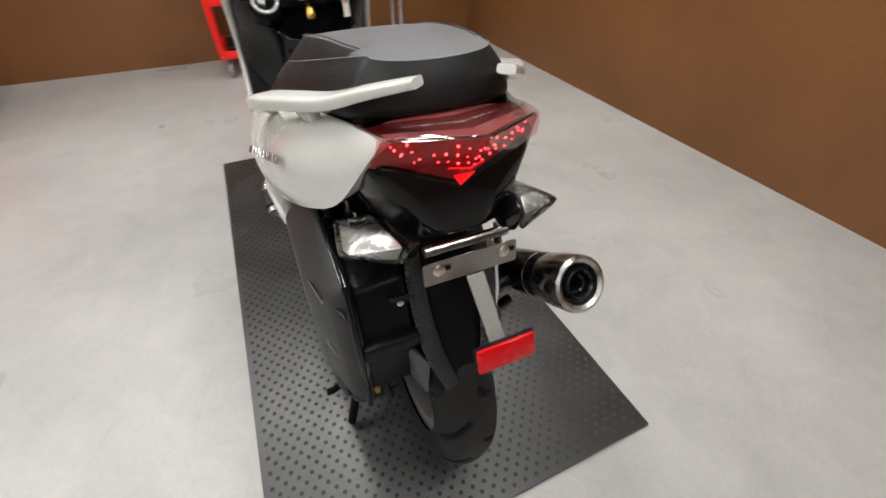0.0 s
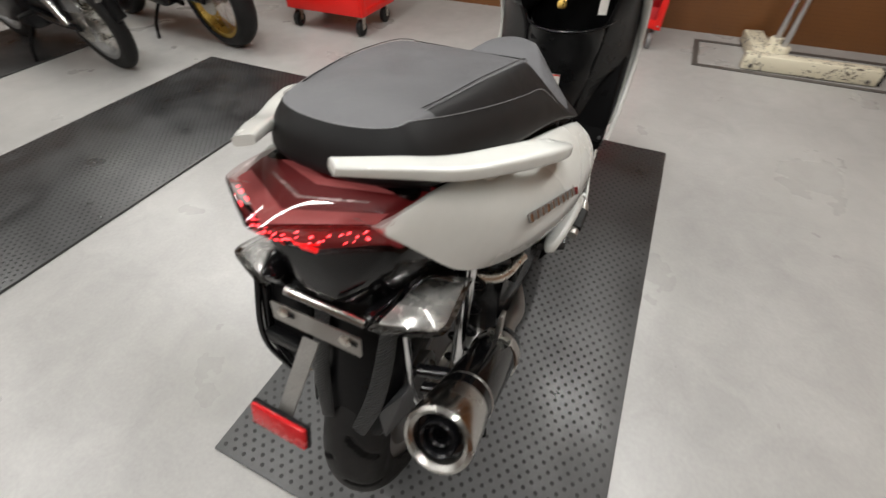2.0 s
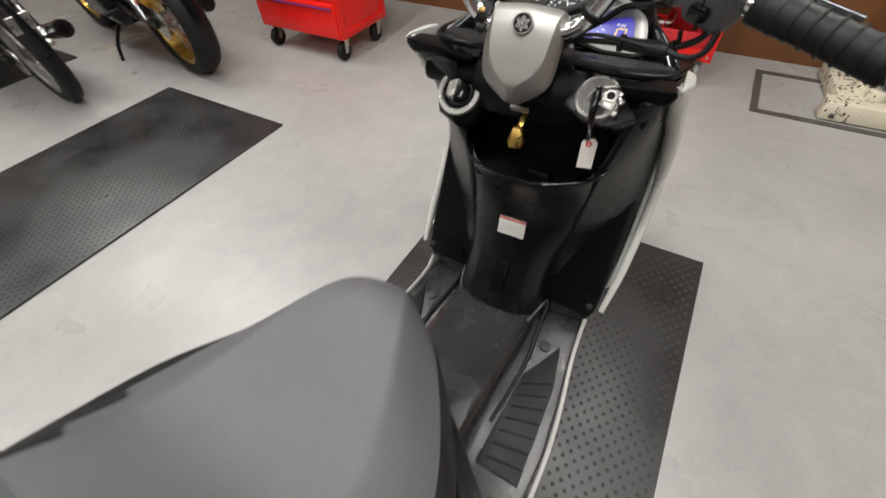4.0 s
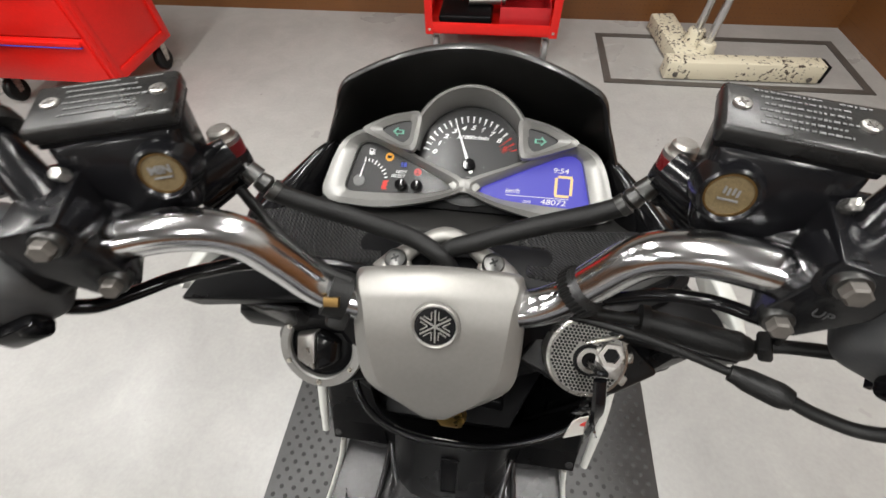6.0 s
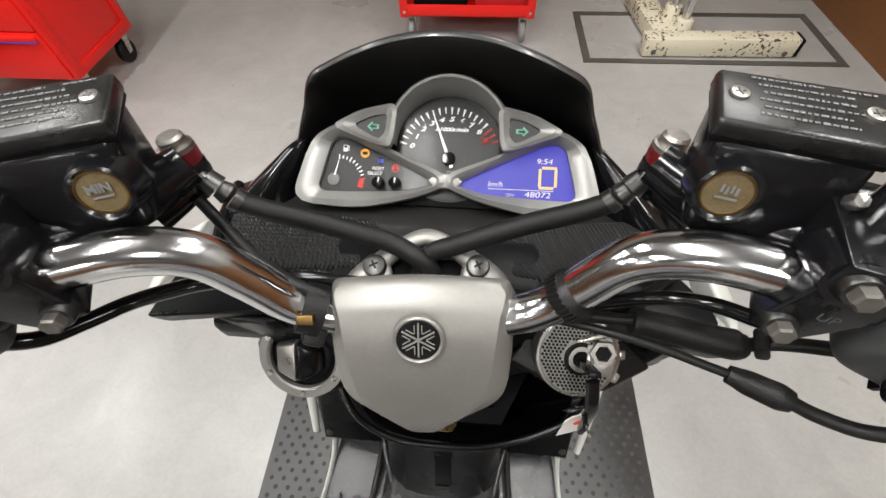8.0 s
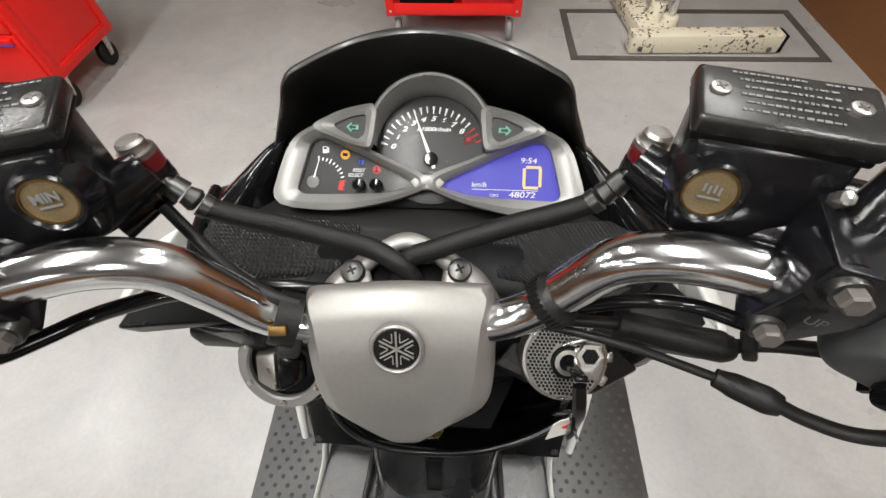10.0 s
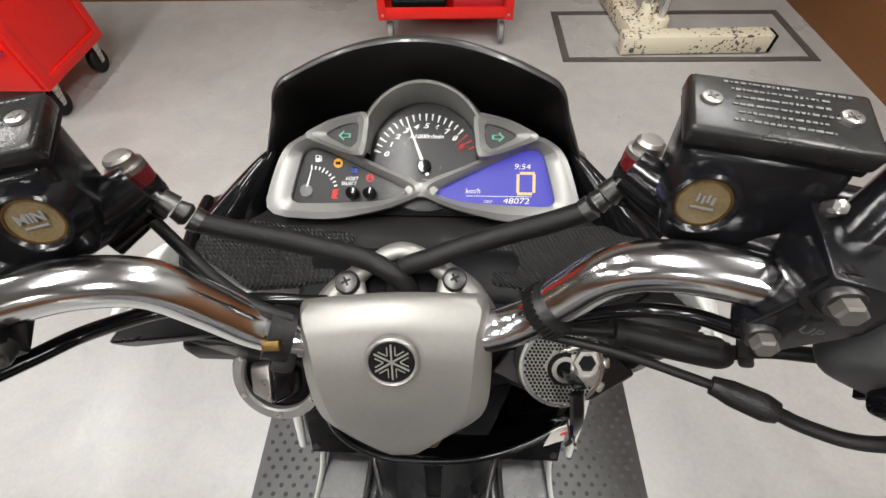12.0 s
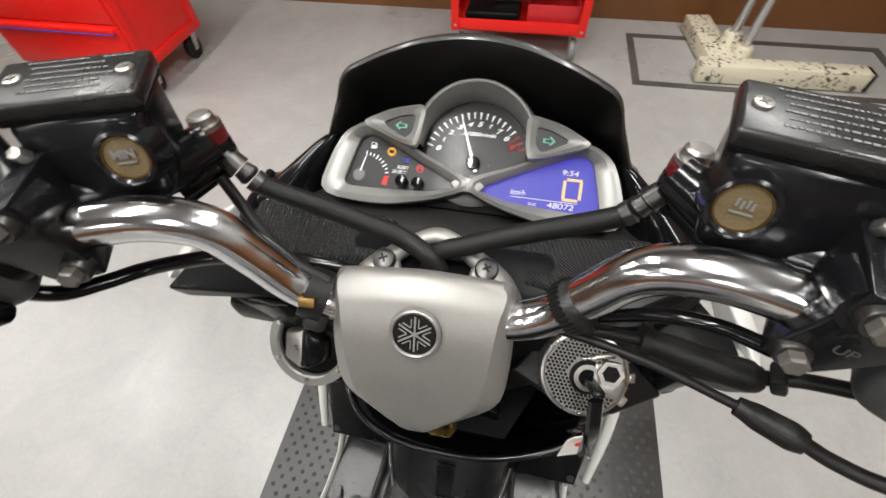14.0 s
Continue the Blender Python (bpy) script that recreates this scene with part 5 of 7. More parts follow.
sp("axle_nut", lathe([(0.017, 0), (0.017, 0.014), (0.009, 0.018), (0.009, 0.03)], (0.118, -0.08, 0.268), (1, 0, 0), 6), M["bolt"], arm)
sp("brake_disc", lathe([(0.05, -0.002), (0.10, -0.002), (0.10, 0.002), (0.05, 0.002)], (0.078, -0.08, 0.268), (1, 0, 0), 48, close=True), M["brushed"], arm)
cal = sp("brake_caliper", hull([(x, y, z) for x in (0.068, 0.115) for y, z in ((-0.20, 0.27), (-0.15, 0.25), (-0.14, 0.33), (-0.195, 0.34))], 0.01, 3), M["alloy"], None, "grey rear brake caliper")
sp("caliper_bolt", lathe([(0.009, 0), (0.009, 0.006)], (0.10, -0.202, 0.305), (0, -1, 0), 6), M["bolt"], cal)
sp("caliper_stay", tube([(0.083, -0.19, 0.615), (0.087, -0.2, 0.53), (0.088, -0.2, 0.45), (0.104, -0.19, 0.37), (0.10, -0.17, 0.31)], 0.006, 10), M["chrome"], None, "bent bright steel stay")
for z in (0.44, 0.50):
    sp("stay_peg", tube([(0.088, -0.18, z), (0.148, -0.16, z - 0.005)], 0.011, 10), M["casting"])
sp("engine", hull([(x, y, z) for x in (-0.08, 0.15) for y, z in ((0.05, 0.30), (0.40, 0.22), (0.48, 0.36), (0.30, 0.52), (0.08, 0.50))], 0.025), M["casting"], None, "black engine block")
for k in range(3):
    sp("engine_hose", tube([(0.12 + 0.012 * k, -0.03 + 0.02 * k, 0.62), (0.155, 0.05 + 0.03 * k, 0.56), (0.16, 0.10 + 0.02 * k, 0.46), (0.13, 0.16, 0.40)], 0.006, 8), M["rubber"])
sp("oil_cooler_pipe", tube([(0.10, -0.02, 0.57), (0.15, 0.02, 0.55), (0.17, 0.09, 0.545)], 0.011, 10), M["bolt"])
sp("centre_stand", tube([(-0.12, 0.12, 0.20), (-0.17, -0.02, 0.10), (-0.20, -0.06, 0.03)], 0.011, 10), M["black"], None, "black centre stand")
sp("centre_stand", tube([(0.12, 0.12, 0.20), (0.16, -0.02, 0.10), (0.18, -0.06, 0.03)], 0.011, 10), M["black"], None, "black centre stand")
sp("stand_lever", tube([(-0.19, -0.02, 0.16), (-0.215, -0.05, 0.18), (-0.235, -0.055, 0.185)], 0.008, 10), M["black"])
sp("side_stand", tube([(-0.14, 0.42, 0.22), (-0.2, 0.30, 0.17), (-0.21, 0.2, 0.15)], 0.010, 10), M["black"])

# floorboard
fb_half = [(0.196, 0.96), (0.197, 0.87), (0.202, 0.79), (0.216, 0.68), (0.225, 0.58), (0.218, 0.42), (0.14, 0.38)]
fb_outline = [(-x, y) for x, y in fb_half] + fb_half[::-1]
board = sp("floorboard", plate(fb_outline, Matrix.Translation((0, 0, 0.272)), 0.028, 0.006), M["footwell"], None, "scuffed black moulded floorboard")
sp("floor_hump", hull([(s * w, y, z) for s in (-1, 1) for w, y, z in ((0.10, 0.40, 0.29), (0.085, 0.42, 0.40), (0.105, 0.88, 0.29), (0.085, 0.88, 0.318), (0.085, 0.6, 0.318))], 0.010, 4), M["footwell"], board)
for s in (-1, 1):
    sp("foot_rubber", plate([(s * 0.12, 0.50), (s * 0.205, 0.50), (s * 0.196, 0.70), (s * 0.176, 0.80), (s * 0.13, 0.70)][::s], Matrix.Translation((0, 0, 0.300)), 0.005, 0.0015), M["rubber"], board)
    sp("foot_ridge", tube([(s * 0.112, 0.885, 0.322), (s * 0.114, 0.850, 0.308), (s * 0.118, 0.80, 0.303), (s * 0.124, 0.74, 0.302), (s * 0.120, 0.66, 0.302), (s * 0.112, 0.58, 0.304)], [0.007, 0.009, 0.009, 0.008, 0.007, 0.006], 12, flat=0.6, up=(1, 0, 0)), M["footwell"], board, "rounded ridge of the foot well")
    sp("toe_wall", hull([(s * x, y, z) for x, y, z in ((0.112, 0.872, 0.302), (0.196, 0.884, 0.302), (0.116, 0.892, 0.345), (0.197, 0.896, 0.345), (0.116, 0.93, 0.345), (0.197, 0.93, 0.345), (0.112, 0.93, 0.302), (0.196, 0.93, 0.302))], 0.008, 3), M["footwell"], board, "sloping front of the foot well")
    for k in range(7):
        sp("rubber_rib", tube([(s * 0.134, 0.52 + 0.027 * k, 0.3055), (s * (0.202 - 0.002 * k), 0.53 + 0.030 * k, 0.3055)], 0.003, 6), M["rubber"], board)
    sp("board_bolt", lathe([(0.012, 0), (0.012, 0.004), (0.006, 0.0055)], (s * 0.146, 0.785, 0.3005), (0, 0, 1), 16), M["matte"], board)
    sp("side_skirt", tube([(s * 0.201, 0.885, 0.318), (s * 0.202, 0.85, 0.296), (s * 0.208, 0.78, 0.288), (s * 0.222, 0.68, 0.288), (s * 0.231, 0.58, 0.292), (s * 0.231, 0.48, 0.32), (s * 0.236, 0.40, 0.41), (s * 0.232, 0.345, 0.52)], 0.012, 10, flat=0.4, up=(1, 0, 0)), M["white"], None, "white side skirt along the floorboard")
    sp("belly_panel", hull([(s * x, y, z) for x, y, z in ((0.196, 0.86, 0.285), (0.222, 0.6, 0.285), (0.222, 0.45, 0.29), (0.15, 0.44, 0.17), (0.14, 0.88, 0.17), (0.16, 0.86, 0.28), (0.16, 0.45, 0.28))], 0.01), M["black"])
    sp("heel_panel", hull([(s * x, y, z) for x, y, z in ((0.20, 0.42, 0.30), (0.21, 0.36, 0.52), (0.17, 0.36, 0.66), (0.10, 0.46, 0.66), (0.09, 0.47, 0.31), (0.16, 0.36, 0.3))], 0.015), M["black"])

# inner leg shield
shield = sp("leg_shield", hull([(s * w, y, z) for s in (-1, 1) for w, y, z in ((0.214, 0.882, 0.350), (0.216, 1.018, 0.575), (0.210, 1.05, 0.68), (0.19, 1.05, 0.80), (0.19, 1.10, 0.80), (0.2, 1.10, 0.58), (0.19, 0.94, 0.29), (0.196, 0.895, 0.29))], 0.006), M["black"], None, "black inner leg shield")
rings = []
# (z, front y, front x from, to, side x from, to, side y)
COLUMN = [(0.318, 0.798, -0.068, 0.074, -0.108, 0.106, 0.888), (0.350, 0.808, -0.066, 0.070, -0.106, 0.105, 0.890), (0.405, 0.831, -0.062, 0.066, -0.102, 0.104, 0.900), (0.465, 0.852, -0.058, 0.064, -0.096, 0.106, 0.904),
          (0.540, 0.877, -0.056, 0.074, -0.100, 0.128, 0.903), (0.600, 0.877, -0.056, 0.086, -0.100, 0.136, 0.900), (0.650, 0.850, -0.054, 0.094, -0.095, 0.142, 0.884), (0.680, 0.828, -0.052, 0.096, -0.088, 0.145, 0.874), (0.694, 0.825, -0.052, 0.094, -0.085, 0.142, 0.872)]
for z, yf, fl, fr, sl, sr, ys in COLUMN:
    lift = 0.03 * max(z - 0.62, 0) / 0.07
    rings.append([(sl + 0.01, ys + 0.09, z + lift), (sl, ys, z + lift), (fl * 0.4 + sl * 0.6, yf * 0.55 + ys * 0.45, z + lift * 0.5), (fl, yf + 0.004, z), ((fl + fr) / 2, yf, z - 0.002), (fr, yf + 0.004, z), (fr * 0.4 + sr * 0.6, yf * 0.55 + ys * 0.45, z + lift * 0.5), (sr, ys, z + lift), (sr - 0.01, ys + 0.09, z + lift)])
bm = add_rings(bmesh.new(), rings, caps=False, closed=False)
column = sp("centre_column", bm, M["board"], shield, "satin black centre column", sub=1, out=(0, -1, 0))
sp("column_rim", tube([(-0.110, 0.888, 0.330), (-0.098, 0.850, 0.322), (-0.078, 0.808, 0.320), (-0.055, 0.797, 0.319), (0.0, 0.794, 0.318), (0.060, 0.797, 0.319), (0.084, 0.808, 0.320), (0.097, 0.85, 0.322), (0.108, 0.888, 0.330)], 0.0050, 10), M["footwell"], shield, "raised rim round the foot of the column")
sp("pocket_lip", tube([(-0.105, 0.890, 0.728), (-0.090, 0.857, 0.714), (-0.070, 0.837, 0.703), (-0.040, 0.826, 0.697), (0.0, 0.8225, 0.694), (0.05, 0.825, 0.696), (0.095, 0.836, 0.703), (0.132, 0.854, 0.712), (0.155, 0.884, 0.722), (0.170, 0.92, 0.735)], 0.0034, 10), M["gloss"], shield, "rounded lip of the open glove pocket")
slot = plane_pose((0.004, 0.8345, 0.4165), (1, 0, 0), (0, 0.34, 0.94))
sp("slot_frame", frame_plate([(-0.014, -0.046), (0.014, -0.046), (0.014, 0.046), (-0.014, 0.046)], [(-0.0115, -0.043), (0.0115, -0.043), (0.0115, 0.043), (-0.0115, 0.043)], slot @ Matrix.Translation((0, 0, 0.001)), 0.002), M["gloss"], column, flat=True)
sp("column_slot", box((0.024, 0.088, 0.004), slot, 0.001), M["dial"], column)
LAB = plane_pose((0.0067, 0.8690, 0.5355), (1, 0, 0.05), (0, 0.30, 0.95))
sp("warning_label", box((0.057, 0.0385, 0.0012), LAB, 0.0003), M["tag"], column, "small white warning label")
lab = ROOT @ LAB @ Matrix.Translation((0, 0, 0.0007))
part("label_band", box((0.0555, 0.0042, 0.0004), lab @ Matrix.Translation((0, 0.0160, 0.0001))), M["redprint"], column, "red band")
bars([(0.003 - 0.0065 * k, -0.025, 0.023) for k in range(3)], lab, 0.0010, M["engraved"], column, 5, "label_print")
sp("pocket_floor", hull([(s * w, y, z) for s in (-1, 1) for w, y, z in ((0.07, 0.852, 0.668), (0.12, 0.95, 0.668), (0.07, 0.852, 0.655), (0.12, 0.95, 0.655))], 0.002), M["dial"], shield)
sp("pocket_back", hull([(s * w, y, z) for s in (-1, 1) for w, y, z in ((0.16, 0.935, 0.66), (0.165, 0.95, 0.80), (0.15, 0.99, 0.80), (0.15, 0.99, 0.66))], 0.006), M["dial"], shield, "dark inside of the glove pocket")
for s in (-1, 1):
    wide = 1.0 if s > 0 else 0.8
    sp("pocket_cheek", hull([(s * x * wide, y, z) for x, y, z in ((0.145, 0.89, 0.73), (0.165, 0.90, 0.73), (0.17, 0.92, 0.80), (0.13, 0.95, 0.78), (0.15, 0.96, 0.70), (0.17, 0.97, 0.74), (0.165, 0.96, 0.66), (0.15, 0.96, 0.66))], 0.01), M["black"], shield)
    slope = plane_pose((0, 0.8785, 0.351), (1, 0, 0), (0, 0.136, 0.225))
    sp("vent_panel", plate([(s * 0.110, 0.004), (s * 0.208, 0.004), (s * 0.216, 0.235), (s * 0.165, 0.24)][::s], slope, 0.005, 0.002), M["black"], shield, "ribbed black vent panel")
    for k in range(4):
        sp("vent_rib", tube([tuple(slope @ Vector((s * (0.130 + 0.017 * k), 0.045, 0.0045))), tuple(slope @ Vector((s * (0.170 + 0.009 * k), 0.205, 0.0045)))], 0.0012, 6), M["black"], shield)
    for yy in (0.018, 0.205):
        sp("panel_screw", lathe([(0.0065, 0), (0.0065, 0.002), (0.003, 0.003)], slope @ Vector((s * 0.199, yy, 0.005)), slope.to_3x3() @ Vector((0, 0, 1)), 12), M["matte"], shield)
    # (z, inner x y, outer x y): sheet from the column out to the white edge
    rings = []
    for z, xi, yi, xo, yo in ((0.335, 0.100, 0.886, 0.112, 0.884), (0.40, 0.100, 0.902, 0.128, 0.908), (0.46, 0.100, 0.906, 0.146, 0.942), (0.52, 0.112, 0.898, 0.176, 0.976), (0.57, 0.122, 0.890, 0.217, 1.000), (0.64, 0.132, 0.878, 0.214, 1.012), (0.70, 0.140, 0.866, 0.210, 0.998), (0.74, 0.152, 0.868, 0.208, 0.976), (0.80, 0.165, 0.872, 0.203, 0.928), (0.855, 0.176, 0.872, 0.198, 0.882)):
        near = xi if s > 0 else min(xi, 0.096 if z < 0.72 else 0.125)
        swell = 0.022 * min(max((z - 0.45) / 0.15, 0.15), 1.0) * min((0.90 - z) / 0.1, 1.0)
        line = [(near - 0.012, yi + 0.006), (near, yi), (near * 0.65 + xo * 0.35, yi * 0.65 + yo * 0.35 - swell * 0.55), (near * 0.3 + xo * 0.7, yi * 0.3 + yo * 0.7 - swell), (xo, yo)]
        rings.append([(s * a, b, z) for a, b in line] + [(s * a, b + 0.006, z) for a, b in line[::-1]])
    sp("shield_side", add_rings(bmesh.new(), rings), M["board"], shield, "smooth black flank of the leg shield", sub=1)
    # upper wings beside the dash
    sp("upper_wing", hull([(s * x, y, z) for x, y, z in ((0.10, 0.886, 0.845), (0.11, 0.890, 0.852), (0.150, 0.874, 0.861), (0.203, 0.862, 0.871), (0.207, 0.866, 0.862), (0.200, 0.868, 0.850), (0.202, 0.900, 0.866), (0.19, 0.945, 0.848), (0.150, 0.890, 0.842), (0.120, 0.915, 0.800), (0.165, 0.96, 0.82), (0.10, 0.95, 0.842), (0.10, 0.95, 0.79))], 0.012, 4), M["black"], None, "satin black upper inner fairing")
for s in (-1, 1):
    sp("cowl_shoulder", hull([(s * x, y, z) for x, y, z in ((0.207, 0.867, 0.874), (0.213, 0.874, 0.868), (0.221, 0.905, 0.866), (0.218, 0.940, 0.864), (0.204, 0.962, 0.860), (0.209, 0.890, 0.838), (0.222, 0.915, 0.832), (0.222, 0.94, 0.826), (0.21, 0.975, 0.832))], 0.007, 3), M["white"], None, "white shoulder of the front cowl")
sp("upper_centre", hull([(s * w, y, z) for s in (-1, 1) for w, y, z in ((0.10, 0.866, 0.815), (0.09, 0.90, 0.865), (0.06, 0.862, 0.775), (0.09, 0.96, 0.86), (0.10, 0.95, 0.77))], 0.012, 3), M["black"], None, "black panel below the handlebar cover")
sp("hook_plate", box((0.03, 0.003, 0.012), pose(0.002, 0.855, 0.802, 20), 0.001), M["alloy"])
sp("pocket_step", hull([(x, y, z) for x, y, z in ((0.02, 0.872, 0.668), (0.062, 0.868, 0.668), (0.062, 0.90, 0.668), (0.02, 0.90, 0.668), (0.022, 0.876, 0.682), (0.060, 0.873, 0.682), (0.060, 0.895, 0.682), (0.022, 0.895, 0.682))], 0.002), M["black"], shield)
hook = sp("bag_hook", plate([(-0.007, 0.014), (0.007, 0.014), (0.0135, -0.008), (0.009, -0.018), (-0.009, -0.018), (-0.0135, -0.008)], plane_pose((0.0100, 0.839, 0.766), (1, 0, 0.05), (0, 0.35, 0.93)), 0.010, 0.003), M["gold"], None, "gold anodised bag hook")
sp("hook_stem", tube([(0.008, 0.866, 0.786), (0.010, 0.843, 0.779)], 0.005, 8), M["gold"], hook)

# fuel cap and ignition lock
CAPN = Vector((-0.02, -0.74, 0.67)).normalized()
CAPC = Vector((-0.1095, 0.8672, 0.799))
cap_base = sp("fuel_cap_housing", lathe([(0.034, -0.09), (0.050, -0.05), (0.0500, -0.016), (0.0425, -0.004), (0.036, -0.001)], CAPC, CAPN, 8), M["black"], None, "black round fuel filler housing")
sp("cap_ring", lathe([(0.0285, 0.0), (0.0288, 0.004), (0.0305, 0.0055), (0.0375, 0.005), (0.0388, 0.0), (0.032, -0.004)], CAPC, CAPN, 40, close=True), M["bezel"], cap_base, "silver ring")
q = Vector((0, 0, 1)).rotation_difference(CAPN)
capm = Matrix.Translation(CAPC) @ q.to_matrix().to_4x4()
sp("cap", lathe([(0.0285, -0.004), (0.025, 0.001), (0.022, 0.002), (0.001, 0.002)], CAPC, CAPN, 32), M["black"], cap_base, "black fuel cap")
sp("cap_grip", hull([tuple(capm @ Vector(p)) for p in ((-0.0215, -0.012, 0.002), (0.001, -0.019, 0.002), (-0.0215, 0.012, 0.002), (0.001, 0.019, 0.002), (-0.0185, -0.011, 0.011), (-0.001, -0.017, 0.016), (-0.0185, 0.011, 0.011), (-0.001, 0.017, 0.016))], 0.0015), M["alloy"], cap_base, "silver grip of the cap")
sp("cap_knob", hull([tuple(capm @ Vector(p)) for p in ((0.001, -0.020, 0.002), (0.020, -0.010, 0.002), (0.001, 0.020, 0.002), (0.020, 0.010, 0.002), (0.0005, -0.018, 0.0165), (0.015, -0.010, 0.012), (0.0005, 0.018, 0.0165), (0.015, 0.010, 0.012))], 0.004, 3), M["gloss"], cap_base, "rounded black half of the cap")
for k in range(6):
    a = 2 * math.pi * k / 6 + 0.5
    sp("ring_screw", lathe([(0.0024, 0), (0.0022, 0.0012), (0.0008, 0.0012)], capm @ Vector((0.0325 * math.cos(a), 0.0325 * math.sin(a), 0.006)), CAPN, 10), M["bolt"], cap_base)
IGC = Vector((0.110, 0.868, 0.840))
igq = Vector((0, 0, 1)).rotation_difference(Vector((0.03, -0.62, 0.78)).normalized())
igm = Matrix.Translation(IGC) @ igq.to_matrix().to_4x4()
lock = sp("ignition_lock", lathe([(0.0315, -0.014), (0.0315, -0.004), (0.0305, 0.0022), (0.0285, 0.003), (0.027, 0.001)], IGC, igq @ Vector((0, 0, 1)), 36), M["alloy"], None, "speckled alloy ignition lock with a key in it")
sp("lock_surround", hull([tuple(igm @ Vector(p)) for p in ((-0.052, -0.012, -0.012), (0.062, -0.010, -0.012), (0.0, -0.036, -0.012), (0.028, -0.032, -0.012), (0.0, 0.034, -0.012), (0.03, 0.02, -0.012), (-0.03, 0.02, -0.012), (-0.04, -0.02, -0.06), (0.05, -0.02, -0.06), (0.0, 0.03, -0.06))], 0.004, 3), M["board"], lock, "dark satin surround of the lock")
sp("lock_face", lathe([(0.0285, 0.0), (0.0275, 0.003), (0.001, 0.003)], IGC, igq @ Vector((0, 0, 1)), 36), M["stem"], lock)
bm = bmesh.new()
for i in range(-10, 11):
    for j in range(-12, 13):
        x, y = 0.0029 * (i + 0.5 * (j % 2)), 0.00251 * j
        r, a = math.hypot(x, y), math.degrees(math.atan2(y - 0.002, x))
        if 0.0125 < r < 0.0268 and not -38 < a < 34:
            lathe([(0.00122, 0), (0.00115, 0.0005)], igm @ Vector((x, y, 0.003)), igq @ Vector((0, 0, 1)), 6, bm=bm)
sp("lock_dots", bm, M["dial"], lock, "black dots")
sp("lock_well", lathe([(0.0125, 0.0030), (0.0120, 0.0036), (0.0098, 0.0036), (0.0092, 0.0031)], igm @ Vector((0.002, -0.002, 0)), igq @ Vector((0, 0, 1)), 28), M["dial"], lock, "black surround of the keyhole")
sp("key_cylinder", lathe([(0.0095, 0.002), (0.0095, 0.005), (0.0065, 0.0055), (0.006, 0.002)], igm @ Vector((0.002, -0.002, 0)), igq @ Vector((0, 0, 1)), 24), M["brushed"], lock)
sp("seat_switch", lathe([(0.0060, 0.002), (0.0062, 0.007), (0.0095, 0.007), (0.0098, 0.002)], igm @ Vector((0.0165, 0.004, 0)), igq @ Vector((0, 0, 1)), 6, close=True), M["brushed"], lock, "hexagonal steel collar", flat=True)
sp("switch_core", lathe([(0.006, 0.002), (0.006, 0.0045), (0.001, 0.0045)], igm @ Vector((0.0165, 0.004, 0)), igq @ Vector((0, 0, 1)), 20), M["dial"], lock)
sp("lock_plate", hull([tuple(igm @ Vector(p)) for p in ((0.006, 0.009, 0.0032), (0.0255, 0.0125, 0.0032), (0.0275, 0.0, 0.0032), (0.0245, -0.0145, 0.0032), (0.006, -0.012, 0.0032), (0.006, 0.009, 0.0044), (0.025, 0.012, 0.0044), (0.027, 0.0, 0.0044), (0.024, -0.014, 0.0044), (0.006, -0.012, 0.0044))], 0.0005), M["alloy"], lock, "plain bright plate of the lock")
for a in (-28, 4, 30):
    sp("lock_lug", box((0.007, 0.008, 0.006), igm @ pose(0, 0, 0, 0, 0, a) @ Matrix.Translation((0.0318, 0, -0.002)), 0.0015), M["alloy"], lock)
sp("lock_bridge", box((0.028, 0.0025, 0.004), igm @ Matrix.Translation((0.010, 0.0155, 0.005)) @ pose(0, 0, 0, 0, 0, 18), 0.0008), M["bolt"], lock)
kp = igm @ Vector((0.002, -0.002, 0.008))
key = sp("key", box((0.008, 0.028, 0.004), igm @ Matrix.Translation((0.002, -0.002, 0.022)) @ pose(0, 0, 0, 90), 0.001), M["casting"], None, "black key hanging in the ignition lock")
sp("key_fob", tube([kp + Vector((0, -0.02, 0.018)), kp + Vector((0.003, -0.034, -0.005)), kp + Vector((0.006, -0.036, -0.045))], 0.005, 8, flat=0.6), M["casting"], key)
sp("key_ring", lathe([(0.0085, -0.0008), (0.0098, -0.0008), (0.0098, 0.0008), (0.0085, 0.0008)], kp + Vector((0.005, -0.036, -0.028)), (0.9, 0.2, 0.3), 20, close=True), M["chrome"], key)
sp("second_key", box((0.009, 0.0025, 0.034), Matrix.Translation(kp + Vector((0.007, -0.016, -0.066))) @ pose(0, 0, 0, 8, 6), 0.001), M["casting"], key)
sp("paper_tag", plate([(-0.011, -0.024), (0.011, -0.024), (0.011, 0.018), (0.006, 0.024), (-0.006, 0.024), (-0.011, 0.018)], plane_pose(kp + Vector((0.008, -0.026, -0.074)), (0.95, 0.3, 0.0), (0.0, 0.08, 0.99)), 0.0006), M["tag"], key, "white paper tag with a red eyelet")
sp("tag_eyelet", lathe([(0.002, 0), (0.0045, 0), (0.0045, 0.0008), (0.002, 0.0008)], kp + Vector((0.0075, -0.0285, -0.056)), (0.3, -0.95, 0.05), 14, close=True), M["redprint"], key)

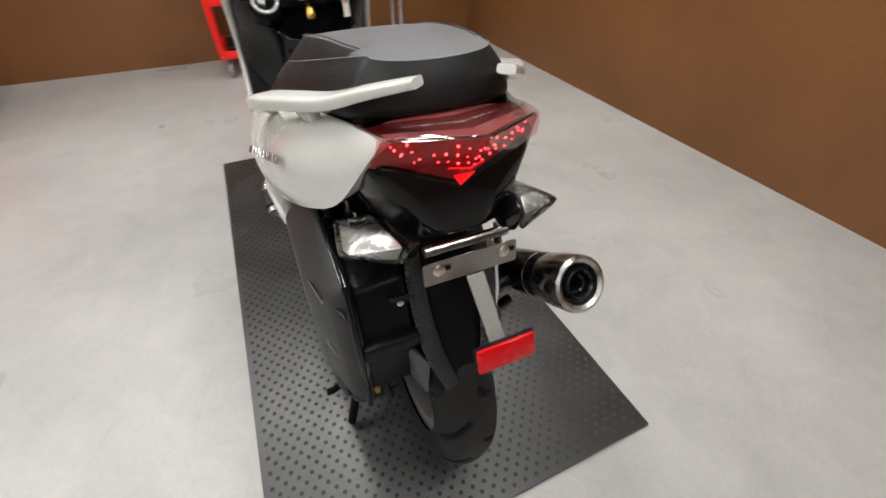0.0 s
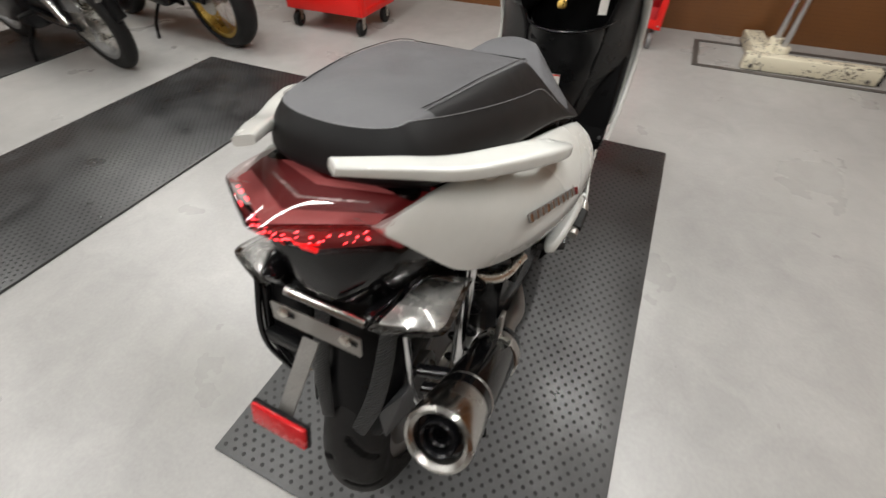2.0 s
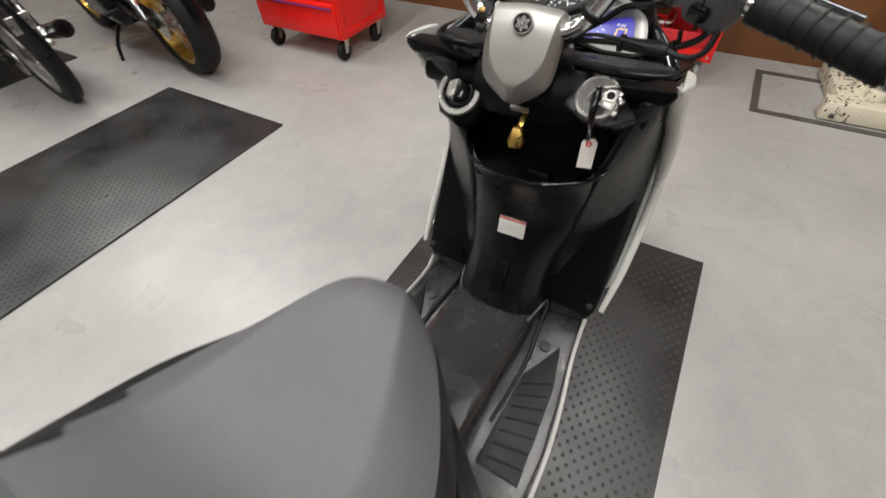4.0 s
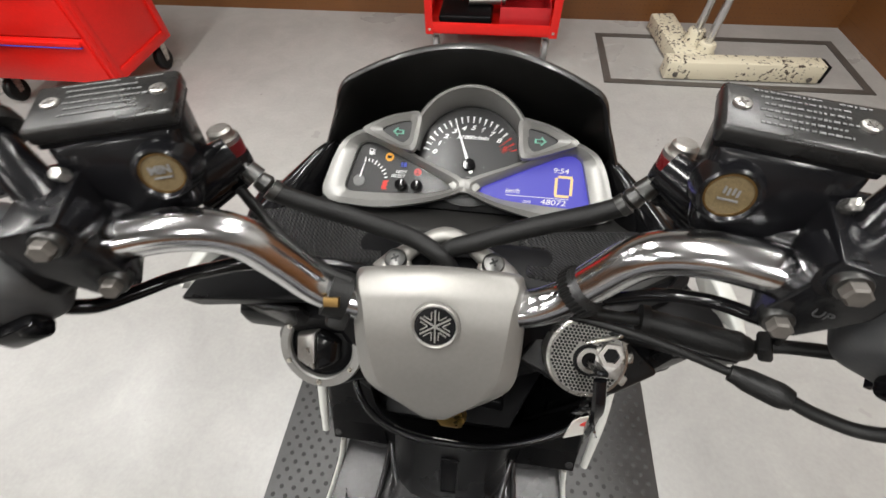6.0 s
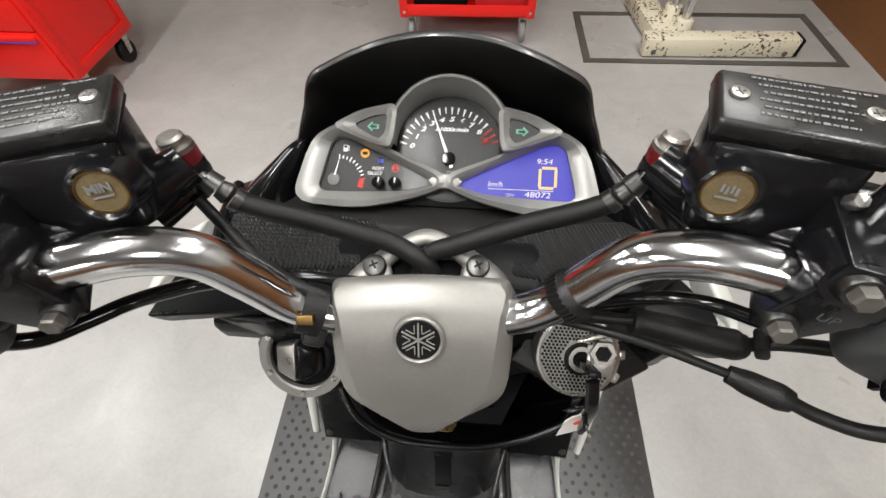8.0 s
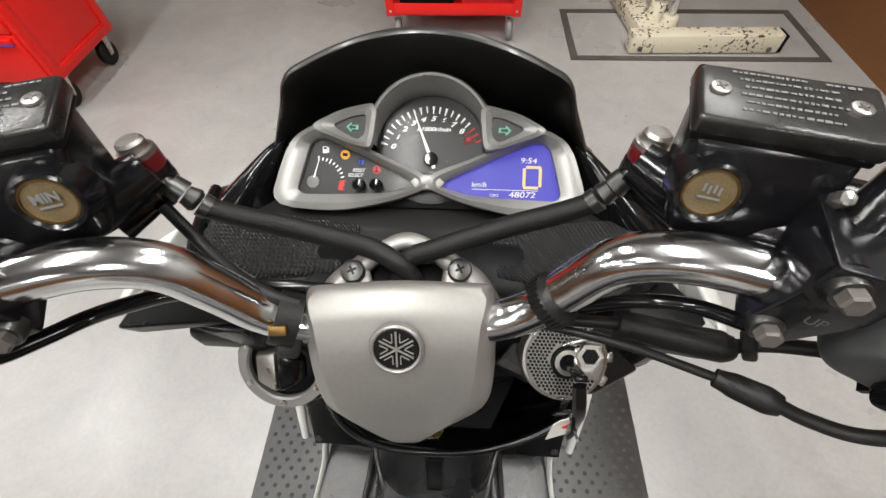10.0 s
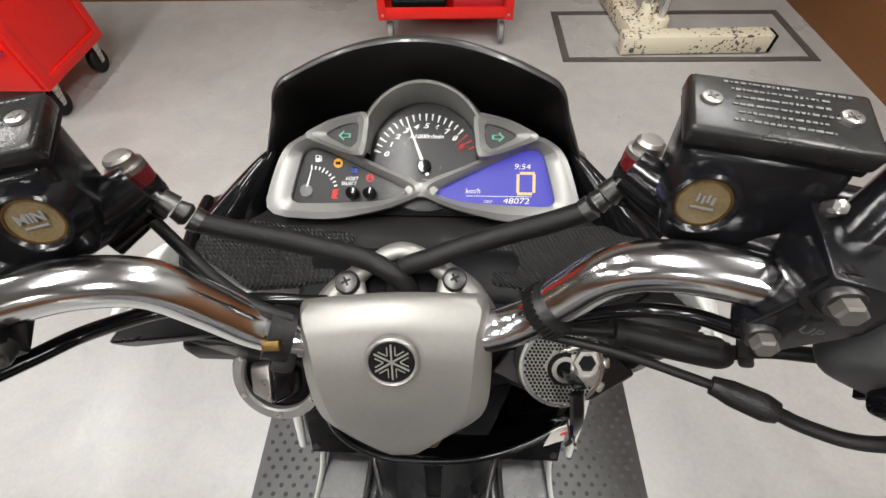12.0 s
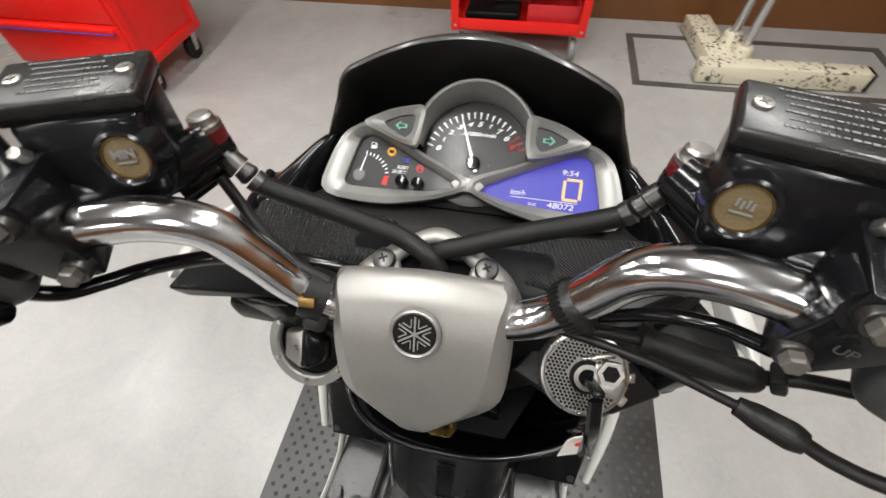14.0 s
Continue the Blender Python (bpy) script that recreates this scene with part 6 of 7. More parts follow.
# white front cowl and nose
rings = []
for z, w, y, nose, slim in ((0.348, 0.231, 0.874, 0.26, 1.0), (0.46, 0.232, 0.943, 0.26, 1.0), (0.575, 0.229, 1.010, 0.26, 0.99), (0.66, 0.225, 1.030, 0.27, 0.96), (0.74, 0.221, 0.985, 0.31, 0.90), (0.80, 0.217, 0.930, 0.26, 0.82), (0.822, 0.215, 0.912, 0.16, 0.78)):
    outer = [(w, y), (w * (0.55 + 0.45 * slim), y + 0.06), (w * 0.94 * slim, y + 0.14), (w * 0.66 * slim, y + nose * 0.82), (w * 0.25 * slim, y + nose)]
    line = outer + [(-a, b) for a, b in outer[::-1]]
    inner = [(a * 0.93, b + 0.004 if i in (0, 9) else b - 0.016) for i, (a, b) in enumerate(line)][::-1]
    rings.append([(a, b, z) for a, b in line + inner])
cowl = sp("front_cowl", add_rings(bmesh.new(), rings), M["white"], None, "pearl white front cowl", sub=1)
for s in (-1, 1):
    sp("cowl_edge", tube([(s * 0.224, 0.886, 0.366), (s * 0.228 + 0.004, 0.938, 0.455), (s * 0.226 + 0.007, 1.002, 0.565), (s * 0.222 + 0.007, 1.020, 0.64), (s * 0.217 + 0.004, 0.985, 0.735), (s * 0.213, 0.935, 0.80), (s * 0.207, 0.896, 0.848), (s * 0.203, 0.880, 0.864)], [0.006, 0.0085, 0.0085, 0.0095, 0.0125, 0.0135, 0.011, 0.007], 14), M["white"], cowl, "rounded white edge of the cowl")
nose = sp("nose_panel", hull([(s * w, y, z) for s in (-1, 1) for w, y, z in ((0.14, 1.05, 0.845), (0.205, 1.04, 0.83), (0.2, 1.1, 0.79), (0.10, 1.3, 0.72), (0.05, 1.33, 0.62), (0.15, 1.15, 0.70), (0.2, 1.0, 0.78))], 0.015, 3), M["gloss"], None, "glossy black nose panel")
sp("front_fender", tube([(0, 1.02, 0.50), (0, 1.15, 0.58), (0, 1.32, 0.585), (0, 1.47, 0.52), (0, 1.55, 0.42)], 0.075, 14, flat=0.35, up=(1, 0, 0)), M["white"], None, "white front fender")
road_wheel(scooter, "front_wheel", (0, 0.2 + 1.315, 0.262), 0.25, 0.06, 0.08, M["rim"], 5, grooves=False)
for s in (-1, 1):
    sp("fork_leg", tube([(s * 0.085, 1.315, 0.262), (s * 0.085, 1.20, 0.55), (s * 0.07, 1.10, 0.75)], 0.02, 12), M["casting"])
    lampm = sp("headlamp", hull([(s * x, y, z) for x, y, z in ((0.06, 1.325, 0.66), (0.17, 1.23, 0.72), (0.16, 1.24, 0.64), (0.06, 1.31, 0.58), (0.12, 1.2, 0.65))], 0.012, 3), M["smoke"])

# ---- dash and windscreen ----
DASH = plane_pose((0.001, 1.02, 0.872), (1, 0, 0), (0, 0.82, 0.57))
DM = ROOT @ DASH
TRAY = Matrix.Translation((0, 0.90, 0.846)) @ pose(0, 0, 0, -13) @ Matrix.Translation((0, -0.90, 0))
tray_line = [(0.05, 0.905), (0.125, 0.898), (0.19, 0.945), (0.212, 1.03), (0.15, 1.075), (0.05, 1.09)]
tray = sp("dash_tray", plate([(-a, b) for a, b in tray_line] + tray_line[::-1], TRAY, 0.018, 0.006), M["screen"], None, "glossy black dash surround")
sp("dash_underside", span((-0.185, 0.875, 0.80), (0.185, 1.0, 0.832), 0.01), M["black"], tray)
for s in (-1, 1):
    sp("dash_pad", plate([(s * 0.060, 0.914), (s * 0.122, 0.906), (s * 0.186, 0.948), (s * 0.190, 0.975), (s * 0.165, 0.990), (s * 0.055, 0.972)][::s], TRAY @ Matrix.Translation((0, 0, 0.016)), 0.007, 0.003, round_by=0.004), M["emboss"], tray, "embossed black dash pad")
    sp("dash_rim", tube([(s * 0.205, 1.02, 0.842), (s * 0.196, 0.965, 0.852), (s * 0.178, 0.925, 0.858), (s * 0.13, 0.898, 0.864), (s * 0.06, 0.9, 0.866)], 0.005, 8), M["black"], tray)
for s in (-1, 1):
    sp("dash_side", hull([(s * x, y, z) for x, y, z in ((0.128, 1.045, 0.895), (0.149, 1.047, 0.868), (0.186, 1.015, 0.853), (0.206, 0.965, 0.848), (0.19, 0.95, 0.835), (0.15, 1.0, 0.83), (0.13, 1.06, 0.84), (0.19, 1.02, 0.82))], 0.005, 3), M["gloss"], tray)
base = sp("gauge_base", plate([(-0.135, -0.032), (0.135, -0.032), (0.126, 0.02), (0.10, 0.045), (0.05, 0.062), (-0.05, 0.062), (-0.10, 0.045), (-0.126, 0.02)], DASH @ Matrix.Translation((0, 0, -0.034)), 0.022, 0.004), M["black"], None, "silver-framed instrument cluster, lit")
LOBE_O = [(-0.1375, -0.033), (-0.126, 0.010), (-0.118, 0.026), (-0.101, 0.0365), (-0.083, 0.033), (-0.045, 0.013), (-0.003, -0.003), (-0.001, -0.014), (-0.03, -0.026), (-0.078, -0.0365)]
LOBE_I = [(-0.1145, -0.021), (-0.108, 0.005), (-0.1035, 0.0205), (-0.097, 0.0245), (-0.088, 0.0240), (-0.05, 0.007), (-0.0165, -0.0092), (-0.0175, -0.0125), (-0.038, -0.0180), (-0.08, -0.0205)]
LOBE_O, LOBE_I = [(-0.07 + (a + 0.07) * 1.035, (b + 0.005) * 1.04 - 0.005) for a, b in soften(LOBE_O, 2, 0.2)], [(-0.075 + (a + 0.075) * 1.07, (b + 0.002) * 1.10 - 0.002) for a, b in soften(LOBE_I, 2, 0.16)]
sp("frame_joint", hull([(tuple(DASH @ Vector((x, y, z)))) for x, y in ((-0.016, -0.010), (-0.008, -0.003), (0.008, -0.003), (0.016, -0.010), (0.010, -0.0165), (-0.010, -0.0165)) for z in (-0.004, 0.0052)], 0.0015, 3), M["bezel"], base)
for s in (-1, 1):
    o, i = [(a * -s, b) for a, b in LOBE_O], [(a * -s, b) for a, b in LOBE_I]
    sp("silver_frame", frame_plate(o, i, DASH @ Matrix.Translation((0, 0, -0.004)), 0.009, 0.004), M["bezel"], base, "satin silver frame", sharp=50)
    sp("frame_skirt", plate([(a * 0.975, b * 0.95) for a, b in o], DASH @ Matrix.Translation((0, 0, -0.028)), 0.024), M["gloss"], base)
    sp("gauge_glass", plate([(a, b) for a, b in i], DASH @ Matrix.Translation((0, 0, 0.0015)), 0.0006), M["gaugeglass"], base, "clear gauge cover")
    wo = [(-0.103, 0.0325), (-0.075, 0.0475), (-0.043, 0.055), (-0.047, 0.016), (-0.06, 0.017)]
    wi = [(-0.083, 0.0345), (-0.066, 0.0425), (-0.0525, 0.045), (-0.054, 0.028), (-0.060, 0.0225)]
    wo, wi = soften(wo, 2, 0.16), soften(wi, 2, 0.16)
    sp("signal_frame", frame_plate([(a * -s, b) for a, b in wo], [(a * -s, b) for a, b in wi], DASH @ Matrix.Translation((0, 0, 0.010)), 0.008, 0.002), M["bezel"], base, "satin silver frame")
    sp("signal_window", plate([(a * -s, b) for a, b in wi], DASH @ Matrix.Translation((0, 0, 0.009)), 0.005), M["matte"], base, "dark signal window")
    am = DASH @ Matrix.Translation((s * 0.0645, 0.0335, 0.0146))
    arrow = [(0.0045, 0), (0.0008, 0.0035), (0.0008, 0.0016), (-0.004, 0.0016), (-0.004, -0.0016), (0.0008, -0.0016), (0.0008, -0.0035)]
    big = [(a * s * 1.25, b * 1.25) for a, b in arrow]
    sp("signal_arrow", frame_plate(big, [(a * 0.62, b * 0.62) for a, b in big], am @ Matrix.Translation((0, 0, 0.0005)), 0.0002), M["greenlamp"], base, "green outlined arrow", flat=True)
sp("fuel_face", plate(LOBE_I, DASH @ Matrix.Translation((0, 0, -0.005)), 0.0015), M["face"], base, "black fuel gauge face")
sp("display", plate([(-a, b) for a, b in LOBE_I], DASH @ Matrix.Translation((0, 0, -0.005)), 0.0015), M["lcd"], base, "lit blue display")
# rev counter
TC = (0.0015, 0.021)
hood = []
for k in range(33):
    a = radians(2 + 176 * k / 32)
    c, s = math.cos(a), math.sin(a)
    hgt = 0.003 + 0.024 * max(s, 0) ** 0.7
    hood.append([tuple(DASH @ Vector((TC[0] + r * c, TC[1] + r * s, h))) for r, h in ((0.0490, -0.008), (0.0505, hgt * 0.55), (0.0530, hgt), (0.0550, hgt + 0.001), (0.0575, hgt - 0.003), (0.0610, 0.004), (0.062, -0.012))])
sp("gauge_hood", add_rings(bmesh.new(), hood, caps=False, closed=False), M["bezel"], base, "silver hood of the rev counter")
sp("rev_face", lathe([(0.0485, -0.010), (0.0485, -0.0065), (0.0005, -0.0065)], DASH @ Vector((TC[0], TC[1], 0)), DASH.to_3x3() @ Vector((0, 0, 1)), 48), M["face"], base, "black rev counter face")
sp("rev_glass", lathe([(0.0475, -0.0060), (0.0450, -0.0022), (0.0400, -0.0006), (0.0300, -0.0002), (0.0005, 0.0)], DASH @ Vector((TC[0], TC[1], 0)), DASH.to_3x3() @ Vector((0, 0, 1)), 48), M["gaugeglass"], base, "clear cover")
PIV = (0.0016, 0.0121)
for k in range(10):
    a = radians(162.5 - 14.7 * k)
    x, y = PIV[0] + 0.0366 * math.cos(a), PIV[1] + 0.0366 * math.sin(a)
    letters(str(k), DM @ Matrix.Translation((x, y, -0.0062)) @ Matrix.Diagonal((1.35, 0.9, 1, 1)), 0.0066, M["print"] if k < 9 else M["redprint"], base, "number", 0.3, bold=0.0002)
bm, bmr = bmesh.new(), bmesh.new()
for k in range(20):
    a = radians(162.5 - 7.35 * k)
    x, y = PIV[0] + 0.0445 * math.cos(a), PIV[1] + 0.0445 * math.sin(a)
    big = 1.0 if k % 2 == 0 else 0.8
    plate([(-0.0034 * big, -0.0004), (0.0032, -0.0012 * big), (0.0032, 0.0012 * big), (-0.0034 * big, 0.0004)], DASH @ Matrix.Translation((x, y, -0.0064)) @ pose(0, 0, 0, 0, 0, math.degrees(a)), 0.0002, bm=bm if k < 17 else bmr)
for k in range(8):
    a = radians(162.5 - 14.7 * (8.55 + 0.13 * k))
    box((0.0105, 0.0022, 0.0002), DASH @ Matrix.Translation((PIV[0] + 0.0385 * math.cos(a), PIV[1] + 0.0385 * math.sin(a), -0.0066)) @ pose(0, 0, 0, 0, 0, math.degrees(a)), bm=bmr)
sp("scale_marks", bm, M["print"], base, "white scale marks", flat=True)
sp("red_marks", bmr, M["redprint"], base, "red scale marks", flat=True)
letters("x1000r/min", DM @ Matrix.Translation((0.003, 0.0392, -0.0062)) @ Matrix.Diagonal((1.25, 0.95, 1, 1)), 0.0052, M["print"], base, "lettering", 0.3, bold=0.00015)
bm = bmesh.new()
for x in (-0.0112, 0.0159):
    box((0.0008, 0.0018, 0.0002), DASH @ Matrix.Translation((x, 0.0114, -0.0063)), bm=bm)
box((0.006, 0.0012, 0.0002), DASH @ Matrix.Translation((0.0032, 0.0007, -0.0063)), bm=bm)
sp("small_print", bm, M["engraved"], base, flat=True)
sp("needle", plate([(-0.0085, -0.0016), (-0.006, -0.0016), (0.006, -0.0014), (0.0445, -0.0004), (0.0445, 0.0004), (0.006, 0.0014), (-0.006, 0.0016), (-0.0085, 0.0016)], DASH @ Matrix.Translation((*PIV, -0.0045)) @ pose(0, 0, 0, 0, 0, 111.5), 0.0009), M["print"], base, "white needle")
sp("needle_hub", lathe([(0.0062, -0.007), (0.0062, -0.003), (0.0052, -0.0018), (0.001, -0.0016)], DASH @ Vector((*PIV, 0)), DASH.to_3x3() @ Vector((0, 0, 1)), 24), M["gloss"], base)
# fuel gauge marks, icons and buttons
bm, bmr = bmesh.new(), bmesh.new()
FC = (-0.0985, -0.0125)
for k in range(12):
    a = radians(92 - 104 * k / 11)
    x, y = FC[0] + 0.0222 * math.cos(a), FC[1] + 0.0222 * math.sin(a)
    box((0.0046 if k % 3 == 0 else 0.0030, 0.0011, 0.0002), DASH @ Matrix.Translation((x, y, -0.0033)) @ pose(0, 0, 0, 0, 0, math.degrees(a)), bm=bm if k < 9 else bmr)
sp("fuel_marks", bm, M["print"], base, "white marks", flat=True)
sp("fuel_low_mark", bmr, M["redprint"], base, "red marks", flat=True)
sp("fuel_low_band", box((0.0042, 0.0080, 0.0002), DASH @ Matrix.Translation((-0.0782, -0.0140, -0.0033)) @ pose(0, 0, 0, 0, 0, -12)), M["redprint"], base, "red band")
sp("fuel_hub", lathe([(0.0060, -0.0035), (0.0056, -0.0020), (0.002, -0.0012), (0.0003, -0.0012)], DASH @ Vector((-0.1035, -0.0112, 0)), DASH.to_3x3() @ Vector((0, 0, 1)), 20), M["engraved"], base, "grey needle hub")
sp("fuel_needle", plate([(0, -0.0008), (0.018, -0.0003), (0.018, 0.0003), (0, 0.0008)], DASH @ Matrix.Translation((-0.1035, -0.0112, -0.0022)) @ pose(0, 0, 0, 0, 0, 76), 0.0006), M["print"], base, "white fuel needle")
bm = box((0.0042, 0.0060, 0.0002), DASH @ Matrix.Translation((-0.0938, 0.0178, -0.0033)))
box((0.0008, 0.0050, 0.0002), DASH @ Matrix.Translation((-0.0908, 0.0178, -0.0033)), bm=bm)
sp("fuel_icon", bm, M["print"], base, "white pump sign", flat=True)
sp("pump_window", box((0.0026, 0.0020, 0.0002), DASH @ Matrix.Translation((-0.0938, 0.0192, -0.00315))), M["dial"], base, flat=True)
for (x, y), mt, nm in (((-0.0754, 0.0138), "amber", "engine_lamp"), ((-0.0607, 0.0073), "bluelamp", "high_beam_lamp"), ((-0.0465, 0.0011), "redlamp", "temperature_lamp")):
    wide = 0.0042 if nm == "engine_lamp" else 0.0036
    lampo = sp(nm, lathe([(wide, 0), (wide, 0.0003), (0.0005, 0.0003)], DASH @ Vector((x, y, -0.0034)), DASH.to_3x3() @ Vector((0, 0, 1)), 18), M[mt] if nm != "high_beam_lamp" else M["dial"], base)
    bm = bmesh.new()
    if nm == "high_beam_lamp":
        box((0.0024, 0.0040, 0.0002), DASH @ Matrix.Translation((x + 0.0016, y, -0.0029)), 0.0, bm=bm)
        for k in range(3):
            box((0.0026, 0.0008, 0.0002), DASH @ Matrix.Translation((x - 0.0016, y + 0.0015 * (k - 1), -0.0029)), 0.0, bm=bm)
    elif nm == "temperature_lamp":
        box((0.0008, 0.0040, 0.0002), DASH @ Matrix.Translation((x, y + 0.0005, -0.0029)), 0.0, bm=bm)
        box((0.0040, 0.0008, 0.0002), DASH @ Matrix.Translation((x, y - 0.0018, -0.0029)), 0.0, bm=bm)
    else:
        box((0.0044, 0.0026, 0.0002), DASH @ Matrix.Translation((x, y, -0.0029)), 0.0, bm=bm)
    sp("lamp_sign", bm, M["bluelamp"] if nm == "high_beam_lamp" else M["dial"], lampo, flat=True)
for x in (-0.0610, -0.0455):
    sp("button", lathe([(0.0056, -0.004), (0.0056, 0.004), (0.0045, 0.0055), (0.001, 0.006)], DASH @ Vector((x, -0.0132, 0)), DASH.to_3x3() @ Vector((0, 0, 1)), 20), M["gloss"], base, "black push button")
letters("RESET", DM @ Matrix.Translation((-0.0628, 0.0001, -0.0030)), 0.0042, M["print"], base, "lettering", 0.25)
letters("SELECT", DM @ Matrix.Translation((-0.0656, -0.0043, -0.0030)), 0.0042, M["print"], base, "lettering", 0.25)
# display contents
letters("km/h", DM @ Matrix.Translation((0.0449, -0.0095, -0.0030)), 0.0066, M["lcdtext"], base, "lettering", 0.2)
letters("48072", DM @ Matrix.Translation((0.0830, -0.0177, -0.0030)) @ Matrix.Diagonal((1.2, 0.9, 1, 1)), 0.0078, M["lcdtext"], base, "odometer_digits", 0.12)
letters("ODO", DM @ Matrix.Translation((0.0588, -0.0186, -0.0030)), 0.0032, M["lcdtext"], base, "lettering")
letters("9:54", DM @ Matrix.Translation((0.0878, 0.0125, -0.0030)) @ Matrix.Diagonal((1.15, 0.9, 1, 1)), 0.0074, M["lcdtext"], base, "clock_digits", 0.12)
sp("display_rule", box((0.058, 0.0005, 0.0002), DASH @ Matrix.Translation((0.0680, -0.0136, -0.0033))), M["lcdtext"], base)
bm = bmesh.new()
for dx, dy, w, h in ((0, 0.0090, 0.013, 0.0024), (0, -0.0090, 0.013, 0.0024), (-0.0070, 0, 0.0026, 0.0160), (0.0070, 0, 0.0026, 0.0160)):
    box((w, h, 0.0002), DASH @ Matrix.Translation((0.0915 + dx + dy * 0.12, -0.002 + dy, -0.0033)), 0.0, bm=bm)
sp("speed_digit", bm, M["lcdamber"], base, "pale amber zero", flat=True)

# windscreen: half rim (x, z) from the middle outwards
RIM = [(0.0, 0.982), (0.035, 0.978), (0.069, 0.967), (0.095, 0.955), (0.107, 0.948), (0.1145, 0.938), (0.121, 0.920), (0.129, 0.902), (0.138, 0.882), (0.148, 0.866), (0.160, 0.852)]
full = [(p.x, p.z) for p in smooth_path([(-x, 0, z) for x, z in RIM[:0:-1]] + [(x, 0, z) for x, z in RIM], 4)]
rows = []
for x, z in full:
    f = min(max((z - 0.842) / 0.14, 0), 1)
    yr = 1.046 - 0.012 * (1 - f)
    rows.append([(x * 0.95, 1.125 - 0.05 * (1 - f), 0.855 - 0.02 * (1 - f)), (x * 0.97, 1.092 - 0.03 * (1 - f), (0.85 + z) / 2), (x * 0.985, yr + 0.010, z - 0.010), (x * 0.993, yr + 0.001, z - 0.003), (x, yr - 0.001, z - 0.0005), (x * 1.006, yr + 0.001, z + 0.0014), (x * 1.010, yr + 0.005, z + 0.0012), (x * 1.012, yr + 0.010, z - 0.002), (x * 1.02, yr + 0.06, z - 0.05 * f - 0.012), (x * 0.9, 1.17, 0.80)])
screen = sp("windscreen", add_rings(bmesh.new(), rows, caps=False, closed=False), M["screen"], None, "short glossy black windscreen", sharp=70)

# ---- handlebar ----
BAR = [(0.0, 0.853, 0.920), (0.046, 0.853, 0.921), (0.071, 0.854, 0.934), (0.0870, 0.8555, 0.956), (0.1025, 0.8555, 0.9775), (0.123, 0.8505, 0.9885), (0.149, 0.8415, 0.9915), (0.20, 0.822, 0.990), (0.238, 0.803, 0.988), (0.33, 0.757, 0.973)]
handlebar = sp("handlebar", tube([(-x, y, z) for x, y, z in BAR[:0:-1]] + BAR, 0.0113, 24, 8), M["chrome"], None, "chromed tubular handlebar", steer=True)
COVER = [(0.873, 0.924, 0.050), (0.869, 0.937, 0.052), (0.8645, 0.9420, 0.0525), (0.8600, 0.9435, 0.053), (0.8525, 0.9415, 0.0535), (0.8470, 0.9395, 0.054), (0.8440, 0.9370, 0.0545), (0.832, 0.926, 0.0548), (0.8195, 0.903, 0.0545), (0.8135, 0.889, 0.0525), (0.8100, 0.881, 0.047), (0.8062, 0.873, 0.034), (0.8030, 0.865, 0.020), (0.8005, 0.858, 0.005)]
rings = []
for k, (y, z, w) in enumerate(COVER):
    f = max((k - 3) / (len(COVER) - 4), 0.0)
    c = 0.90 - 0.36 * f
    drop = 0.014 + 0.010 * f
    qs = (-1, -(1 + c) / 2, -c, -c * 0.5, 0, c * 0.5, c, (1 + c) / 2, 1)
    top = [(q * w, y + 0.5 * drop * max(abs(q) - c, 0) / (1 - c), z - drop * max(abs(q) - c, 0) / (1 - c) + (0.0018 + 0.0048 * max(1 - k / 6, 0)) * (1 - abs(q))) for q in qs]
    rings.append(top + [(w * 0.95, y + 0.020, z - 0.035), (0, y + 0.016, z - 0.03), (-w * 0.95, y + 0.020, z - 0.035)])
bm = add_rings(bmesh.new(), rings)
crease = bm.edges.layers.float.new("crease_edge")
for e in bm.edges:
    i, j = sorted(v.index for v in e.verts)
    if j - i == 12 and i % 12 in (2, 6) and i >= 36:
        e[crease] = 0.8
cover = sp("bar_cover", bm, M["silver"], None, "satin silver handlebar centre cover", sub=2, steer=True)
em = plane_pose((0.0, 0.8342, 0.9315), (1, 0, 0), (0, 0.62, 0.78))
sp("emblem_ring", lathe([(0.0118, 0.0), (0.0118, 0.0018), (0.0128, 0.0024), (0.0138, 0.0016), (0.0142, -0.001), (0.0125, -0.003)], em.translation, em.to_3x3() @ Vector((0, 0, 1)), 40, close=True), M["silver"], cover, "round silver ring", steer=True)
sp("emblem", lathe([(0.012, -0.002), (0.012, 0.001), (0.0005, 0.001)], em.translation, em.to_3x3() @ Vector((0, 0, 1)), 32), M["casting"], cover, "round dark emblem with plain silver strokes", steer=True)
bm = bmesh.new()
for k in range(3):
    box((0.0010, 0.0200, 0.0006), em @ Matrix.Translation((0, 0, 0.0013)) @ pose(0, 0, 0, 0, 0, 60 * k), 0.0001, bm=bm)
for k in range(6):
    for d in (-0.0020, 0.0020):
        box((0.0006, 0.0050, 0.0006), em @ Matrix.Translation((0, 0, 0.0013)) @ pose(0, 0, 0, 0, 0, 60 * k) @ Matrix.Translation((d, 0.0062, 0)), 0.0001, bm=bm)
sp("emblem_star", bm, M["silver"], cover, "plain silver strokes", flat=True, steer=True)
crown = sp("fork_crown", tube([(-0.056, 0.872, 0.891), (-0.045, 0.890, 0.900), (-0.030, 0.901, 0.9055), (-0.015, 0.910, 0.911), (0, 0.9145, 0.914), (0.015, 0.910, 0.911), (0.030, 0.901, 0.9055), (0.045, 0.890, 0.900), (0.056, 0.872, 0.891)], [0.008, 0.008, 0.0072, 0.0060, 0.0062, 0.0060, 0.0072, 0.008, 0.008], 14, flat=0.8), M["silver"], None, "silver fork crown behind the handlebar cover", steer=True)
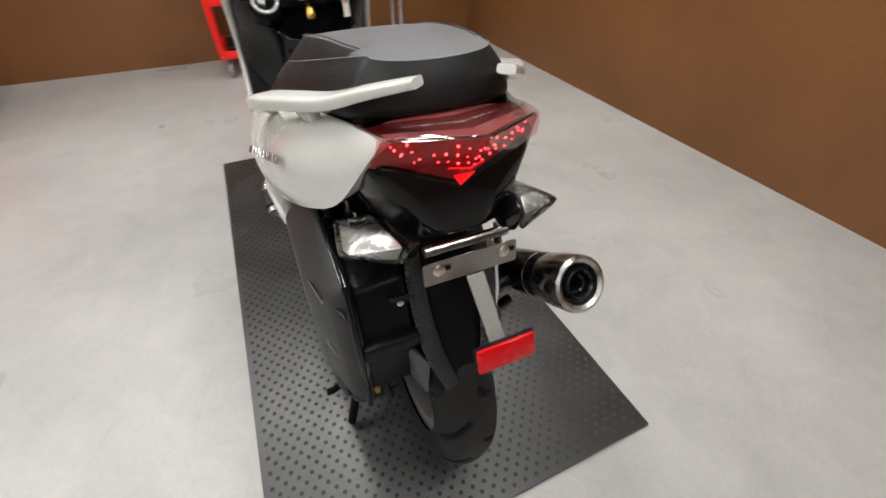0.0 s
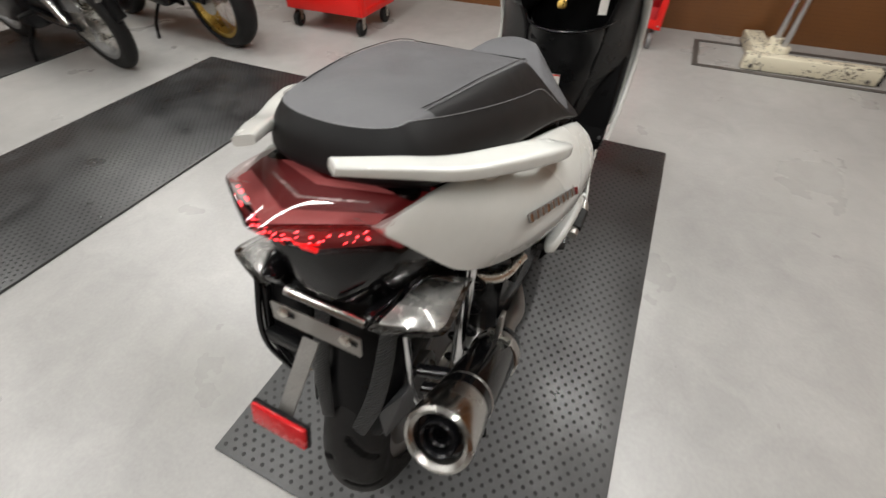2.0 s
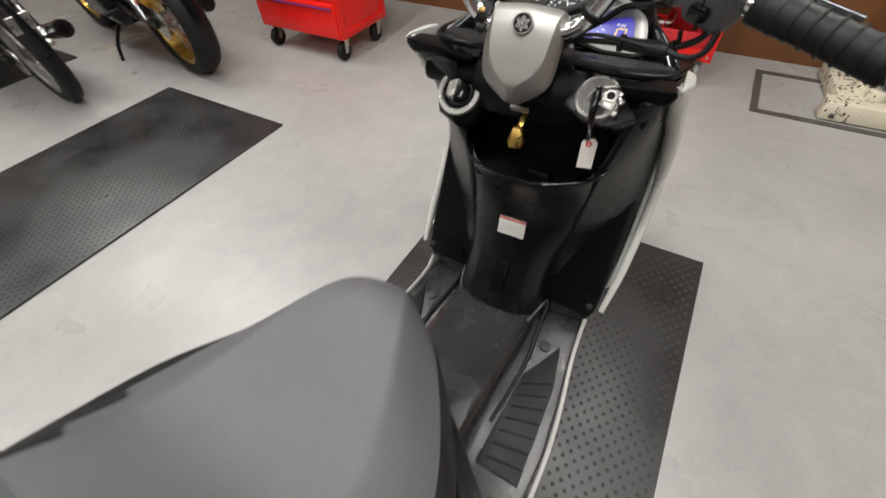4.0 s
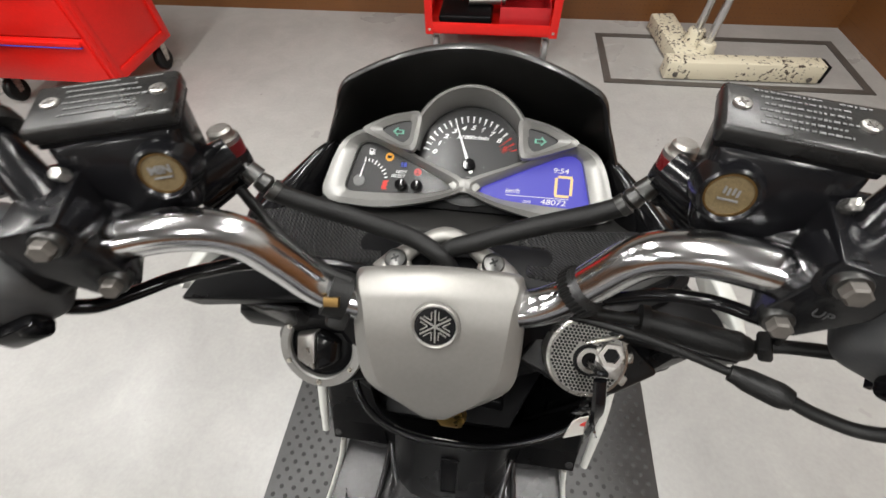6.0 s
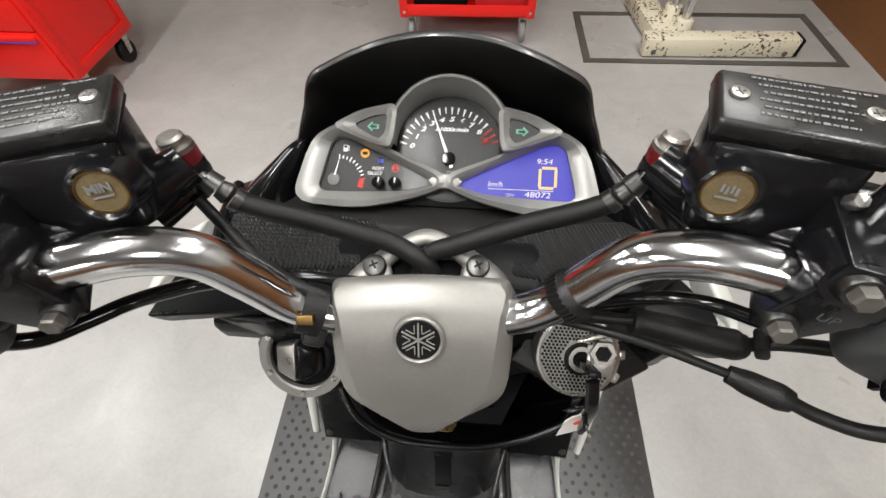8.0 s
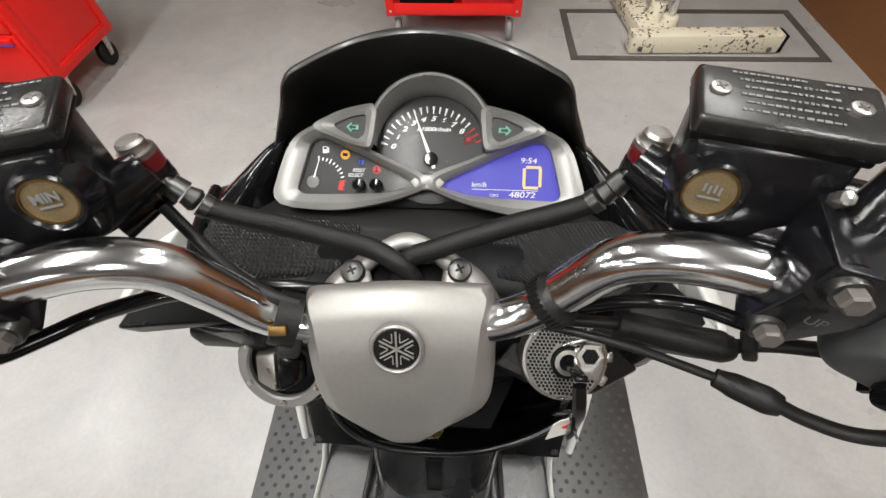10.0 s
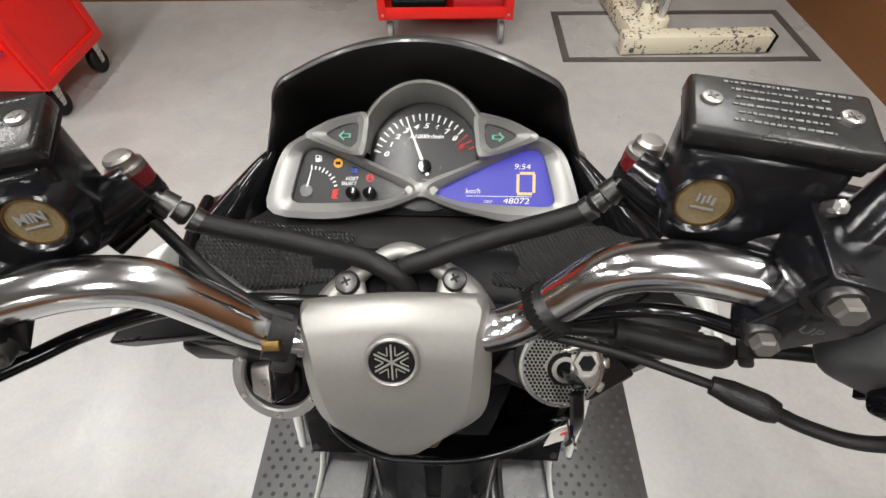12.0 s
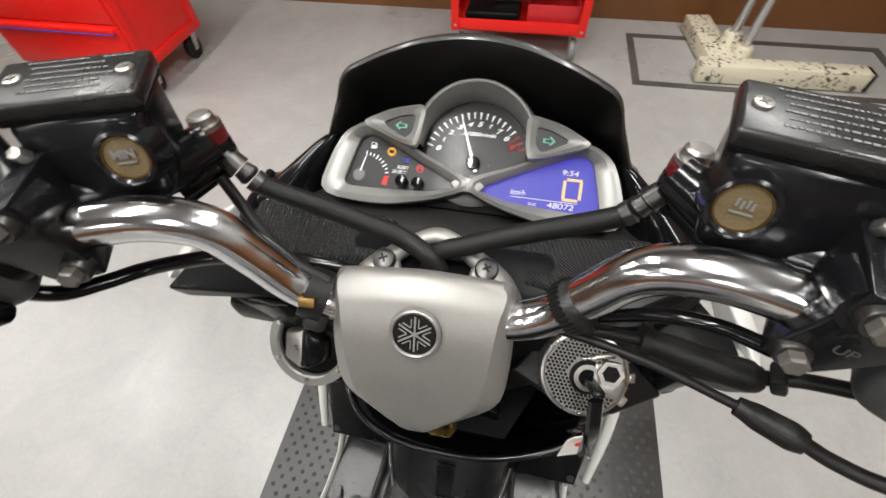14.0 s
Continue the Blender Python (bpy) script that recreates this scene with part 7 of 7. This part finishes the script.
sp("crown_well", hull([(s * w, y, z) for s in (-1, 1) for w, y, z in ((0.05, 0.868, 0.893), (0.028, 0.907, 0.901), (0.05, 0.868, 0.86), (0.028, 0.907, 0.86))], 0.004), M["dial"], crown, steer=True)
for s in (-1, 1):
    ear = sp("crown_ear", hull([(s * x, y, z) for x, y, z in ((0.021, 0.884, 0.903), (0.024, 0.904, 0.911), (0.038, 0.906, 0.911), (0.051, 0.893, 0.905), (0.061, 0.870, 0.895), (0.021, 0.884, 0.889), (0.028, 0.903, 0.895), (0.046, 0.899, 0.893), (0.058, 0.872, 0.884))], 0.004, 3), M["silver"], crown, "silver ear of the fork crown", steer=True)
    ec = Vector((s * 0.034, 0.8950, 0.9075))
    en = Vector((0, -0.32, 0.95)).normalized()
    sp("crown_bolt", lathe([(0.0078, -0.002), (0.0078, 0.0025), (0.0068, 0.0042), (0.003, 0.0052), (0.0005, 0.0052)], ec, en, 24), M["crimp"], ear, "dark round crosshead bolt", steer=True)
    eq = Matrix.Translation(ec + en * 0.0054) @ Vector((0, 0, 1)).rotation_difference(en).to_matrix().to_4x4()
    bm = bmesh.new()
    for a in (25, 115):
        box((0.0062, 0.0015, 0.0006), eq @ pose(0, 0, 0, 0, 0, a), bm=bm)
    sp("bolt_cross", bm, M["dial"], ear, flat=True, steer=True)
    sp("bar_clamp", hull([(s * x, y, z) for x in (0.026, 0.045) for y, z in ((0.846, 0.893), (0.87, 0.893), (0.872, 0.914), (0.85, 0.914))], 0.004), M["black"], crown, steer=True)

# master cylinders on both sides; lid frame: u outwards, v forwards
for s in (-1, 1):
    lc = Vector((s * 0.1487, 0.8812, 1.0365))
    lm = plane_pose(lc, Vector((0.953, -0.303 * s, 0.0)), Vector((0.303 * s, 0.951, 0.06)))

    def at(p):
        return tuple(lm @ Vector((p[0] * s, p[1], p[2])))

    mc = sp("master_cylinder", hull([at(p) for p in ((-0.0285, -0.0145, -0.003), (0.0285, -0.0145, -0.003), (0.0285, 0.0145, -0.003), (-0.0285, 0.0145, -0.003), (-0.0262, -0.0265, -0.030), (-0.022, -0.0285, -0.047), (0.030, -0.027, -0.047), (0.028, 0.014, -0.046), (-0.024, 0.014, -0.046))], 0.005, 4), M["casting"], None, "black brake master cylinder with a square reservoir", steer=True)
    sp("bore", tube([at((-0.036, 0.008, -0.044)), at((-0.012, -0.004, -0.048)), at((0.012, -0.014, -0.046)), at((0.034, -0.020, -0.042))], [0.0105, 0.0135, 0.0145, 0.0145], 18), M["casting"], mc, "black cylinder below the reservoir", steer=True)
    sp("lid", box((0.0615, 0.0320, 0.0085), lm @ Matrix.Translation((0, 0, 0.0003)), 0.0022, 3), M["lid"], mc, "black reservoir lid with engraved lines", steer=True)
    sp("lid_gasket", box((0.0590, 0.0300, 0.0030), lm @ Matrix.Translation((0, 0, -0.0050)), 0.0008, 2), M["dial"], mc, steer=True)
    for x, y in ((-0.0235, 0.0010), (0.0215, 0.0010)):
        sp("lid_screw", lathe([(0.0038, 0), (0.0036, 0.0010), (0.003, 0.0013), (0.0005, 0.0011)], lm @ Vector((x * s, y, 0.0046)), lm.to_3x3() @ Vector((0, 0, 1)), 20), M["alloy"], mc, "bright countersunk screw", steer=True)
        bm = bmesh.new()
        for a in (20, 110):
            box((0.0040, 0.0007, 0.0004), lm @ Matrix.Translation((x * s, y, 0.0059)) @ pose(0, 0, 0, 0, 0, a), bm=bm)
        sp("screw_cross", bm, M["darksteel"], mc, flat=True, steer=True)
    txt = ROOT @ STEER @ lm @ Matrix.Translation((0, 0, 0.0046))
    bars([(0.0120, -0.019, 0.006), (0.0120, 0.012, 0.024)] + [(0.0082 - 0.0042 * k, -0.0165 + 0.0015 * (k % 2), 0.0140 + 0.0015 * (k % 3)) for k in range(5)], txt, 0.0013, M["engraved"], mc, 11 + s, "engraved_text")
    gm = lm @ Matrix.Translation((-0.0165 * s, -0.0268, -0.0190))
    gn = lm.to_3x3() @ Vector((0, -0.92, 0.38))
    sp("sight_ring", lathe([(0.0097, -0.006), (0.0097, 0.0022), (0.0108, 0.0034), (0.0122, 0.0028), (0.0136, -0.002), (0.0145, -0.010)], gm.translation, gn, 36, close=True), M["casting"], mc, steer=True)
    sp("sight_glass", lathe([(0.0097, -0.002), (0.0097, 0.0010), (0.0090, 0.0014), (0.0005, 0.0018)], gm.translation, gn, 28), M["sight"], mc, "yellowed round sight glass", steer=True, sharp=15)
    sp("sight_bezel", lathe([(0.0089, 0.0010), (0.0097, 0.0010), (0.0097, 0.0020), (0.0089, 0.0020)], gm.translation, gn, 28, close=True), M["brass"], mc, steer=True)
    gq = plane_pose(gm.translation + gn * 0.0020, lm.to_3x3() @ Vector((1, 0, 0)), lm.to_3x3() @ Vector((0, 0.38, 0.92)))
    if s < 0:
        letters("MIN", ROOT @ STEER @ gq @ Matrix.Translation((0, 0.0020, 0.0006)), 0.0054, M["engraved"], mc, "lettering", bold=0.0002)
    bm = bmesh.new()
    for k in range(4 if s > 0 else 0):
        box((0.0010, 0.0032, 0.0005), gq @ Matrix.Translation((-0.0027 + 0.0018 * k, 0.0022 - 0.0006 * (k % 2), 0.0002)), 0.0001, bm=bm)
    box((0.0080, 0.0009, 0.0005), gq @ Matrix.Translation((0, -0.0018, 0.0002)), 0.0001, bm=bm)
    sp("sight_marks", bm, M["engraved"], mc, "pale level marks", flat=True, steer=True)
    # banjo and brake hose
    bj = Vector((s * 0.1275, 0.913, 0.985))
    ban = sp("banjo_fitting", lathe([(0.0092, -0.014), (0.0096, -0.010), (0.0096, -0.002), (0.0088, 0.0)], bj, (s * 0.1, 0.1, 1), 22), M["casting"], None, "brake hose fitting", steer=True)
    sp("banjo_bolt", lathe([(0.0092, 0.0072), (0.0092, 0.0098), (0.0080, 0.0102), (0.0076, 0.0102), (0.0070, 0.0112), (0.0070, 0.0142), (0.0056, 0.0158), (0.002, 0.0160)], bj, (s * 0.1, 0.1, 1), 22), M["brushed"], ban, "steel bolt head", steer=True)
    # dark union body; the red it reflects is put into its colour
    sp("red_washer", lathe([(0.0060, -0.0005), (0.0092, -0.0005), (0.0094, 0.0072), (0.0060, 0.0072)], bj, (s * 0.1, 0.1, 1), 22, close=True), M["darkred"], ban, steer=True)
    block = sp("mount_block", hull([tuple(bj + Vector((a * s, b, c))) for a, b, c in ((-0.011, -0.008, -0.004), (0.010, -0.011, -0.004), (0.012, 0.008, -0.004), (-0.010, 0.010, -0.004), (-0.007, -0.007, -0.026), (0.012, -0.012, -0.024), (0.014, 0.008, -0.022), (-0.006, 0.006, -0.022))], 0.004, 3), M["casting"], ban, "black lug under the hose fitting", steer=True)
    sp("block_arm", tube([tuple(bj + Vector((0.004 * s, -0.004, -0.018))), tuple(bj + Vector((0.020 * s, -0.022, -0.020)))], [0.008, 0.011], 14), M["casting"], ban, steer=True)
    hose = sp("brake_hose", tube([(s * 0.1065, 0.905, 0.9605), (s * 0.090, 0.9055, 0.951), (s * 0.066, 0.907, 0.939), (s * 0.042, 0.906, 0.929), (s * 0.020, 0.9035, 0.9205), (s * 0.002, 0.898 + 0.003 * s, 0.913), (-0.006 * s, 0.892, 0.898), (-0.008 * s, 0.895, 0.87)], [0.0060, 0.0064, 0.0066, 0.0066, 0.0066, 0.0064, 0.006, 0.006], 16), M["rubber"], None, "black rubber-sleeved brake hose", steer=True)
    sp("hose_neck", tube([tuple(bj + Vector((-0.004 * s, 0.0, -0.004))), (s * 0.1205, 0.9085, 0.9780), (s * 0.117, 0.907, 0.9745)], 0.0036, 10), M["crimp"], hose, steer=True)
    sp("hose_ferrule", tube([(s * 0.1195, 0.9082, 0.9765), (s * 0.1145, 0.9068, 0.9705)], [0.0062, 0.0070], 14), M["crimp"], hose, "dark steel crimp", steer=True)
    sp("hose_collar", tube([(s * 0.1140, 0.9066, 0.9698), (s * 0.1105, 0.906, 0.9658), (s * 0.1090, 0.9057, 0.9640)], [0.0054, 0.0068, 0.0054], 14), M["crimp"], hose, steer=True)
    sp("sleeve_end", tube([(s * 0.1085, 0.9056, 0.9632), (s * 0.1050, 0.905, 0.9597)], 0.0070, 14), M["crimp"], hose, steer=True)
    # clamp to the bar
    cl = sp("lever_clamp", hull([(s * x, y, z) for x, y, z in ((0.144, 0.8270, 0.973), (0.160, 0.8190, 0.973), (0.148, 0.8245, 0.998), (0.171, 0.8140, 0.998), (0.151, 0.8250, 1.020), (0.173, 0.8150, 1.020), (0.164, 0.862, 1.018), (0.184, 0.853, 1.018), (0.164, 0.868, 0.985), (0.184, 0.859, 0.985), (0.158, 0.852, 0.969), (0.180, 0.843, 0.969))], 0.005, 4), M["casting"], None, "black lever clamp round the handlebar", steer=True)
    for xx, yy, zz, low in ((0.1565, 0.8195, 1.0125, 0), (0.150, 0.8215, 0.981, 1)):
        bolt = sp("clamp_bolt", lathe([(0.0064, -0.006), (0.0064, 0.0), (0.0058, 0.0012), (0.0045, 0.0014)], (s * xx, yy, zz), (-0.25 * s, -0.93, 0.25), 24), M["crimp"], cl, "dull steel flanged bolt", steer=True)
        sp("bolt_head", lathe([(0.0047, 0.0010), (0.0047, 0.0055), (0.0038, 0.0065), (0.0005, 0.0065)], (s * xx, yy, zz), (-0.25 * s, -0.93, 0.25), 6), M["darksteel"], bolt, flat=True, steer=True)
        if not low:
            sp("bolt_boss", tube([(s * xx, yy + 0.004, zz - 0.001), (s * (xx + 0.005), yy + 0.022, zz - 0.006)], [0.0095, 0.0105], 18), M["casting"], cl, steer=True)
    if s > 0:
        letters("UP", ROOT @ STEER @ plane_pose((0.1570, 0.8182, 0.9955), (0.92, -0.385, 0), (0, 0.10, 0.99)) @ Matrix.Translation((0, 0, 0.0011)), 0.0060, M["greyplastic"], cl, "lettering")
    sp("clamp_bridge", hull([(s * x, y, z) for x, y, z in ((0.140, 0.868, 0.972), (0.143, 0.868, 0.992), (0.168, 0.842, 0.972), (0.168, 0.842, 1.006), (0.15, 0.880, 0.975), (0.172, 0.864, 0.975), (0.172, 0.862, 1.006))], 0.005, 3), M["casting"], cl, steer=True)
    sp("bar_sleeve", tube([(s * 0.1535, 0.8398, 0.9915), (s * 0.1555, 0.8390, 0.9915), (s * 0.163, 0.8362, 0.9913)], [0.0128, 0.0150, 0.0165], 24), M["casting"], cl, "black flange round the bar", steer=True)
    # mirror stem
    stem = sp("mirror_stem", tube([(s * 0.166, 0.840, 1.000), (s * 0.178, 0.848, 1.018), (s * 0.193, 0.859, 1.034), (s * 0.2273, 0.884, 1.057), (s * 0.26, 0.908, 1.079)], [0.0105, 0.0098, 0.0092, 0.0085, 0.008], 16), M["casting"], None, "black mirror stem in a rubber boot", steer=True)
    sp("stem_boot", tube([(s * 0.193, 0.859, 1.034), (s * 0.1955, 0.861, 1.036), (s * 0.198, 0.863, 1.0375), (s * 0.2273, 0.884, 1.057), (s * 0.262, 0.9095, 1.080)], [0.0150, 0.0155, 0.0130, 0.0128, 0.0120], 18), M["rubber"], stem, "black rubber boot", steer=True)
    nut = sp("lock_nut", lathe([(0.0034, 0.0), (0.0034, 0.004), (0.0028, 0.006), (0.001, 0.0065)], (s * 0.165, 0.853, 1.0195), (-0.15 * s, -0.5, 0.85), 6), M["alloy"], stem, "small bright nut", steer=True)
    lev = sp("brake_lever", tube([(s * 0.165, 0.895, 0.985), (s * 0.21, 0.885, 0.99), (s * 0.27, 0.86, 0.985), (s * 0.33, 0.835, 0.975)], [0.008, 0.007, 0.006, 0.007], 12, flat=0.7), M["casting"], None, "black brake lever", steer=True)
    # switch housing and grip
    ax = Vector((s * 0.885, -0.445, -0.13)).normalized()
    hm = plane_pose((s * 0.205, 0.820, 0.988), ax * s, (0.40 * s, 0.90, 0.1))
    sw = sp("switch_housing", hull([tuple(hm @ Vector((a * s, b, c))) for a, b, c in ((-0.028, -0.026, 0.0), (-0.020, -0.030, 0.020), (-0.026, 0.02, 0.026), (-0.028, 0.024, -0.02), (-0.02, -0.022, -0.026), (0.022, -0.032, 0.022), (0.026, 0.018, 0.028), (0.026, 0.022, -0.022), (0.024, -0.024, -0.026), (0.028, -0.03, 0.0))], 0.010, 4), M["greyplastic"], None, "grey-black plastic switch housing", steer=True)
    sp("housing_joint", hull([tuple(hm @ Vector((a * s, b, c))) for a in (-0.0012, 0.0012) for b, c in ((-0.0315, 0.0215), (0.0205, 0.0280), (0.0235, -0.0215), (-0.0235, -0.0265))], 0.0), M["black"], sw, steer=True)
    if s < 0:
        sp("housing_neck", tube([(-0.172, 0.8330, 0.9905), (-0.186, 0.8275, 0.9900)], [0.0165, 0.0225], 24), M["black"], sw, "black neck of the switch housing", steer=True)
        sp("dip_switch", box((0.019, 0.024, 0.012), hm @ Matrix.Translation((-0.012, -0.012, 0.031)) @ pose(0, 0, 0, 14), 0.003, 3), M["bezel"], sw, "silver rocker switch", steer=True)
        sp("signal_switch", lathe([(0.008, 0), (0.009, 0.006), (0.006, 0.010), (0.001, 0.011)], hm @ Vector((-0.024, -0.03, 0.002)), hm.to_3x3() @ Vector((-0.2, -1, 0.1)), 20), M["chrome"], sw, "bright push switch", steer=True)
        sp("horn_button", box((0.02, 0.01, 0.014), hm @ Matrix.Translation((0.004, -0.028, -0.014)), 0.003), M["gloss"], sw, steer=True)
    else:
        sp("start_button", box((0.02, 0.010, 0.014), hm @ Matrix.Translation((0.0, -0.031, -0.006)), 0.003), M["gloss"], sw, steer=True)
    grip = sp("handle_grip", tube([(s * 0.238, 0.803, 0.989), (s * 0.29, 0.776, 0.98), (s * 0.345, 0.748, 0.970)], [0.0185, 0.0165, 0.0175], 22), M["rubber"], None, "black rubber handlebar grip", steer=True)
    for k in range(8):
        f = k / 7
        c = Vector((s * 0.245, 0.7995, 0.988)).lerp(Vector((s * 0.338, 0.7515, 0.9715)), f)
        sp("grip_rib", lathe([(0.0165, -0.002), (0.0188, -0.001), (0.0188, 0.001), (0.0165, 0.002)], c, ax, 22, close=True), M["rubber"], grip, steer=True)
    sp("bar_end", lathe([(0.014, 0), (0.0165, 0.004), (0.0165, 0.02), (0.012, 0.026), (0.001, 0.027)], (s * 0.345, 0.748, 0.970), ax, 22), M["alloy"], grip, steer=True)

# straps and cables on the handlebar
strap = sp("cable_clip", tube([(-0.056, 0.8530, 0.9255), (-0.067, 0.8530, 0.9315)], 0.0150, 20), M["rubber"], None, "black rubber cable clip", steer=True)
sp("clip_tail", box((0.013, 0.012, 0.014), pose(-0.0615, 0.8420, 0.9170, 30, 28, 0), 0.003), M["rubber"], strap, steer=True)
sp("clip_mark", box((0.009, 0.004, 0.0055), pose(-0.0600, 0.8418, 0.9385, -42), 0.0005), M["brass"], strap, "brass-coloured mark", steer=True)
TIE_C, TIE_D = Vector((0.0790, 0.8530, 0.9465)), Vector((0.55, 0.0, 0.83)).normalized()
tie = sp("cable_tie", tube([tuple(TIE_C - TIE_D * 0.0035), tuple(TIE_C + TIE_D * 0.0035)], 0.0136, 28), M["rubber"], None, "ribbed black cable tie", steer=True)
e1 = TIE_D.orthogonal().normalized()
e2 = TIE_D.cross(e1)
for k in range(30):
    a = 2 * math.pi * k / 30
    p = TIE_C + (e1 * math.cos(a) + e2 * math.sin(a)) * 0.0138
    sp("tie_tooth", tube([p - TIE_D * 0.0034, p + TIE_D * 0.0034], 0.0009, 5), M["rubber"], tie, steer=True)
CABLES = [
    ([(0.062, 0.862, 0.915), (0.080, 0.856, 0.930), (0.0978, 0.851, 0.9435), (0.1155, 0.845, 0.9600), (0.1355, 0.839, 0.966), (0.150, 0.828, 0.972), (0.160, 0.822, 0.974)], 0.0036, "gloss"),
    ([(0.066, 0.855, 0.918), (0.088, 0.846, 0.926), (0.120, 0.834, 0.930), (0.155, 0.818, 0.9315)], 0.0024, "rubber"),
    ([(0.176, 0.8035, 0.936), (0.186, 0.798, 0.935), (0.200, 0.791, 0.938), (0.210, 0.788, 0.948), (0.214, 0.792, 0.965)], 0.0034, "rubber"),
    ([(0.050, 0.862, 0.908), (0.085, 0.858, 0.914), (0.123, 0.852, 0.919)], 0.0036, "rubber"),
    ([(0.172, 0.836, 0.925), (0.188, 0.834, 0.932), (0.203, 0.826, 0.945), (0.212, 0.815, 0.965)], 0.0038, "rubber"),
    ([(-0.040, 0.872, 0.925), (-0.075, 0.865, 0.943), (-0.109, 0.857, 0.951), (-0.1303, 0.851, 0.9512), (-0.1500, 0.844, 0.9500), (-0.166, 0.833, 0.951), (-0.180, 0.822, 0.955), (-0.192, 0.816, 0.966), (-0.200, 0.815, 0.978)], 0.0042, "gloss"),
    ([(-0.125, 0.901, 0.966), (-0.108, 0.887, 0.955), (-0.086, 0.870, 0.9475), (-0.066, 0.8595, 0.9435), (-0.052, 0.856, 0.938)], 0.0034, "rubber"),
]
for pts, r, mt in CABLES:
    sp("control_cable", tube(pts, r, 12), M[mt], None, "black sheathed control cable", steer=True)
boot = sp("cable_boot", tube([(0.122, 0.852, 0.919), (0.127, 0.851, 0.919), (0.150, 0.8425, 0.922), (0.168, 0.8365, 0.9245), (0.174, 0.8355, 0.926)], [0.0066, 0.0076, 0.0084, 0.0084, 0.0055], 16), M["rubber"], None, "black rubber cable boot", steer=True)
sp("boot_collar", tube([(0.1200, 0.8525, 0.9188), (0.1245, 0.8515, 0.919)], 0.0098, 16), M["rubber"], boot, steer=True)
clip = sp("boot_clip", box((0.007, 0.013, 0.013), pose(0.1795, 0.835, 0.929, 0, -30, -20), 0.002), M["rubber"], boot, steer=True)
sp("clip_ear", box((0.004, 0.006, 0.018), pose(0.1830, 0.837, 0.938, 0, -10, -20), 0.0015), M["rubber"], clip, steer=True)
sp("adjuster_boot", tube([(0.1545, 0.8182, 0.9315), (0.158, 0.816, 0.932), (0.162, 0.8135, 0.9325), (0.172, 0.8065, 0.935), (0.1765, 0.8035, 0.936)], [0.0046, 0.0052, 0.0062, 0.0066, 0.0050], 16), M["rubber"], None, "black rubber cable adjuster boot", steer=True)
